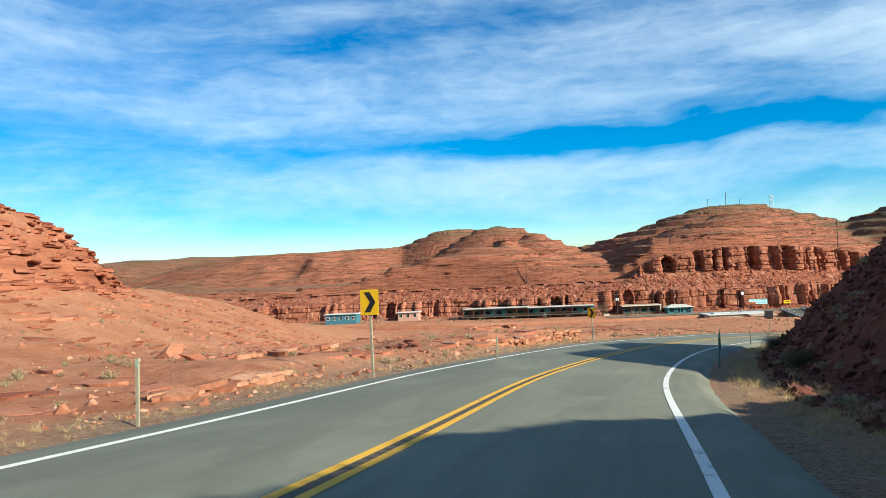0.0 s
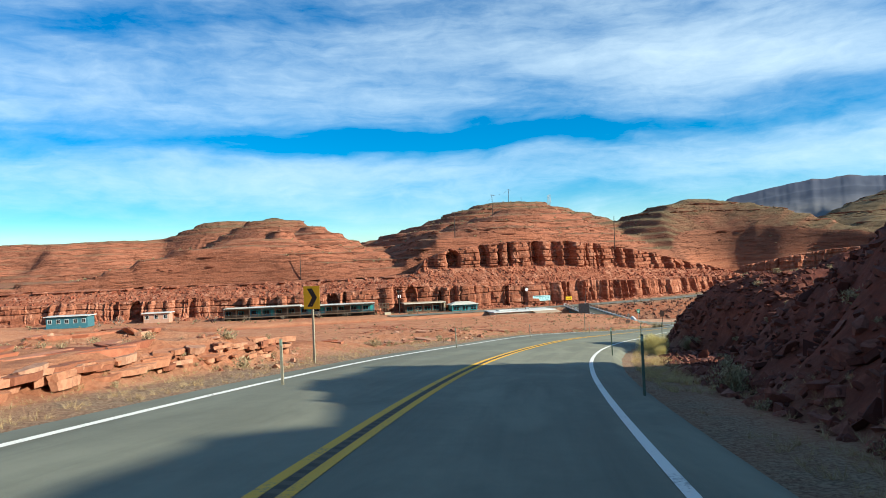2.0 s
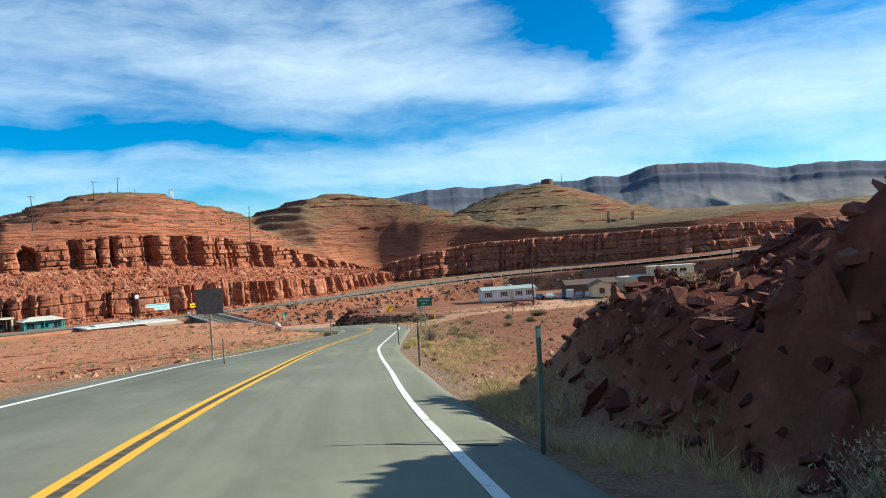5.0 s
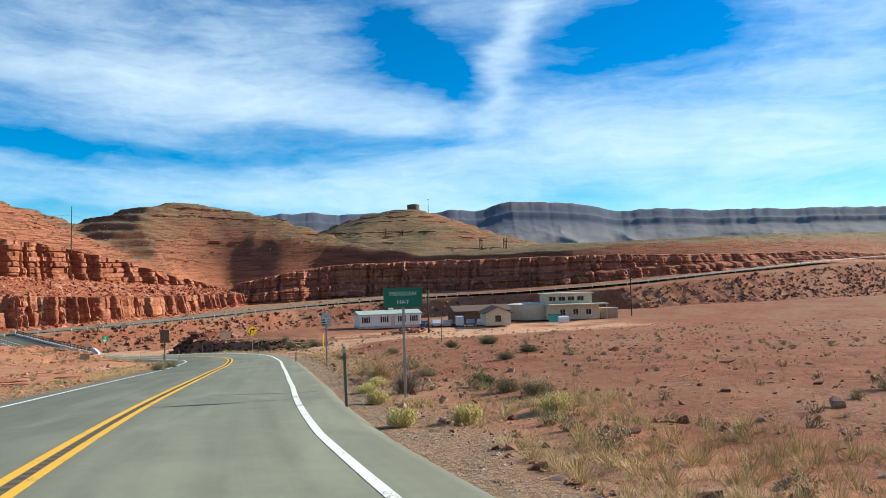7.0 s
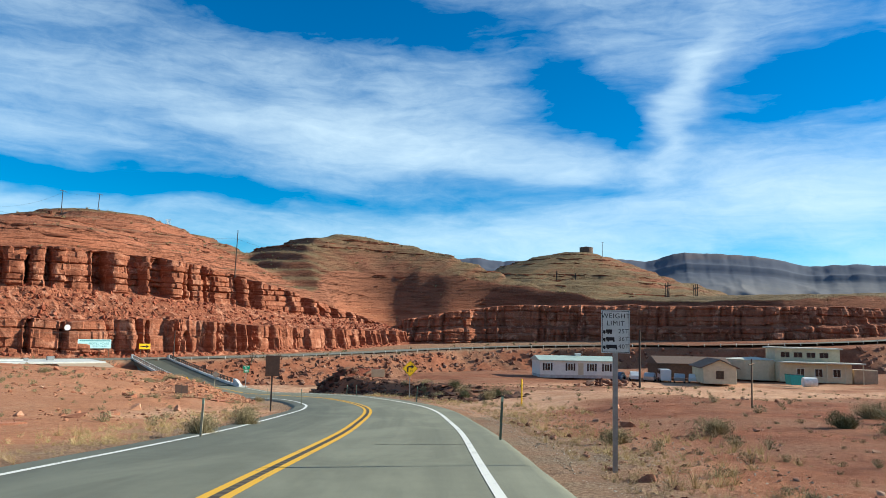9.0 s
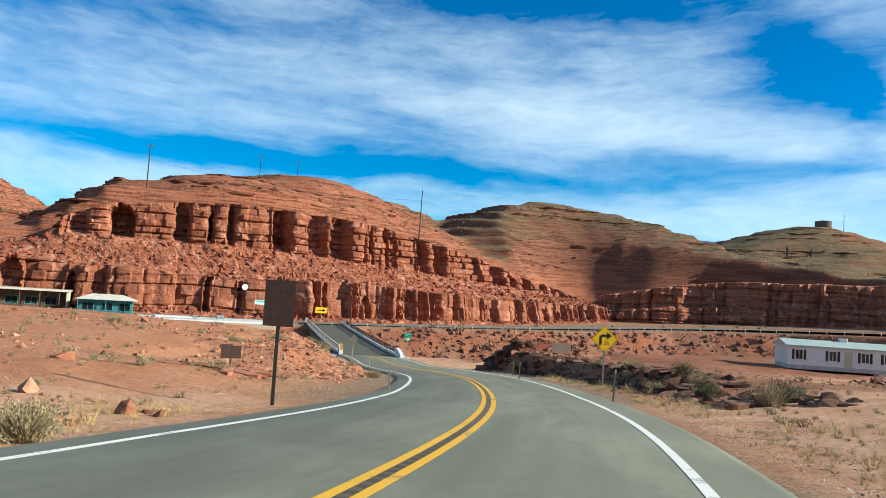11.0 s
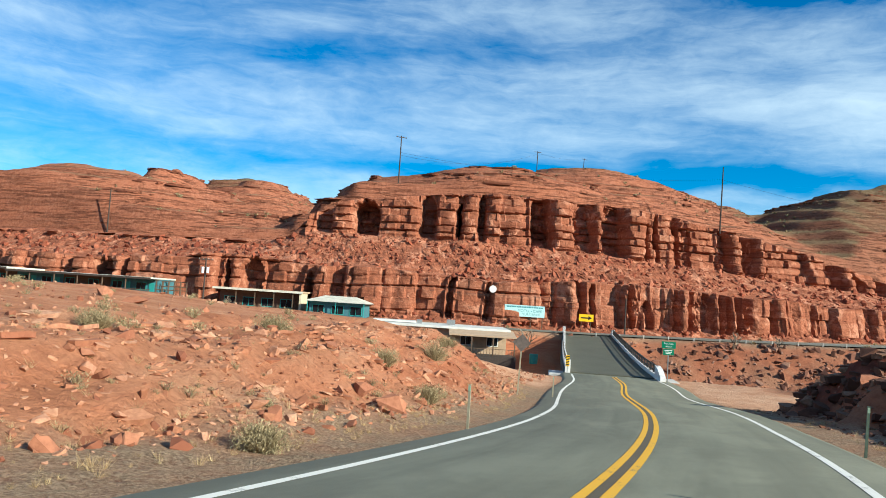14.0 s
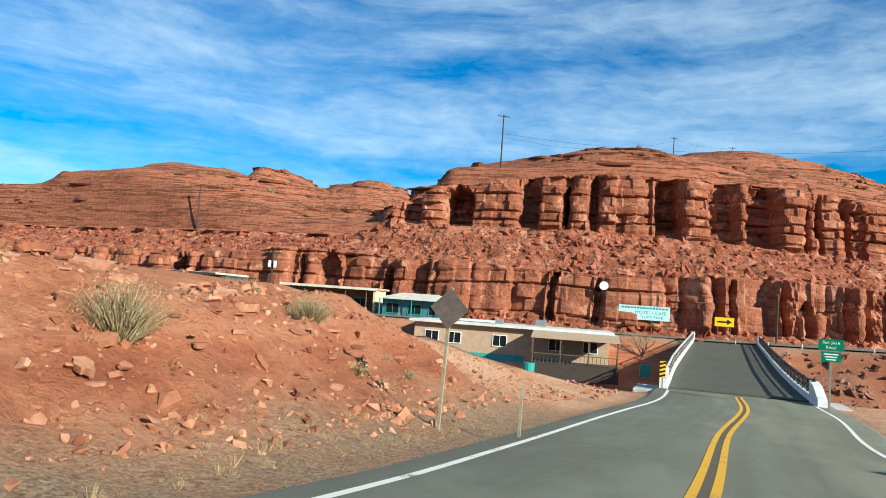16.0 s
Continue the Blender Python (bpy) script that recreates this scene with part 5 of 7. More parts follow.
# ---- poles and wires ----
def power_pole(x, y, top, tall, label, arms=1, heading=0.0, kit=False, lean=0.0):
    ob = thing("power_pole", x, y, top - tall, heading, label, "utility pole", "power poles")
    ob.rotation_euler.y = radians(lean)
    part("pole", rod(bmesh.new(), (0, 0, -3.0), (0, 0, tall), 0.17, 8, 0.11), DARK_WOOD, ob)
    for k in range(arms):
        z_ = tall - 0.35 - 1.1 * k
        part("cross_arm", boxes(((2.4, 0.12, 0.14), (0, -0.16, z_)), bevel=0.01), DARK_WOOD, ob)
        for sx in (-1.05, -0.4, 0.4, 1.05):
            part("insulator", rod(bmesh.new(), (sx, -0.16, z_ + 0.06), (sx, -0.16, z_ + 0.26), 0.05, 6), STEEL, ob)
    if kit:
        for sx in (-0.4, 0.4):
            part("transformer", rod(bmesh.new(), (sx, -0.3, tall - 2.6), (sx, -0.3, tall - 1.6), 0.24, 12), REFLECT, ob, "pale grey transformer can")
    return ob


power_pole(97.7, 315.6, 21.8, 9.4, "tall dark pole with one cross arm on the cliff top", 1, 20)
power_pole(140.3, 384.8, 35.7, 9.0, "dark pole with a cross arm on the ridge", 1, 20)
power_pole(164.4, 422.6, 42.5, 8.5, "dark pole on the hilltop", 1, 20, lean=3)
power_pole(162.6, 302.0, 17.6, 10.5, "plain dark pole near the cliff's brow", 0, 0, lean=1)
power_pole(187.0, 458.0, 41.5, 7.5, "thin dark pole on the hilltop", 0)
power_pole(66.5, 285.4, -8.2, 10.0, "pole with transformers beside the motel", 1, 10, True)
power_pole(35.9, 321.6, 6.6, 7.0, "thin dark pole on the hillside", 0)
power_pole(142.9, 162.8, -8.2, 7.6, "bare wooden pole behind the yard", 0)
power_pole(214.9, 154.7, -6.2, 9.6, "pole with cross arms beside the cream building", 2, 30)
power_pole(137.5, 281.5, -10.5, 6.4, "bare wooden pole by the junction", 0)


def wire(a, b, sag, label="thin black overhead wire between poles"):
    bm = bmesh.new()
    pts = [Vector(a).lerp(Vector(b), k / 14) - Vector((0, 0, sag * 4 * (k / 14) * (1 - k / 14))) for k in range(15)]
    for p, q in zip(pts, pts[1:]):
        rod(bm, p, q, 0.022, 3)
    me = bpy.data.meshes.new("overhead_wire")
    bm.to_mesh(me)
    bm.free()
    me.materials.append(RUBBER)
    tagged(new("overhead_wire", me), label, "wire", "overhead wires")


wire((97.7, 315.6, 17.6), (140.3, 384.8, 34.8), 2.5)
wire((140.3, 384.8, 35.2), (164.4, 422.6, 42.0), 0.8)
wire((97.7, 315.6, 18.2), (162.6, 302.0, 15.0), 2.0)
wire((162.6, 302.0, 15.0), (230.0, 292.0, 6.0), 2.0)
wire((66.5, 285.2, -9.3), (137.5, 281.5, -10.8), 1.2)


def pylon(x, y, top, tall):
    ob = thing("lattice_tower", x, y, top - tall, 10, "thin steel lattice mast on the hilltop", "mast")
    legs = [(-1, -1), (1, -1), (1, 1), (-1, 1)]
    for lx, ly in legs:
        part("leg", rod(bmesh.new(), (lx * 1.1, ly * 1.1, -1), (lx * 0.7, ly * 0.7, tall), 0.09, 4), STEEL, ob)
    bm = bmesh.new()
    for k in range(7):
        za, zb = tall * k / 7, tall * (k + 1) / 7
        for (ax, ay), (bx, by) in zip(legs, legs[1:] + legs[:1]):
            rod(bm, (ax, ay, za), (bx, by, zb), 0.05, 3)
            rod(bm, (ax, ay, zb), (bx, by, zb), 0.06, 3)
    part("bracing", bm, STEEL, ob)


pylon(229.4, 508.2, 47.7, 15)


def h_frame(x, y, top, tall, heading):
    ob = thing("h_frame_pylon", x, y, top - tall, heading, "dark timber power-line frame of upright poles and beams", "pylon", "timber power-line frames")
    for sx in (-3.4, 0, 3.4):
        part("pole", rod(bmesh.new(), (sx, 0, -2), (sx, 0, tall), 0.22, 7, 0.15), DARK_WOOD, ob)
    part("beam", boxes(((10.5, 0.25, 0.3), (0, -0.2, tall - 1.6)), bevel=0.02), DARK_WOOD, ob)
    part("brace", rod(rod(bmesh.new(), (-3.4, 0, 4), (0, 0, tall - 2), 0.07, 4), (0, 0, 4), (-3.4, 0, tall - 2), 0.07, 4), DARK_WOOD, ob)


h_frame(338.2, 268.8, 12.9, 13.5, 40)
h_frame(349.0, 262.0, 12.4, 13.0, 40)
h_frame(371.6, 351.2, 23.3, 12.5, 40)
h_frame(381.0, 346.0, 22.6, 12.0, 40)

tank = thing("water_tank", 448.7, 387.1, height_at(448.7, 387.1) - 0.5, 0, "dark round water tank on the hilltop", "water tank")
bm = rod(bmesh.new(), (0, 0, 0), (0, 0, 4.2), 4.2, 24)
part("shell", bm, BROWN_ROOF, tank)
part("roof", rod(bmesh.new(), (0, 0, 4.2), (0, 0, 5.0), 4.35, 24, 0.4), BROWN_ROOF, tank)
power_pole(462.0, 384.0, 50.0, 9.0, "thin dark pole beside the hilltop tank", 1)


# ---- buildings ----
def wall_block(ob, w_, d_, h_, mat, at=(0, 0, 0), name="wall", label=""):
    return part(name, boxes(((w_, d_, h_), (at[0], at[1], at[2] + h_ / 2)), bevel=0.02), mat, ob, label)


def window(ob, x, z, w_, h_, y, frame_mat=WHITE_WALL, name="window"):
    bm = bmesh.new()
    t = 0.09
    for size, at in (((w_ + 2 * t, 0.07, t), (x, y, z + h_ / 2 + t / 2)), ((w_ + 2 * t, 0.09, t), (x, y - 0.01, z - h_ / 2 - t / 2)), ((t, 0.07, h_), (x - w_ / 2 - t / 2, y, z)),
                     ((t, 0.07, h_), (x + w_ / 2 + t / 2, y, z)), ((0.05, 0.05, h_), (x, y, z))):
        box(bm, size, at)
    f = part(name, bm, frame_mat, ob)
    part("pane", boxes(((w_, 0.03, h_), (x, y + 0.01, z))), GLASS, f)


def gable_roof(ob, w_, d_, z, rise, mat, over=0.4, name="roof"):
    bm = bmesh.new()
    a, b = w_ / 2 + over, d_ / 2 + over
    pts = [(-b, 0), (b, 0), (b, 0.12), (0, rise + 0.12), (-b, 0.12)]
    prism(bm, pts, -a, a)
    part(name, bm, mat, ob, "", Matrix.Translation((0, 0, z)) @ pose(0, 0, 0, 0, 0, 90))


def motel():
    """The long row: flat stepped roofs over a shaded gallery with posts, doors and windows."""
    x0, y0, x1, y1 = 7.0, 296.0, 58.0, 287.6
    length = math.hypot(x1 - x0, y1 - y0)
    ang = math.degrees(math.atan2(y1 - y0, x1 - x0))
    ob = thing("motel_building", x0, y0, -18.0, ang, "long low motel with stepped flat roofs and a shaded gallery", "motel")
    n = 6
    u = length / n
    for k in range(n):
        x_ = u * (k + 0.5)
        step = 0.22 * (k % 3) - 0.1 - 0.22 * k
        roof_z = 5.9 + 0.02 * k + step * 0.5
        wall_block(ob, u, 7.0, roof_z - 0.05, BLUE_WALL if k % 2 else BROWN_WALL, (x_, 4.2, 0))
        part("roof", boxes(((u + 0.25, 10.4, 0.28), (x_, 2.9, roof_z + 0.1)), bevel=0.03), WHITE_ROOF if k in (1, 4) else PALE_ROOF, ob)
        part("fascia", boxes(((u + 0.2, 0.08, 0.34), (x_, -2.36, roof_z + 0.02))), DARK_WOOD, ob)
        part("gallery_floor", boxes(((u, 3.0, 0.22), (x_, -0.8, 2.75)), bevel=0.01), WOOD, ob)
        part("lower_wall", boxes(((u, 0.2, 2.6), (x_, 0.3, 1.3))), DARK_WOOD, ob)
        bm = bmesh.new()
        for sx in np.arange(-u / 2 + 0.4, u / 2, 0.35):
            box(bm, (0.05, 0.05, 0.9), (x_ + sx, -2.2, 3.3))
        box(bm, (u, 0.09, 0.08), (x_, -2.2, 3.78))
        part("balustrade", bm, WOOD, ob)
        for sx in (-u / 2 + 0.15, 0.0):
            part("post", boxes(((0.14, 0.14, roof_z), (x_ + sx, -2.2, roof_z / 2))), WOOD, ob)
        for sx in (-u / 4, u / 4):
            window(ob, x_ + sx - 0.9, 4.3, 1.7, 1.2, 0.66, TEAL_TRIM)
            part("door", boxes(((0.95, 0.06, 2.05), (x_ + sx + 1.0, 0.66, 3.9)), bevel=0.01), TEAL_TRIM if k % 2 else BROWN_WALL, ob)
    frame_ob = thing("timber_pergola", 60.6, 285.6, -17.2, ang, "bare timber pergola frame beside the motel", "pergola")
    for sx in range(5):
        for sy in (0, 2.4):
            part("post", boxes(((0.14, 0.14, 4.6), (sx * 1.05 - 2.1, sy, 2.3))), WOOD, frame_ob)
    for zz in (3.1, 3.7, 4.55):
        part("beam", boxes(((4.6, 0.1, 0.14), (0, 0, zz)), ((4.6, 0.1, 0.14), (0, 2.4, zz))), WOOD, frame_ob)
    part("plinth", boxes(((2.2, 1.6, 1.9), (1.6, -0.6, 0.55)), bevel=0.03), CREAM_WALL, frame_ob)

    ob = thing("motel_annex", 75.9, 287.0, -17.6, -5, "brown motel block under a wide flat roof", "motel")
    wall_block(ob, 14.0, 7.0, 4.4, BROWN_WALL, (0, 3.0, 0))
    part("roof", boxes(((15.2, 10.0, 0.3), (0, 2.2, 4.55)), bevel=0.03), TAN_WALL, ob, "tan roof edge")
    part("fascia", boxes(((15.2, 0.1, 0.34), (0, -2.86, 4.5))), PALE_ROOF, ob)
    part("end_wall", boxes(((0.35, 5.0, 4.4), (7.2, -0.2, 2.2))), CREAM_WALL, ob)
    for sx in (-5.2, -2.0, 1.2, 4.4):
        window(ob, sx, 2.5, 1.9, 1.3, -0.54, TEAL_TRIM)
        part("post", boxes(((0.13, 0.13, 4.4), (sx + 1.5, -2.5, 2.2))), WOOD, ob)
    bm = boxes(((14.4, 0.08, 0.08), (0, -2.5, 1.7)), *[((0.06, 0.06, 1.0), (sx, -2.5, 1.2)) for sx in np.arange(-7, 7.2, 0.6)])
    part("balustrade", bm, WOOD, ob)

    ob = thing("motel_office", 89.3, 281.5, -17.4, -6, "blue-green motel office with a pale hipped roof", "house")
    wall_block(ob, 9.0, 7.0, 3.2, BLUE_WALL, (0, 2.5, 0))
    bm = bmesh.new()
    lo = [bm.verts.new(v) for v in ((-5.3, -2.2, 3.15), (5.3, -2.2, 3.15), (5.3, 7.0, 3.15), (-5.3, 7.0, 3.15))]
    hi = [bm.verts.new(v) for v in ((-2.6, 1.9, 4.15), (2.6, 1.9, 4.15), (2.6, 2.9, 4.15), (-2.6, 2.9, 4.15))]
    bm.faces.new(lo[::-1])
    bm.faces.new(hi)
    for i in range(4):
        j = (i + 1) % 4
        bm.faces.new((lo[i], lo[j], hi[j], hi[i]))
    part("roof", bm, PALE_ROOF, ob)
    for sx in (-3.0, 0.2, 3.2):
        window(ob, sx, 1.9, 1.8, 1.3, -1.04, TEAL_TRIM)
    for sx in (-4.6, 0, 4.6):
        part("post", boxes(((0.12, 0.12, 3.2), (sx, -2.0, 1.6))), TEAL_TRIM, ob)
    part("terrace", boxes(((14.0, 4.6, 0.8), (-1.0, -4.6, 0.3)), bevel=0.04), WHITE_CONCRETE, ob, "white terrace slab")

    ob = thing("cafe_building", 103.6, 261.6, -20.7, -3, "low tan cafe with a white flat roof and shaded deck", "cafe")
    wall_block(ob, 21.0, 10.0, 4.2, TAN_WALL, (0, 3.0, 0))
    part("roof", boxes(((22.0, 11.4, 0.3), (0, 3.0, 4.3)), bevel=0.03), WHITE_ROOF, ob)
    part("roof_panel", boxes(((6.0, 4.0, 0.24), (-5, 3.0, 4.62)), bevel=0.02), WHITE_ROOF, ob)
    part("vent", boxes(((1.2, 1.0, 0.8), (3.0, 4.0, 4.8)), bevel=0.03), STEEL, ob)
    part("vent", boxes(((0.8, 0.8, 0.6), (-1.5, 2.0, 4.7)), bevel=0.03), STEEL, ob)
    bm = bmesh.new()
    lo = [bm.verts.new(v) for v in ((2.6, -6.4, 3.5), (11.4, -6.4, 3.5), (11.4, -1.6, 4.1), (2.6, -1.6, 4.1))]
    hi = [bm.verts.new((v.co.x, v.co.y, v.co.z + 0.18)) for v in lo]
    bm.faces.new(lo[::-1])
    bm.faces.new(hi)
    for i in range(4):
        bm.faces.new((lo[i], lo[(i + 1) % 4], hi[(i + 1) % 4], hi[i]))
    part("porch_roof", bm, TAN_WALL, ob)
    part("deck", boxes(((8.8, 4.8, 0.3), (7.0, -4.0, 0.9)), ((8.8, 0.2, 1.4), (7.0, -6.4, 0.2))), DARK_WOOD, ob)
    for sx in (2.8, 5.6, 8.4, 11.2):
        part("post", boxes(((0.16, 0.16, 3.6), (sx, -6.2, 1.8))), WOOD, ob)
    bm = boxes(((8.8, 0.08, 0.08), (7, -6.3, 2.0)), *[((0.05, 0.05, 1.0), (sx, -6.3, 1.5)) for sx in np.arange(2.8, 11.3, 0.4)])
    part("balustrade", bm, WOOD, ob)
    for sx in (-8.5, -6.0, -1.0, 5.0, 8.6):
        window(ob, sx, 2.7, 1.4, 1.1, -2.04, WHITE_WALL)
    part("skirting", boxes(((12.0, 0.12, 0.7), (-4.4, -2.06, 0.9))), TEAL_TRIM, ob)
    for kx, ky, kz in ((2.6, -7.2, 0.3), (14.2, -3.0, 0.8)):
        part("water_butt", rod(bmesh.new(), (kx, ky, kz - 0.6), (kx, ky, kz + 0.7), 0.55, 12, 0.6), TEAL_TRIM, ob)


motel()


def far_house(name, x, y, z, rz, w_, d_, h_, wall, roof, label, storeys=1, stilts=False):
    ob = thing(name, x, y, z, rz, label, "house")
    base = h_ * 0.45 if stilts else 0.0
    wall_block(ob, w_, d_, h_ - base, wall, (0, 0, base))
    part("roof", boxes(((w_ + 1.2, d_ + 1.6, 0.25), (0, 0, h_ + 0.1)), bevel=0.03), roof, ob)
    if stilts:
        for sx in np.linspace(-w_ / 2 + 0.3, w_ / 2 - 0.3, 4):
            part("stilt", boxes(((0.3, 0.3, base), (sx, -d_ / 2 + 0.2, base / 2))), WHITE_CONCRETE, ob)
        part("undercroft", boxes(((w_ - 0.5, d_ - 2.5, base), (0, 0.9, base / 2))), DARK_WOOD, ob)
        part("deck", boxes(((w_, 1.6, 0.2), (0, -d_ / 2 - 0.7, base))), wall, ob)
    for k in range(storeys):
        for sx in np.linspace(-w_ / 2 + 1.2, w_ / 2 - 1.2, max(2, int(w_ // 2.4))):
            window(ob, sx, base + (h_ - base) * (k + 0.58) / storeys, 1.1, 1.2, -d_ / 2 - 0.02, WHITE_WALL)
    return ob


far_house("stilt_house", -42.5, 303.0, -18.6, -8, 13.0, 7, 6.8, BLUE_WALL, WHITE_ROOF, "turquoise house on stilts by the river", 1, True)
far_house("river_house", -15.5, 309.0, -18.6, -8, 8.5, 6, 6.0, PINK_WALL, WHITE_ROOF, "pinkish two-storey house with a pale flat roof", 2)
far_house("ridge_house", -23.0, 346.0, -2.4, -5, 11.0, 6, 3.0, TAN_WALL, PALE_ROOF, "small tan house on the ledge above the cliff", 1)

ob = thing("mobile_home", 168.0, 191.0, -16.15, -37, "long white mobile home with a pale green gabled roof", "mobile home")
wall_block(ob, 13.0, 5.6, 2.3, WHITE_WALL, (0, 0, 0.4))
part("skirting", boxes(((12.9, 5.5, 0.5), (0, 0, 0.15))), CONCRETE, ob)
gable_roof(ob, 13.0, 5.6, 2.7, 0.7, GREEN_ROOF, 0.3)
for sx in (-5.2, -1.3, 2.4, 5.0):
    window(ob, sx, 1.7, 0.8, 1.1, -2.83, WHITE_WALL)
    for dx in (-0.68, 0.68):
        part("shutter", boxes(((0.28, 0.05, 1.25), (sx + dx, -2.83, 1.7))), DARK_WOOD, ob)
part("door", boxes(((0.9, 0.06, 1.95), (0.5, -2.82, 1.4)), bevel=0.01), CREAM_WALL, ob)
part("vent", boxes(((0.9, 0.7, 0.6), (0.8, 0, 3.6)), bevel=0.03), WHITE_WALL, ob)

ob = thing("gable_house", 179.5, 171.5, -16.15, -52, "small tan house with a brown gabled roof", "house")
wall_block(ob, 5.0, 9.0, 2.6, CREAM_WALL)
prism_bm = prism(bmesh.new(), [(-2.5, 2.6), (2.5, 2.6), (0, 3.7)], -4.5, 4.5)
part("gable", prism_bm, CREAM_WALL, ob)
for sgn in (-1, 1):
    bm = prism(bmesh.new(), [(sgn * 3.0, 2.36), (sgn * 3.0, 2.5), (0, 3.86), (0, 3.72)], -4.9, 4.9)
    part("roof", bm, BROWN_ROOF, ob)
window(ob, 0.0, 1.4, 1.0, 1.1, -4.52, BROWN_WALL)
ob = thing("long_shed", 188.0, 180.5, -16.15, -38, "long shed with a brown shingle roof", "shed")
wall_block(ob, 13.0, 5.0, 2.4, BROWN_WALL)
gable_roof(ob, 13.0, 5.0, 2.4, 1.2, BROWN_ROOF, 0.4)

ob = thing("cream_building", 205.5, 166.5, -16.4, -52, "two-level cream building with a porch and a row of upper windows", "house")
wall_block(ob, 12.0, 9.0, 3.4, CREAM_WALL)
wall_block(ob, 11.0, 6.0, 2.4, CREAM_WALL, (-0.4, 1.3, 3.4), "upper_wall")
part("roof", boxes(((11.8, 7.0, 0.25), (-0.4, 1.3, 5.9)), bevel=0.03), PALE_ROOF, ob)
part("porch_roof", boxes(((13.5, 3.6, 0.22), (1.0, -4.2, 3.45)), bevel=0.03), PALE_ROOF, ob)
for sx in (-4.2, -2.0, 0.2, 2.4):
    window(ob, sx, 4.7, 1.5, 0.9, -1.73, CREAM_WALL)
for sx in (-2.5, 0.5, 3.5):
    window(ob, sx, 1.7, 1.2, 1.3, -4.53, WHITE_WALL)
for sx in (1.5, 4.5, 7.4):
    part("post", boxes(((0.16, 0.16, 3.4), (sx, -5.7, 1.7))), CREAM_WALL, ob)
part("shed", boxes(((4.0, 3.2, 2.4), (8.6, -2.0, 1.2)), bevel=0.03), TAN_WALL, ob)
part("stair", prism(bmesh.new(), [(-9.5, 0), (-8.7, 0), (-6.0, 3.6), (-6.6, 3.7)], -2.0, -1.0), WHITE_CONCRETE, ob)
ob = thing("round_tank", 202.0, 175.0, -16.4, 0, "round cream water tank beside the building", "water tank")
part("shell", rod(bmesh.new(), (0, 0, 0), (0, 0, 3.6), 5.2, 32), CREAM_WALL, ob)
part("lid", rod(bmesh.new(), (0, 0, 3.6), (0, 0, 4.0), 5.3, 32, 0.5), PALE_ROOF, ob)
ob = thing("drum", 186.0, 159.0, -16.3, -52, "white cylindrical drum lying on the dirt", "drum")
part("shell", rod(bmesh.new(), (-1.0, 0, 0.8), (1.0, 0, 0.8), 0.75, 16), WHITE_CONCRETE, ob)
ob = thing("green_bin", 190.5, 163.0, -16.3, -40, "green metal refuse bin in the yard", "bin")
part("body", prism(bmesh.new(), [(-1.0, 0), (1.0, 0), (1.2, 1.5), (-1.2, 1.7)], -0.9, 0.9), TEAL_TRIM, ob)
part("lid", boxes(((2.5, 1.9, 0.08), (0, 0, 1.64)), bevel=0.01), RUBBER, ob)


def vehicle(x, y, z, rz, mat, label, van=False):
    ob = thing("parked_van" if van else "parked_car", x, y, z, rz, label, "van" if van else "car", "vehicles in the yard")
    bm = bmesh.new()
    side = [(-2.25, 0.35), (2.25, 0.35), (2.3, 0.8), (1.3, 0.98), (0.55, 1.5), (-1.4, 1.52), (-2.0, 1.0), (-2.3, 0.95)] if not van else [(-2.6, 0.35), (2.5, 0.35), (2.5, 1.1), (1.7, 1.25), (1.2, 2.1), (-2.6, 2.15)]
    prism(bm, side, -0.85, 0.85)
    bmesh.ops.bevel(bm, geom=list(bm.edges), offset=0.06, segments=2, affect="EDGES")
    part("body", bm, mat, ob)
    top = 1.44 if not van else 2.0
    low_ = 1.02 if not van else 1.35
    bm = prism(bmesh.new(), [(1.05 if not van else 1.45, low_), (0.5 if not van else 1.12, top), (-1.3, top), (-1.75, low_)], -0.87, 0.87)
    part("side_glass", bm, GLASS, ob)
    for wx in (-1.45, 1.45):
        for wy in (-0.8, 0.8):
            tyre = part("wheel", rod(bmesh.new(), (wx, wy - 0.1, 0.33), (wx, wy + 0.1, 0.33), 0.33, 16), RUBBER, ob)
            part("rim", rod(bmesh.new(), (wx, wy - 0.115, 0.33), (wx, wy + 0.115, 0.33), 0.19, 10), STEEL, tyre)
    for wy in (-0.6, 0.6):
        part("headlight", boxes(((0.08, 0.3, 0.14), (2.28, wy, 0.72)), bevel=0.01), REFLECT, ob)
    return ob


for k, (vx, vy, vr, mat, vn) in enumerate(((173.6, 185.6, 20, CAR_BLUE, False), (175.8, 183.8, 35, CAR_WHITE, False), (177.0, 181.6, 25, CAR_SILVER, False), (178.6, 179.8, 35, CAR_WHITE, True),
                                           (179.6, 177.6, 30, CAR_SILVER, False), (182.6, 182.6, 40, CAR_SILVER, True), (181.0, 175.6, 25, CAR_WHITE, False))):
    vehicle(vx, vy, height_at(vx, vy) - 0.02, vr, mat, ("dark blue car parked beside the mobile home", "white van parked in the yard", "silver van parked in the yard", "white high-roofed van among the parked vehicles",
                                                         "silver car parked in the yard", "white car parked near the shed", "silver van near the cream building")[k], vn)


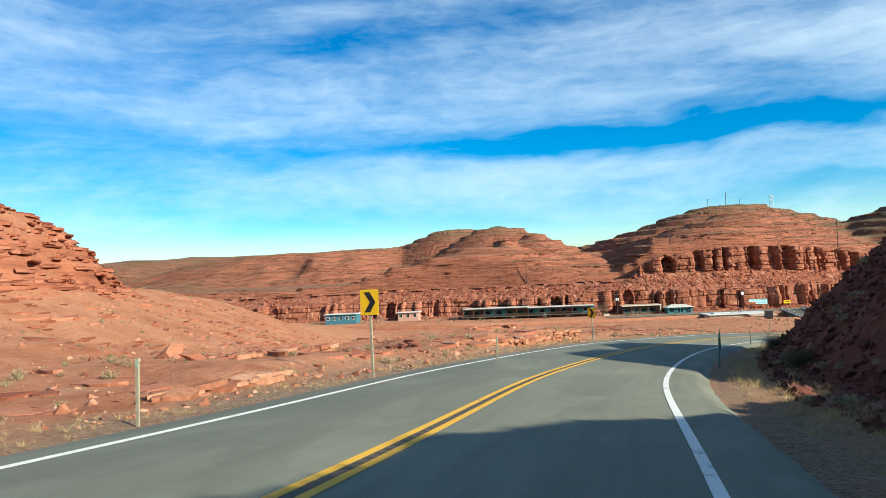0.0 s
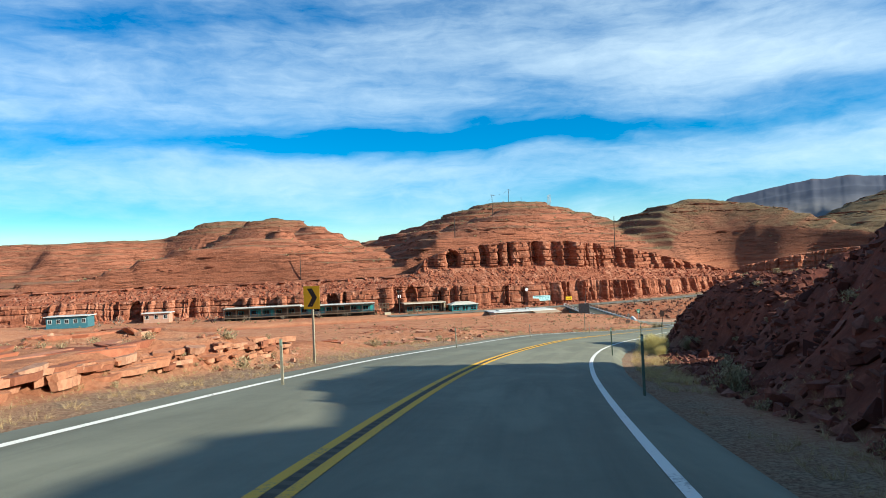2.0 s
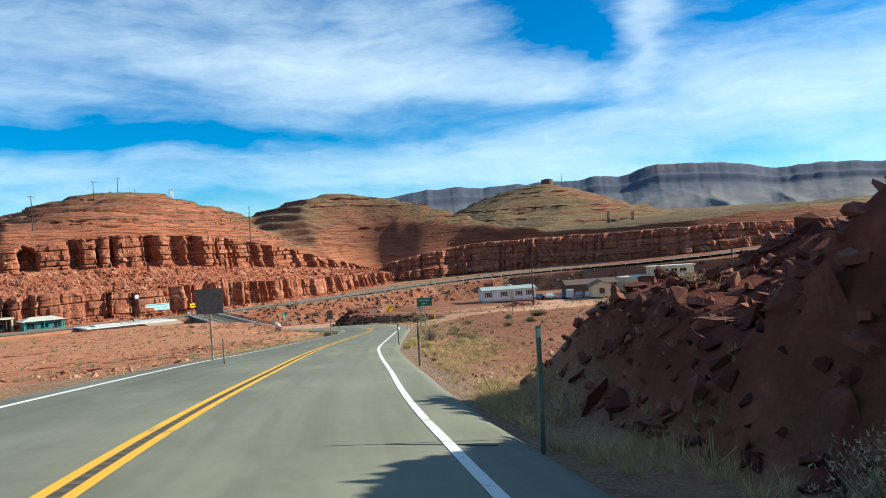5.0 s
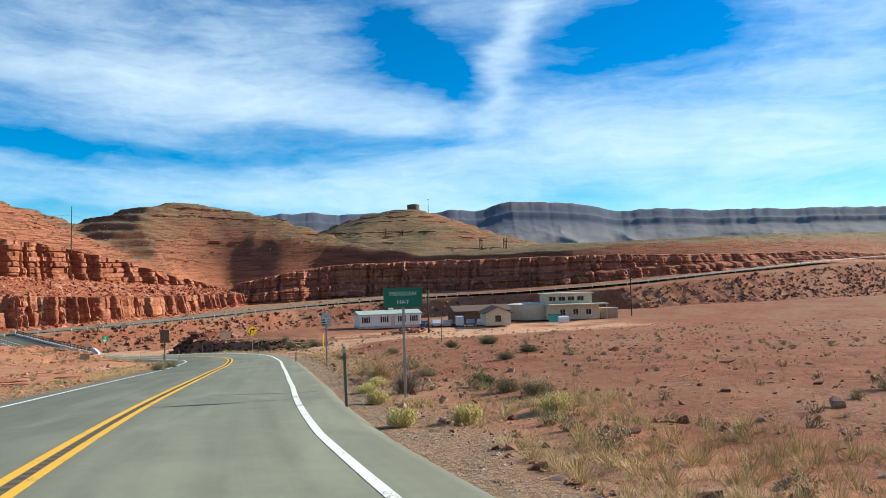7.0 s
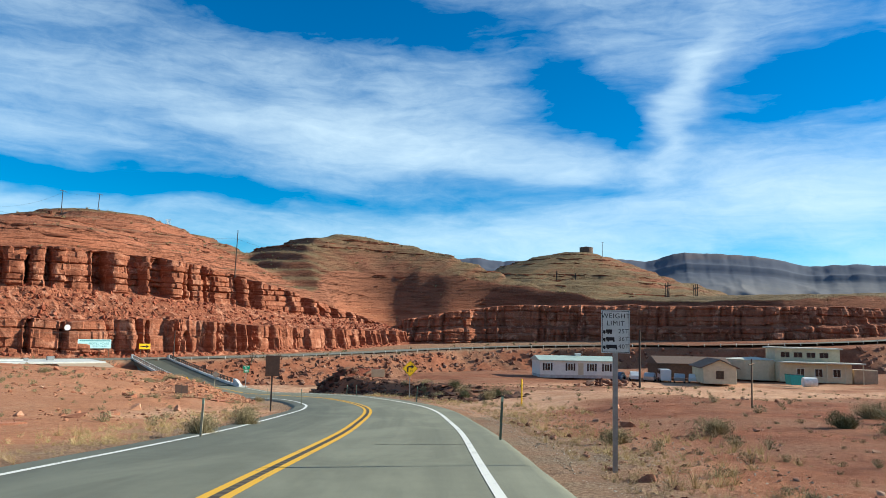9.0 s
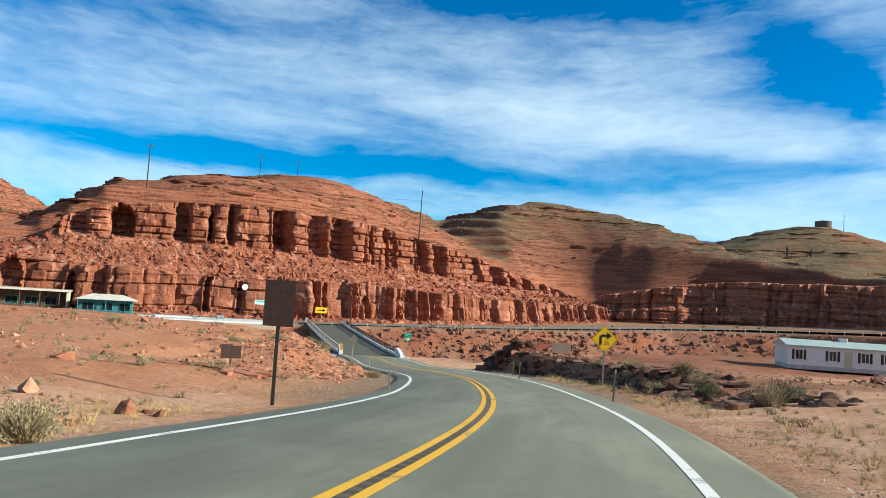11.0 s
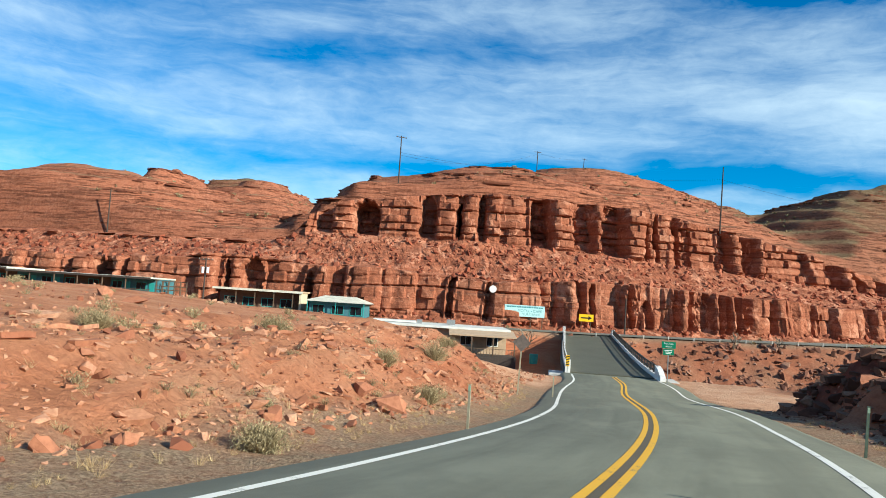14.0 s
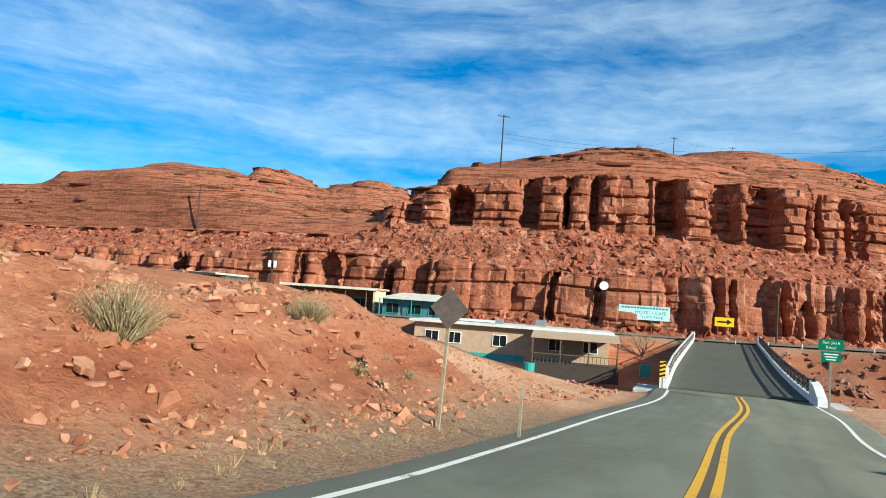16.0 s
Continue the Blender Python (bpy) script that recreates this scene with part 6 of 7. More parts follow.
# ---- stones ----
def heights(x, y):
    i = np.clip(np.searchsorted(YS, y) - 1, 0, len(YS) - 2)
    j = np.clip(np.searchsorted(XS, x) - 1, 0, len(XS) - 2)
    fy, fx = (y - YS[i]) / (YS[i + 1] - YS[i]), (x - XS[j]) / (XS[j + 1] - XS[j])
    return (GZ[i, j] * (1 - fx) + GZ[i, j + 1] * fx) * (1 - fy) + (GZ[i + 1, j] * (1 - fx) + GZ[i + 1, j + 1] * fx) * fy


def beside_road(n, rng, s_from, s_to, d_from, d_to, power=1.0):
    """Random places along the highway, at distances d from its centre line (negative: left)."""
    s = rng.uniform(s_from, s_to, n) + S0
    i = np.clip(np.searchsorted(ROAD_S, s), 0, len(ROAD_S) - 1)
    d = d_from + (d_to - d_from) * rng.uniform(0, 1, n) ** power
    p = ROAD[i, :2] + ROAD_N[i] * d[:, None] + tang[i] * rng.uniform(-0.5, 0.5, n)[:, None]
    return p[:, 0], p[:, 1]


def stone_shape(seed, flat):
    """An angular broken stone of unit size: corners and triangles."""
    rng = np.random.RandomState(seed)
    bm = bmesh.new()
    for v in rng.normal(0, 1, (13, 3)):
        v = v / np.linalg.norm(v) * rng.uniform(0.75, 1.0)
        v = np.clip(v, -0.72, 0.72)
        bm.verts.new((v[0], v[1] * rng.uniform(0.7, 1.0), v[2] * flat))
    bmesh.ops.convex_hull(bm, input=bm.verts)
    for v in [v for v in bm.verts if not v.link_faces]:
        bm.verts.remove(v)
    bmesh.ops.triangulate(bm, faces=bm.faces)
    bm.verts.index_update()
    verts = np.array([v.co for v in bm.verts])
    faces = np.array([[v.index for v in f.verts] for f in bm.faces])
    bm.free()
    return verts, faces


STONES = [stone_shape(k, (0.8, 0.45, 0.6, 0.3, 0.5, 0.35)[k]) for k in range(6)]


def strewn(name, shapes, x, y, z, size, rng, mat, label, category, tilt=0.35, stretch=(1, 1, 1), smooth=False):
    """Many small pieces of a kind in one mesh."""
    vs, fs, base = [], [], 0
    kind = rng.randint(0, len(shapes), len(x))
    turn = rng.uniform(0, 2 * math.pi, len(x))
    lean = rng.normal(0, tilt, (len(x), 2))
    for k in range(len(x)):
        v, f = shapes[kind[k]]
        c, s = math.cos(turn[k]), math.sin(turn[k])
        m = np.array([[c, -s, 0], [s, c, 0], [0, 0, 1]]) @ np.array([[1, 0, lean[k, 0]], [0, 1, lean[k, 1]], [-lean[k, 0], -lean[k, 1], 1]])
        vs.append((v * size[k] * np.array(stretch)) @ m.T + (x[k], y[k], z[k]))
        fs.append(f + base)
        base += len(v)
    return mesh_object(name, np.concatenate(vs), np.concatenate(fs), mat, label, category, "stuff", smooth=smooth)


def stone_material(name, dark, mid_rgb, light):
    m, t, bsdf = material(name)
    geo = t.n("ShaderNodeNewGeometry")
    each = geo.outputs["Random Per Island"]
    pos = geo.outputs["Position"]
    c = t.ramp(each, [(0.0, dark), (0.5, mid_rgb), (1.0, light)])
    grain = t.noise(pos, 7.0, 5, 0.7)
    c = t.mix(t.ramp(grain, [(0.35, (0.5, 0.5, 0.5)), (0.6, (0, 0, 0))]), c, dark)
    colour(t, bsdf, c)
    bsdf.inputs["Roughness"].default_value = 0.95
    bump(t, bsdf, grain, 0.5, 0.05)
    return m


STONE_RED = stone_material("red_stones", (0.18, 0.062, 0.035), (0.38, 0.16, 0.09), (0.50, 0.29, 0.185))
STONE_DARK = stone_material("dark_stone_blocks", (0.055, 0.018, 0.013), (0.155, 0.05, 0.033), (0.25, 0.10, 0.068))
STONE_LEDGE = stone_material("brown_ledge_blocks", (0.05, 0.022, 0.015), (0.13, 0.058, 0.037), (0.27, 0.15, 0.095))
STONE_FLAT = stone_material("brown_flat_stones", (0.12, 0.05, 0.03), (0.29, 0.125, 0.075), (0.44, 0.29, 0.20))
BANK_LEDGE = stone_material("red_caprock", (0.20, 0.062, 0.034), (0.40, 0.145, 0.078), (0.48, 0.21, 0.125))
STONE_BANK = stone_material("brown_riprap", (0.10, 0.045, 0.03), (0.24, 0.105, 0.068), (0.38, 0.22, 0.15))

rng = np.random.RandomState(5)
x, y = beside_road(12000, rng, -5, 250, -5.6, -42, 1.7)
ok = (vnoise(x / 7, y / 7, 31) > 0.42) & (y < near_edge(x))
x, y = x[ok], y[ok]
size = 0.035 + 0.22 * rng.uniform(0, 1, len(x)) ** 5 + 0.05 * rng.uniform(0, 1, len(x))
strewn("loose_stones", STONES, x, y, heights(x, y) + size * 0.1, size, rng, STONE_RED, "scattered broken red stones on the roadside dirt", "stones")
x, y = beside_road(9000, rng, 97, 228, 5.6, 75, 1.9)
lane_, _, _ = beside(x, y, DRIVE)
ok = (np.abs(lane_ + 1) > 6.5) & (vnoise(x / 6, y / 6, 32) > 0.30) & (y < near_edge(x) - 2)
x, y = x[ok], y[ok]
size = 0.025 + 0.14 * rng.uniform(0, 1, len(x)) ** 6 + 0.04 * rng.uniform(0, 1, len(x))
strewn("loose_stones", STONES, x, y, heights(x, y) + size * 0.1, size, rng, STONE_FLAT, "scattered pale and red stones on open dirt", "stones")
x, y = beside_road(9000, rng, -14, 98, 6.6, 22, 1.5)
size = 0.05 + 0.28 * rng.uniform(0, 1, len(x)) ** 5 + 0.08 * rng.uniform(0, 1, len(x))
strewn("shale_rubble", STONES, x, y, heights(x, y) + size * 0.05, size, rng, STONE_DARK, "dark broken rubble on the shaded cut bank", "rubble", 0.6)
n = 5600
x = rng.uniform(124, 400, n)
y = far_edge(x) - rng.uniform(0.3, 17, n) * np.where(x > 200, 1.4, 1.0)
size = 0.22 + 0.75 * rng.uniform(0, 1, n) ** 3
strewn("riprap", STONES, x, y, heights(x, y) + size * 0.15, size, rng, STONE_BANK, "broken boulders on the far river bank", "riprap", 0.6)
n = 1500
x = rng.uniform(90, 260, n)
y = far_edge(x) + rng.uniform(0, 14, n)
size = 0.08 + 0.3 * rng.uniform(0, 1, n) ** 3
fd, _, _ = beside(x, y, FAR)
ok = np.abs(fd) > 5.5
strewn("loose_stones", STONES, x[ok], y[ok], heights(x[ok], y[ok]), size[ok], rng, STONE_BANK, "small brown stones beside the far road", "stones")

# rubble on the slope between the two tiers, and at their foot
for ob in [o for o in bpy.data.objects if o.name == "cliff"]:
    co = np.empty(len(ob.data.vertices) * 3, np.float32)
    ob.data.vertices.foreach_get("co", co)
    co = co.reshape(len(CL1), 170, 3)
    cols = rng.randint(600, len(CL1) - 1, 6500)
    rows = rng.randint(74, 112, 6500)
    foot_cols = rng.randint(700, len(CL1) - 1, 1600)
    foot_rows = rng.randint(6, 18, 1600)
    p = np.concatenate([co[cols, rows], co[foot_cols, foot_rows]])
    size = 0.12 + 0.75 * rng.uniform(0, 1, len(p)) ** 4
    talus_mat = stone_material("red_talus", (0.14, 0.035, 0.02), (0.30, 0.085, 0.045), (0.42, 0.16, 0.095))
    strewn("talus", STONES, p[:, 0], p[:, 1], p[:, 2], size, rng, talus_mat, "red rubble on the slope between the cliff tiers", "rubble", 0.6)

# single boulders near the road
BOULDERS = [(98.4, 178.4, 0.55), (97.6, 179.2, 0.6), (96.2, 181.5, 0.5), (93.5, 178.0, 0.4), (99.5, 183.0, 0.45), (88.0, 190.0, 0.8), (86.4, 191.0, 0.6), (91.0, 172.0, 0.45), (78.0, 150.0, 0.5), (74.0, 146.0, 0.7),
            (80.5, 157.0, 0.5), (82.0, 162.0, 0.4), (60.0, 135.0, 0.7), (40.0, 118.0, 0.6), (22.0, 92.0, 0.6), (5.0, 60.0, 0.7), (3.5, 62.5, 0.5), (-9.0, 26.0, 0.7), (-10.5, 28.0, 0.9), (-7.5, 30.5, 0.6),
            (118.5, 196.0, 0.9), (121.0, 193.0, 0.8), (117.0, 187.5, 0.7), (116.5, 181.5, 0.6), (115.0, 173.0, 0.6), (85.0, 128.0, 0.4), (92.0, 133.0, 0.35), (72.0, 101.0, 0.4), (80.0, 108.0, 0.35), (102.0, 120.0, 0.5)]
for k, (bx, by, r) in enumerate(BOULDERS):
    v, f = STONES[k % 6]
    ob = mesh_object("boulder", v * r, f, STONE_RED, "angular red sandstone boulder lying on the dirt", "boulder", smooth=False)
    ob.location = (bx, by, height_at(bx, by) + 0.12 * r)
    ob.rotation_euler = (0.3 * math.sin(k * 3.1), 0.3 * math.cos(k * 1.7), k * 1.3)
    tagged(ob, group="boulders beside the road")


def ledge_shape(seed):
    """A slab with a broken edge, long and thin, as bedded rock crops out."""
    rg = np.random.RandomState(seed)
    bm = bmesh.new()
    n_ = 11
    ring = [(math.cos(a) * (1 + rg.uniform(-0.3, 0.25)), math.sin(a) * 0.5 * (1 + rg.uniform(-0.3, 0.3))) for a in np.linspace(0, 2 * math.pi, n_, endpoint=False)]
    lo = [bm.verts.new((a * rg.uniform(0.82, 0.98), b * rg.uniform(0.82, 0.98), -0.25)) for a, b in ring]
    hi = [bm.verts.new((a, b, 0.16 + rg.uniform(-0.02, 0.04))) for a, b in ring]
    bm.faces.new(hi)
    bm.faces.new(lo[::-1])
    for i in range(n_):
        bm.faces.new((lo[i], lo[(i + 1) % n_], hi[(i + 1) % n_], hi[i]))
    bmesh.ops.triangulate(bm, faces=bm.faces)
    bm.verts.index_update()
    v = np.array([q.co for q in bm.verts])
    f = np.array([[q.index for q in g.verts] for g in bm.faces])
    bm.free()
    return v, f


LEDGES = [ledge_shape(40 + k) for k in range(5)]
LEDGE_DARK = stone_material("weathered_ledge_rock", (0.11, 0.036, 0.022), (0.25, 0.088, 0.05), (0.36, 0.15, 0.09))


def contour_ledges(x, y, long_, deep, thick, rg, label, mat=LEDGE_DARK):
    """Slabs of hard rock that crop out along the slope, each lying along the contour."""
    gx = heights(x + 1.5, y) - heights(x - 1.5, y)
    gy = heights(x, y + 1.5) - heights(x, y - 1.5)
    ang = np.arctan2(gy, gx) + math.pi / 2 + rg.normal(0, 0.12, len(x))
    z = heights(x, y)
    vs, fs, base = [], [], 0
    pick = rg.randint(0, 5, len(x))
    for k in range(5):
        m_ = pick == k
        v, f = LEDGES[k]
        c, s_ = np.cos(ang[m_])[:, None], np.sin(ang[m_])[:, None]
        px, py, pz = v[None, :, 0] * long_[m_, None], v[None, :, 1] * 2 * deep[m_, None], v[None, :, 2] * 2.4 * thick[m_, None]
        q = np.stack([x[m_, None] + px * c - py * s_, y[m_, None] + px * s_ + py * c, z[m_, None] + pz], -1).reshape(-1, 3)
        n_ = int(m_.sum())
        vs.append(q)
        fs.append((f[None] + base + len(v) * np.arange(n_)[:, None, None]).reshape(-1, 3))
        base += len(q)
    return mesh_object("rock_ledges", np.concatenate(vs), np.concatenate(fs), mat, label, "rock ledge", "stuff", smooth=False)


rl = np.random.RandomState(88)
x, y = rl.uniform(-140, 430, 60000), rl.uniform(290, 480, 60000)
z = heights(x, y)
steep_ = np.hypot(heights(x + 1.5, y) - heights(x - 1.5, y), heights(x, y + 1.5) - heights(x, y - 1.5)) / 3.0
b1_, _, _ = beside(x, y, CL1[::6])
b2_, _, _ = beside(x, y, CL2[::3])
z = z + 0.7 * fbm(x / 9, y / 9, 3, 72)
q = (z + 1.2 * fbm(x / 60, y / 60, 3, 7)) / 3.8
q2 = (z + 1.2 * fbm((x + 40) / 60, y / 60, 3, 7)) / 1.9
f1, f2 = q - np.floor(q), q2 - np.floor(q2)
strong = lattice(np.floor(q).astype(np.int64), np.floor(x / 90).astype(np.int64), 71)
ok = (vnoise(x / 11, y / 11, 73) > 0.46) & (np.maximum(-b1_, -b2_) > 22) & (np.minimum(np.abs(b1_), np.abs(b2_)) > 22) & (steep_ > 0.10) & (((f1 > 0.74) & (f1 < 0.95) & (strong > 0.40)) | ((f2 > 0.82) & (f2 < 0.93) & (strong > 0.75)))
x, y = x[ok], y[ok]
n = len(x)
contour_ledges(x, y, 0.6 + 2.6 * rl.uniform(0, 1, n) ** 2, rl.uniform(0.35, 0.8, n), rl.uniform(0.12, 0.42, n), rl, "thin dark ledges of hard rock along the hillsides")
x, y = rl.uniform(-62, -26, 2600), rl.uniform(36, 92, 2600)
kn = np.hypot((x + 69.5) / 41, (y - 58) / 42)
ok = (kn < 1.03) & (kn > 0.55)
x, y = x[ok], y[ok]
n = len(x)
contour_ledges(x, y, rl.uniform(0.5, 2.2, n), rl.uniform(0.25, 0.5, n), rl.uniform(0.08, 0.24, n), rl, "stacked red ledges of the knoll's caprock", BANK_LEDGE)
x, y = beside_road(7000, rl, -10, 190, -8.0, -70, 1.3)
ok = (vnoise(x / 13, y / 4, 39) > 0.60) & (y < near_edge(x) - 1) & (np.hypot((x + 69.5) / 41, (y - 58) / 42) > 1.04)
x, y = x[ok], y[ok]
n = len(x)
contour_ledges(x, y, rl.uniform(0.25, 1.1, n), rl.uniform(0.15, 0.4, n), rl.uniform(0.05, 0.22, n), rl, "low broken ledges of red rock in the dirt flats", BANK_LEDGE)
x, y = beside_road(1000, rng, -6, 180, -7.5, -34, 1.4)
ok = (vnoise(x / 11, y / 5, 33) > 0.60) & (y < near_edge(x) - 0.5)
size = 0.15 + 0.75 * rng.uniform(0, 1, len(x)) ** 3
strewn("rock_ledges", LEDGES, x[ok], y[ok], heights(x[ok], y[ok]) + 0.02, size[ok], rng, STONE_RED, "thin bedded slabs of red rock cropping out of the bank", "rock ledge", 0.10)
x, y = beside_road(900, rng, 181, 229, 7.2, 11.5, 1.6)
size = 0.15 + 0.55 * rng.uniform(0, 1, len(x)) ** 3
strewn("rock_ledges", LEDGES + STONES, x, y, heights(x, y), size, rng, STONE_LEDGE, "broken brown ledge above the road's right bank", "rock ledge", 0.15)
x, y = rng.normal(121.6, 3.0, 420), rng.normal(191.3, 2.5, 420)
ok = np.hypot((x - 121.6) / 5.0, (y - 191.2) / 4.2) < 1.15
x, y = x[ok], y[ok]
size = 0.15 + 0.6 * rng.uniform(0, 1, len(x)) ** 2
strewn("rock_ledges", LEDGES + STONES, x, y, heights(x, y), size, rng, STONE_LEDGE, "broken dark rock knob beside the pull-out", "rock ledge", 0.15)
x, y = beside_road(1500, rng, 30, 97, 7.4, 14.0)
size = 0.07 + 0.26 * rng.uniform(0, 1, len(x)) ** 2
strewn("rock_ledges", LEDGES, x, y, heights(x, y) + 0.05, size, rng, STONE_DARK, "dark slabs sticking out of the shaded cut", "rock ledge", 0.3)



def rock_ledge(s_from, s_to, d, tall, count, seed, label, wide=0.55):
    """A low wall of stacked, broken slabs that crops out beside the road."""
    rg = np.random.RandomState(seed)
    i = int(np.argmin(np.abs(ROAD_S - S0 - (s_from + s_to) / 2)))
    cx_, cy_ = ROAD[i, :2] + ROAD_N[i] * d
    base = thing("rock_outcrop", cx_, cy_, height_at(cx_, cy_), 0, label, "rock ledge")
    kinds = []
    for k in range(5):
        v, f = LEDGES[k]
        me = bpy.data.meshes.new("slab")
        me.from_pydata([tuple(q) for q in v], [], [tuple(int(a) for a in q) for q in f])
        me.materials.append(LEDGE_ROCK)
        kinds.append(me)
    for k in range(count):
        s_ = rg.uniform(s_from, s_to)
        i = int(np.argmin(np.abs(ROAD_S - S0 - s_)))
        along_ = (s_ - s_from) / (s_to - s_from)
        d_ = d - rg.uniform(0, wide)
        x_, y_ = ROAD[i, :2] + ROAD_N[i] * d_ + tang[i] * rg.uniform(-0.5, 0.5)
        foot_ = height_at(*(ROAD[i, :2] + ROAD_N[i] * (d + 0.5)))
        z_ = foot_ + 0.05 + tall * (0.35 + 0.65 * along_) * rg.uniform(0, 1)
        if wide > 1:
            z_ = height_at(x_, y_) + rg.uniform(-0.05, 0.12)
        ob = new("slab", kinds[rg.randint(5)])
        ob.parent = base
        heading = math.atan2(tang[i, 1], tang[i, 0]) + rg.normal(0, 0.35)
        sz = rg.uniform(0.25, 0.62) if wide < 1 else 0.12 + 0.4 * rg.uniform(0, 1) ** 2.5
        ob.matrix_basis = Matrix.Translation((x_ - cx_, y_ - cy_, z_ - base.location.z)) @ Matrix.Rotation(heading, 4, "Z") @ Matrix.Rotation(rg.normal(0, 0.12 if wide < 1 else 0.4), 4, "X") @ Matrix.Diagonal((sz, sz * 0.8, sz * rg.uniform(0.5, 0.9), 1))
        tagged(ob)


LEDGE_ROCK, lt, lb = material("pale_orange_ledge_rock")
l_each = lt.n("ShaderNodeObjectInfo").outputs["Random"]
l_pos = lt.n("ShaderNodeNewGeometry").outputs["Position"]
l_grain = lt.noise(l_pos, 6.0, 6, 0.7)
l_col = lt.ramp(l_each, [(0.0, (0.27, 0.10, 0.055)), (0.5, (0.42, 0.185, 0.10)), (1.0, (0.50, 0.28, 0.175))])
colour(lt, lb, lt.mix(lt.ramp(l_grain, [(0.35, (0.55, 0.55, 0.55)), (0.6, (0, 0, 0))]), l_col, (0.17, 0.06, 0.035)))
bump(lt, lb, l_grain, 0.6, 0.06)
rock_ledge(41, 59.4, -7.35, 0.85, 160, 301, "broken wall of pale orange slabs beside the highway")
rock_ledge(14.5, 19.5, -6.6, 0.3, 34, 302, "low line of cracked slabs at the road's edge")
rock_ledge(206, 229, -7.4, 0.9, 70, 304, "broken red and orange slabs in the cut bank before the bridge", 4.5)
rock_ledge(206, 226, -8.6, 0.7, 45, 305, "broken slabs along the crest of the bank", 6.0)
rock_ledge(196, 208, -9.0, 0.4, 25, 306, "scattered flat slabs at the bank's edge", 6.0)
rock_ledge(22, 34, -10.5, 0.3, 40, 303, "low line of weathered slabs on the red dirt")
px_, py_ = 149.0 + rng.normal(0, 3.2, 60), 172.0 + rng.normal(0, 1.4, 60)
strewn("slab_heap", LEDGES + STONES, px_, py_, heights(px_, py_) + rng.uniform(0, 0.7, 60), 0.3 + 0.5 * rng.uniform(0, 1, 60) ** 2, rng, STONE_BANK, "low heap of dark red slabs and spoil in the dirt yard", "rubble", 0.3)
# the broken red bank before the bridge
x, y = beside_road(5200, rng, 190, 243, -6.0, -13.5, 1.2)
ok = y < near_edge(x) - 0.5
x, y = x[ok], y[ok]
size = 0.025 + 0.20 * rng.uniform(0, 1, len(x)) ** 12 + 0.07 * rng.uniform(0, 1, len(x)) ** 2
BANK_RED = stone_material("fresh_red_slabs", (0.19, 0.07, 0.038), (0.40, 0.175, 0.095), (0.49, 0.265, 0.16))
strewn("rock_ledges", LEDGES + STONES, x, y, heights(x, y) + 0.03 * size, size, rng, BANK_RED, "broken red slabs and blocks on the bank before the bridge", "rock ledge", 0.4)


# ---- plants ----
def tuft_shape(seed, n_, height_, spread_, width_, droop=0.3, curl=0.25, folded=True):
    """Blades or twigs from one root: thin triangles, folded once or straight."""
    rg = np.random.RandomState(seed)
    v, f = [], []
    for k in range(n_):
        a = rg.uniform(0, 2 * math.pi)
        out_ = spread_ * rg.uniform(0.05, 1.0) ** 0.7
        h_ = height_ * rg.uniform(0.5, 1.0) * (1 - droop * (out_ / spread_) ** 2)
        root = np.array([math.cos(a) * out_ * 0.25, math.sin(a) * out_ * 0.25, -0.03])
        tip = np.array([math.cos(a) * out_ + rg.normal(0, curl * spread_), math.sin(a) * out_ + rg.normal(0, curl * spread_), h_])
        mid_ = (root + tip) / 2 + np.array([0, 0, 0.12 * h_])
        side = np.array([-math.sin(a + rg.normal(0, 0.8)), math.cos(a + rg.normal(0, 0.8)), 0]) * width_
        b = len(v)
        if not folded:
            v += [root - side, root + side, tip]
            f += [(b, b + 1, b + 2)]
            continue
        v += [root - side, root + side, mid_ - side * 0.8, mid_ + side * 0.8, tip]
        f += [(b, b + 1, b + 3), (b, b + 3, b + 2), (b + 2, b + 3, b + 4)]
    return np.array(v), np.array(f)


def leafy_shape(seed, n_, r, h_, leaf):
    """A rounded shrub: fine twigs that end in many small leaves, denser outside."""
    rg = np.random.RandomState(seed)
    v, f = tuft_shape(seed + 1, n_ // 4, h_ * 0.9, r * 0.85, 0.008)
    v, f = list(v), list(f)
    lobes = rg.uniform(-0.55, 0.55, (7, 2)) * r
    for k in range(n_):
        lx, ly = lobes[rg.randint(7)]
        d_ = rg.normal(0, 1, 3)
        d_ /= np.linalg.norm(d_)
        q = np.array([lx, ly, h_ * 0.45]) + d_ * np.array([r * 0.5, r * 0.5, h_ * 0.5]) * rg.uniform(0.5, 1.0)
        if q[2] < 0.02:
            q[2] = 0.02 + rg.uniform(0, 0.1)
        u = rg.normal(0, 1, 3)
        u[2] += 1.3
        u = u / np.linalg.norm(u) * leaf
        w_ = np.cross(u, rg.normal(0, 1, 3))
        w_ = w_ / np.linalg.norm(w_) * leaf * 0.16
        b = len(v)
        v += [q - w_, q + w_, q + u]
        f += [(b, b + 1, b + 2)]
    return np.array(v), np.array(f)


def plant_material(name, dark, light, tips):
    m, t, bsdf = material(name)
    each = t.n("ShaderNodeNewGeometry").outputs["Random Per Island"]
    colour(t, bsdf, t.ramp(each, [(0.0, dark), (0.6, light), (1.0, tips)]))
    bsdf.inputs["Roughness"].default_value = 0.85
    return m


STRAW = plant_material("dry_straw", (0.28, 0.18, 0.085), (0.42, 0.29, 0.15), (0.50, 0.38, 0.21))
GOLDEN = plant_material("golden_dry_grass", (0.34, 0.23, 0.09), (0.52, 0.38, 0.17), (0.62, 0.49, 0.26))
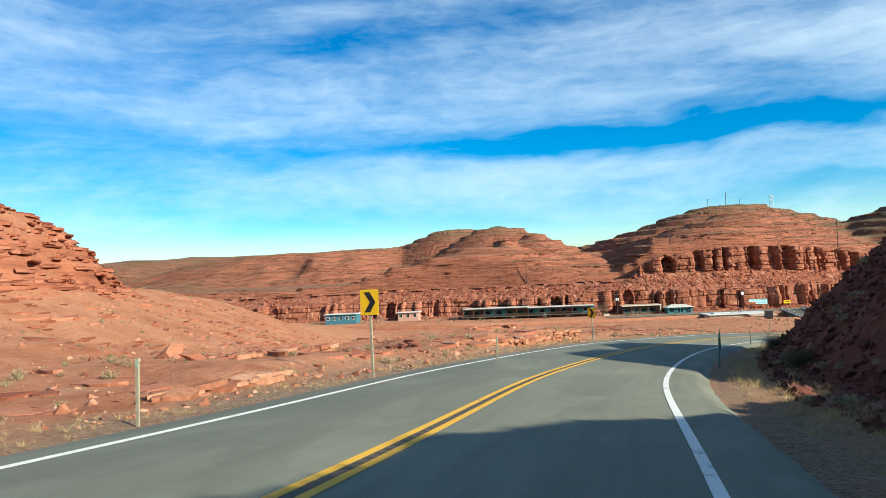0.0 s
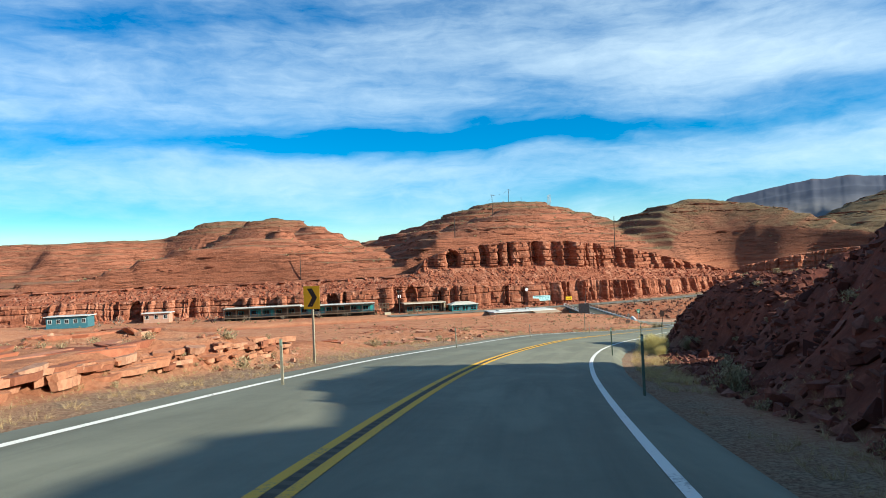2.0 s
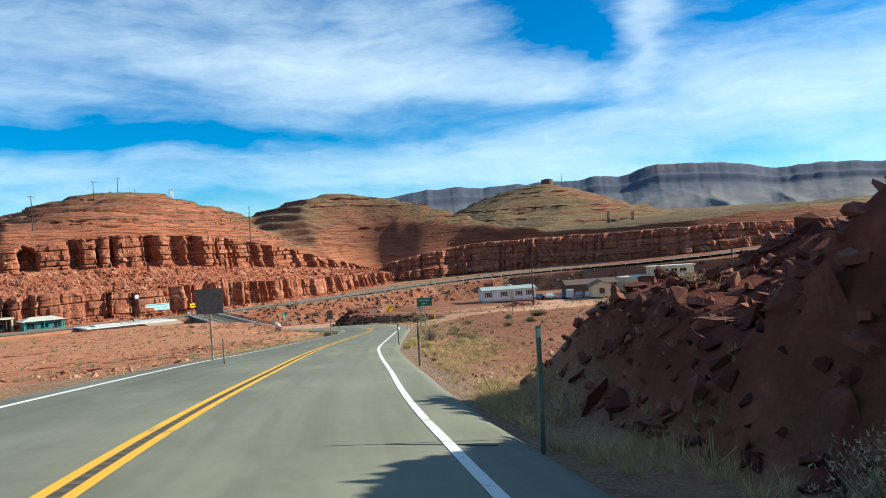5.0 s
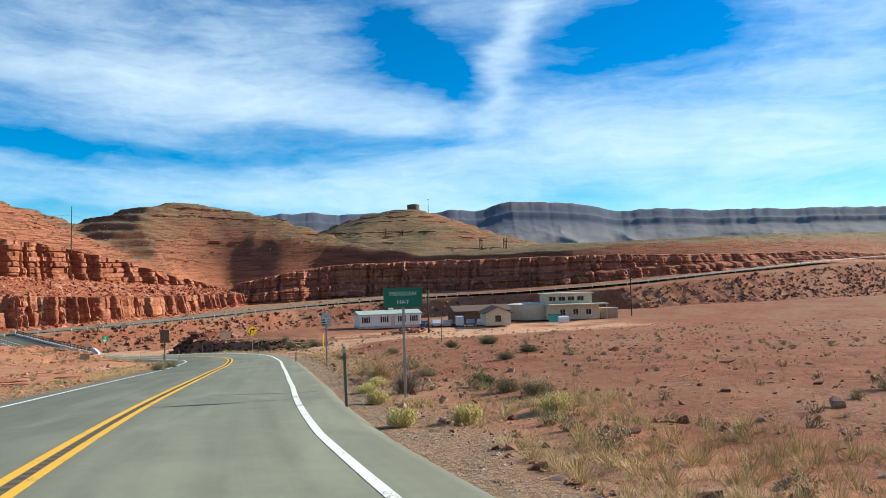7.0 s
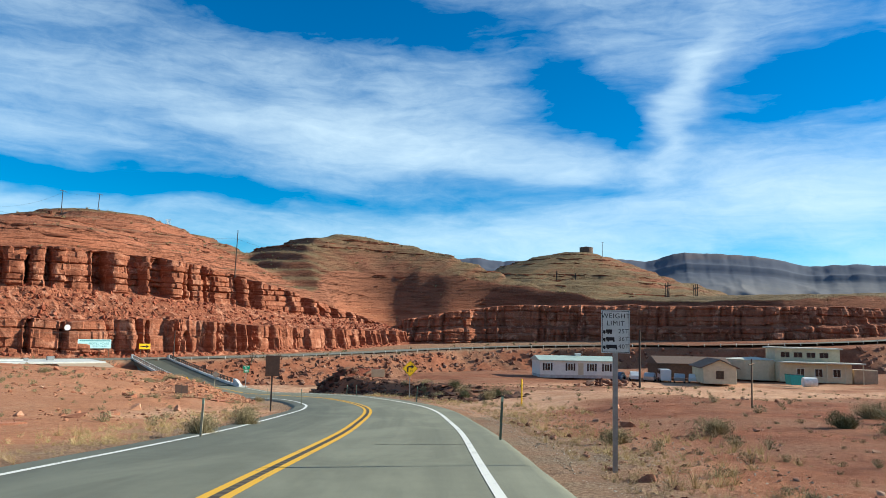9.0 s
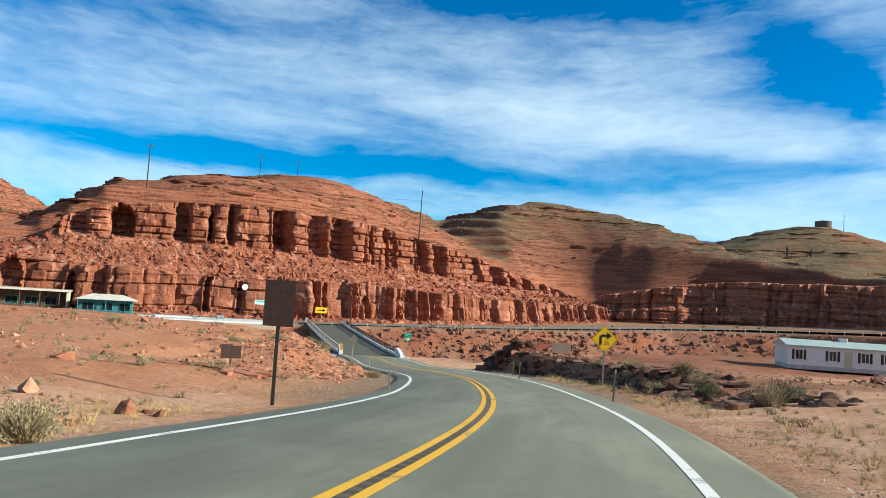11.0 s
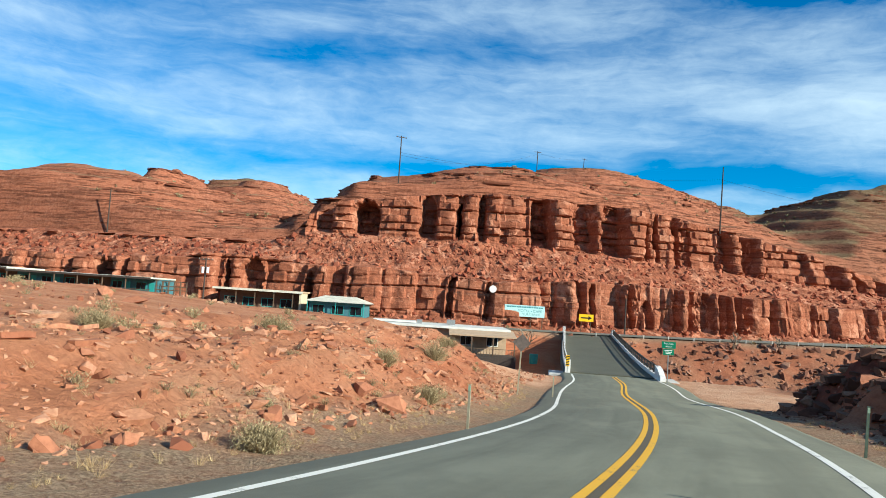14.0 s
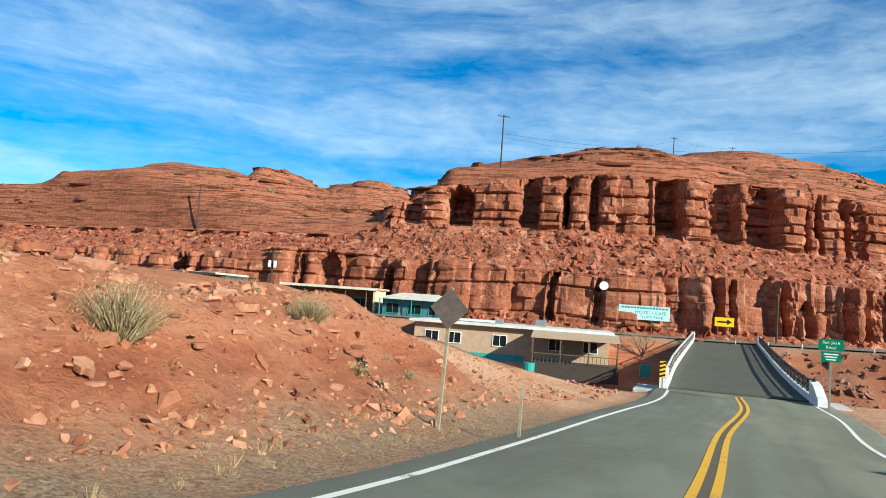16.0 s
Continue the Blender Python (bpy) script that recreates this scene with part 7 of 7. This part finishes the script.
CLUMP = plant_material("pale_dry_clumps", (0.16, 0.115, 0.06), (0.29, 0.215, 0.12), (0.40, 0.31, 0.18))
SAGE = plant_material("grey_sage", (0.16, 0.125, 0.065), (0.32, 0.255, 0.14), (0.44, 0.36, 0.21))
RABBIT = plant_material("yellow_green_brush", (0.42, 0.35, 0.12), (0.60, 0.50, 0.19), (0.70, 0.61, 0.32))
GREEN_BRUSH = plant_material("dark_green_brush", (0.05, 0.055, 0.025), (0.11, 0.11, 0.05), (0.20, 0.18, 0.09))
TWIG = plant_material("grey_bare_twigs", (0.12, 0.09, 0.065), (0.24, 0.19, 0.14), (0.34, 0.28, 0.21))

GRASS = [tuft_shape(60 + k, 30, 0.22, 0.16, 0.0034, 0.5, 0.5, False) for k in range(4)]
rng = np.random.RandomState(9)
xs_, ys_ = [], []
for n, sa, sb, da, db in ((4200, -8, 240, -5.0, -7.4), (4600, 20, 175, 5.3, 7.8), (1500, -10, 40, 5.6, 8.0), (900, 60, 235, -7, -14), (1300, 90, 160, 7, 22), (500, 178, 230, 5.2, 7.5)):
    x, y = beside_road(n, rng, sa, sb, da, db, 1.4)
    ok = vnoise(x / 2.6, y / 2.6, 34) > 0.40
    xs_.append(x[ok])
    ys_.append(y[ok])
x, y = np.concatenate(xs_), np.concatenate(ys_)
size = 0.3 + 0.8 * rng.uniform(0, 1, len(x)) ** 1.8
strewn("dry_grass", GRASS, x, y, heights(x, y), size, rng, STRAW, "dry straw-coloured grass along the verges", "grass", 0.2)

# taller golden grass beside the cut's end and on both verges
TALL = [tuft_shape(160 + k, 44, 0.42, 0.26, 0.004, 0.5, 0.6, False) for k in range(4)]
xs_, ys_ = [], []
for n, sa, sb, da, db in ((1300, 97, 128, 5.7, 10.0), (300, 84, 97, 5.2, 6.6), (420, 52, 80, 5.3, 7.0), (380, 128, 176, 6.0, 9.5), (420, 118, 172, -5.4, -8.0), (260, 176, 206, 5.0, 7.2), (160, 0, 36, 5.6, 7.5)):
    x, y = beside_road(n, rng, sa, sb, da, db, 1.3)
    ok = vnoise(x / 2.2, y / 2.2, 37) > 0.42
    xs_.append(x[ok])
    ys_.append(y[ok])
x, y = np.concatenate(xs_), np.concatenate(ys_)
size = 0.45 + 0.65 * rng.uniform(0, 1, len(x)) ** 1.5
strewn("tall_grass", TALL, x, y, heights(x, y), size, rng, GOLDEN, "tall golden dry grass beside the road", "grass", 0.15)
# small pale clumps dotted over the red dirt
CLUMPS = [leafy_shape(170 + k, 90, 0.20, 0.15, 0.04) for k in range(4)]
x, y = beside_road(3400, rng, -10, 215, -7.0, -75, 1.5)
x2, y2 = beside_road(1500, rng, 95, 215, 7.0, 90, 1.5)
x, y = np.r_[x, x2], np.r_[y, y2]
ok = (vnoise(x / 8, y / 8, 38) > 0.36) & (y < near_edge(x))
x, y = x[ok], y[ok]
size = 0.5 + 1.0 * rng.uniform(0, 1, len(x)) ** 2
strewn("dry_clumps", CLUMPS, x, y, heights(x, y), size, rng, CLUMP, "small pale dry clumps dotted over the red dirt", "scrub", 0.15)
SHRUBS = [leafy_shape(70 + k, 200, 0.40, 0.38, 0.085) for k in range(4)]
xs_, ys_ = [], []
for n, sa, sb, da, db, p_ in ((760, -10, 235, -6.5, -80, 1.5), (430, 92, 200, 7, 120, 1.6), (200, -14, 92, 6.4, 26, 1.2)):
    x, y = beside_road(n, rng, sa, sb, da, db, p_)
    ok = (vnoise(x / 9, y / 9, 35) > 0.30) & (y < near_edge(x) + 1)
    xs_.append(x[ok])
    ys_.append(y[ok])
x, y = np.concatenate(xs_), np.concatenate(ys_)
size = 0.3 + 0.75 * rng.uniform(0, 1, len(x)) ** 1.5
strewn("desert_shrubs", SHRUBS, x, y, heights(x, y), size, rng, SAGE, "low grey-brown desert shrubs", "shrubs", 0.1)
x = rng.uniform(-60, 330, 2600)
y = rng.uniform(262, 470, 2600)
ok = (vnoise(x / 14, y / 14, 36) > 0.45)
bq, _, _ = beside(x, y, CL1[::6])
fd, _, _ = beside(x, y, FAR)
ok = ok & ((-bq > 19) | (-bq < -1.5)) & (y > far_edge(x)) & (np.abs(fd) > 6)
x, y = x[ok], y[ok]
size = rng.uniform(0.8, 2.4, len(x))
strewn("hill_scrub", [tuft_shape(90 + k, 26, 0.42, 0.40, 0.03, 0.5, 0.2) for k in range(3)], x, y, heights(x, y), size, rng, SAGE, "scattered dry scrub on the far hills", "scrub", 0.1)


def bush(name, x, y, r, h_, mat, seed, label, leaf=0.10, n_=1500, bare=False):
    v, f = leafy_shape(seed, n_, r, h_, leaf) if not bare else tuft_shape(seed, n_ * 3, h_, r, 0.0032, 0.7, 0.45)
    ob = mesh_object(name, v, f, mat, label, "bush", smooth=False)
    ob.location = (x, y, height_at(x, y) - 0.03)
    return tagged(ob, group="bushes beside the road")


bush("rabbitbrush", 31.2, 67.6, 1.0, 1.25, RABBIT, 201, "large yellow-green rabbitbrush at the cut's foot", 0.06, 8000)
bush("rabbitbrush", 30.3, 65.6, 0.45, 0.6, RABBIT, 202, "small yellow-green rabbitbrush in the ditch", 0.05, 3000)
bush("grey_bush", 34.6, 68.9, 0.9, 0.9, SAGE, 203, "rounded grey bush on the shaded bank", 0.06, 3500)
bush("grey_bush", 35.2, 74.2, 0.7, 1.0, SAGE, 204, "tall grey weeds in the shade of the cut", 0.055, 2600)
bush("green_bush", 17.0, 38.0, 0.8, 0.9, GREEN_BRUSH, 205, "dark green bush in the shaded ditch", 0.055, 3000)
bush("green_bush", 13.2, 27.5, 0.9, 0.9, GREEN_BRUSH, 206, "dark green bush in the shaded ditch", 0.055, 3000)
bush("grey_bush", 20.5, 47.0, 0.6, 0.8, SAGE, 207, "grey bush beside the marker post", 0.09, 1000)
for k, (bx, by, r, h_, mat) in enumerate(((59.7, 106.1, 0.32, 0.36, RABBIT), (56.5, 103.0, 0.30, 0.38, RABBIT), (57.4, 102.2, 0.34, 0.42, RABBIT), (61.8, 108.1, 0.35, 0.3, RABBIT), (63.6, 109.3, 0.4, 0.36, RABBIT),
                                          (63.7, 105.5, 0.5, 0.38, GREEN_BRUSH), (61.6, 102.9, 0.5, 0.42, SAGE), (62.1, 103.9, 0.35, 0.4, SAGE), (66.1, 111.2, 0.5, 0.5, SAGE), (73.5, 110.3, 0.5, 0.4, SAGE),
                                          (77.8, 111.4, 0.7, 0.4, GREEN_BRUSH), (66.9, 109.7, 0.5, 0.32, SAGE), (59.0, 101.2, 0.4, 0.45, RABBIT), (92.0, 122.0, 1.1, 0.8, GREEN_BRUSH), (95.5, 124.0, 0.9, 0.7, SAGE),
                                          (79.8, 125.0, 0.4, 0.45, SAGE), (70.5, 113.0, 0.5, 0.5, SAGE), (84.0, 124.5, 0.6, 0.5, SAGE), (88.0, 122.5, 0.6, 0.55, GREEN_BRUSH))):
    bush("desert_bush", bx, by, r, h_, mat, 220 + k, ("yellow-green", "grey-brown", "dark green")[0 if mat is RABBIT else 1 if mat is SAGE else 2] + " desert bush on the stony flat", 0.045, 2400)
for k, (ls, ld, r, h_) in enumerate(((186, 8.2, 0.7, 0.7), (188.5, 9.0, 0.9, 0.8), (191, 7.6, 0.6, 0.6), (193, 9.6, 0.9, 0.8), (196, 8.0, 0.6, 0.55), (199, 9.0, 0.8, 0.7), (184, 9.8, 0.9, 0.9), (203, 8.4, 0.6, 0.5), (181.5, 8.6, 0.8, 0.8))):
    i = int(np.argmin(np.abs(ROAD_S - S0 - ls)))
    bx, by = ROAD[i, :2] + ROAD_N[i] * ld
    bush("ledge_bush", bx, by, r, h_, SAGE if k % 3 else GREEN_BRUSH, 270 + k, "dusky olive brush below the rock ledge", 0.05, 1600)
bush("dry_weeds", 65.3, 110.5, 0.65, 1.05, STRAW, 241, "tall clump of dry straw-coloured weeds", 0.05, 420, True)
bush("dry_weeds", 61.9, 106.9, 0.6, 0.95, TWIG, 242, "clump of bare grey-pink twigs behind the sign", 0.05, 380, True)
bush("dry_weeds", 67.8, 113.2, 0.5, 0.8, STRAW, 243, "tall clump of dry straw-coloured weeds", 0.05, 320, True)
rg_ = np.random.RandomState(77)
x, y = beside_road(7000, rg_, 97, 178, 4.9, 8.5, 1.6)
size = 0.012 + 0.03 * rg_.uniform(0, 1, len(x)) ** 2
strewn("gravel", STONES, x, y, heights(x, y), size, rg_, stone_material("pale_gravel", (0.22, 0.16, 0.11), (0.42, 0.33, 0.24), (0.60, 0.52, 0.42)), "pale gravel on the road's shoulder", "gravel")
for k, (bx, by, r, h_) in enumerate(((100.2, 190.5, 1.0, 1.1), (99.6, 182.6, 0.6, 0.7), (98.2, 185.0, 0.7, 0.7), (101.2, 196.8, 0.7, 0.7), (94.5, 184.0, 0.8, 0.7), (90.5, 180.0, 0.7, 0.6), (84.0, 186.0, 0.7, 0.6),
                                     (79.8, 143.0, 0.6, 0.6), (76.8, 137.6, 0.6, 0.7), (73.5, 134.2, 0.6, 0.75), (96.5, 171.0, 0.5, 0.5))):
    bush("dry_bush", bx, by, r, h_, SAGE, 250 + k, "dry olive-grey bush on the red bank", 0.05, 2400)


def bare_tree(x, y, z, tall, seed, label):
    """A leafless cottonwood: a tapered trunk, limbs, and a crown of fine twigs."""
    rg = random.Random(seed)
    ob = thing("bare_tree", x, y, z, 0, label, "tree", "leafless trees by the river")
    trunk, crown = bmesh.new(), bmesh.new()

    def grow(bm, a, way_, length, r, level):
        b = a + way_ * length
        rod(bm if level < 2 else crown, a, b, r, 5 if level < 2 else 3, r * 0.65)
        if level >= 5:
            return
        for _ in range(3 if level < 2 else rg.choice((2, 3))):
            turn = Vector((rg.uniform(-1, 1), rg.uniform(-1, 1), rg.uniform(-0.25, 0.7)))
            grow(bm, a.lerp(b, rg.uniform(0.6, 1.0)), (way_ + 0.85 * turn).normalized(), length * rg.uniform(0.62, 0.82), r * 0.58, level + 1)

    grow(trunk, Vector((0, 0, -0.4)), Vector((rg.uniform(-0.15, 0.15), 0, 1)).normalized(), tall * 0.30, tall * 0.035, 0)
    part("trunk", trunk, WOOD, ob)
    part("crown", crown, TWIG, ob, "grey leafless twigs")
    return ob


first = bare_tree(118.8, 268.0, -20.0, 5.6, 3, "grey leafless tree beside the bridge")
second = bare_tree(3.0, 291.0, -17.4, 6.5, 8, "grey leafless tree before the motel")
for k, (tx, ty, tz, sc) in enumerate(((-8, 296, -17.4, 1.0), (14, 289.5, -17.6, 0.8), (26, 287.5, -17.6, 0.75), (38, 285, -17.6, 0.8), (47, 284, -17.6, 0.7), (-27, 299, -17.6, 1.1), (-33, 300, -17.6, 0.9), (72, 280.5, -17.8, 0.8), (78, 280, -17.8, 0.65),
                                      (150, 268, -18.0, 0.75), (157, 268.5, -18.0, 0.75), (172, 186, -16.2, 0.8), (-2, 294, -17.4, 0.8))):
    m = pose(tx, ty, tz, 0, 0, 47 * k)
    copy_thing(second if k % 2 else first, m @ Matrix.Scale(1, 4)).scale = (sc, sc, sc)
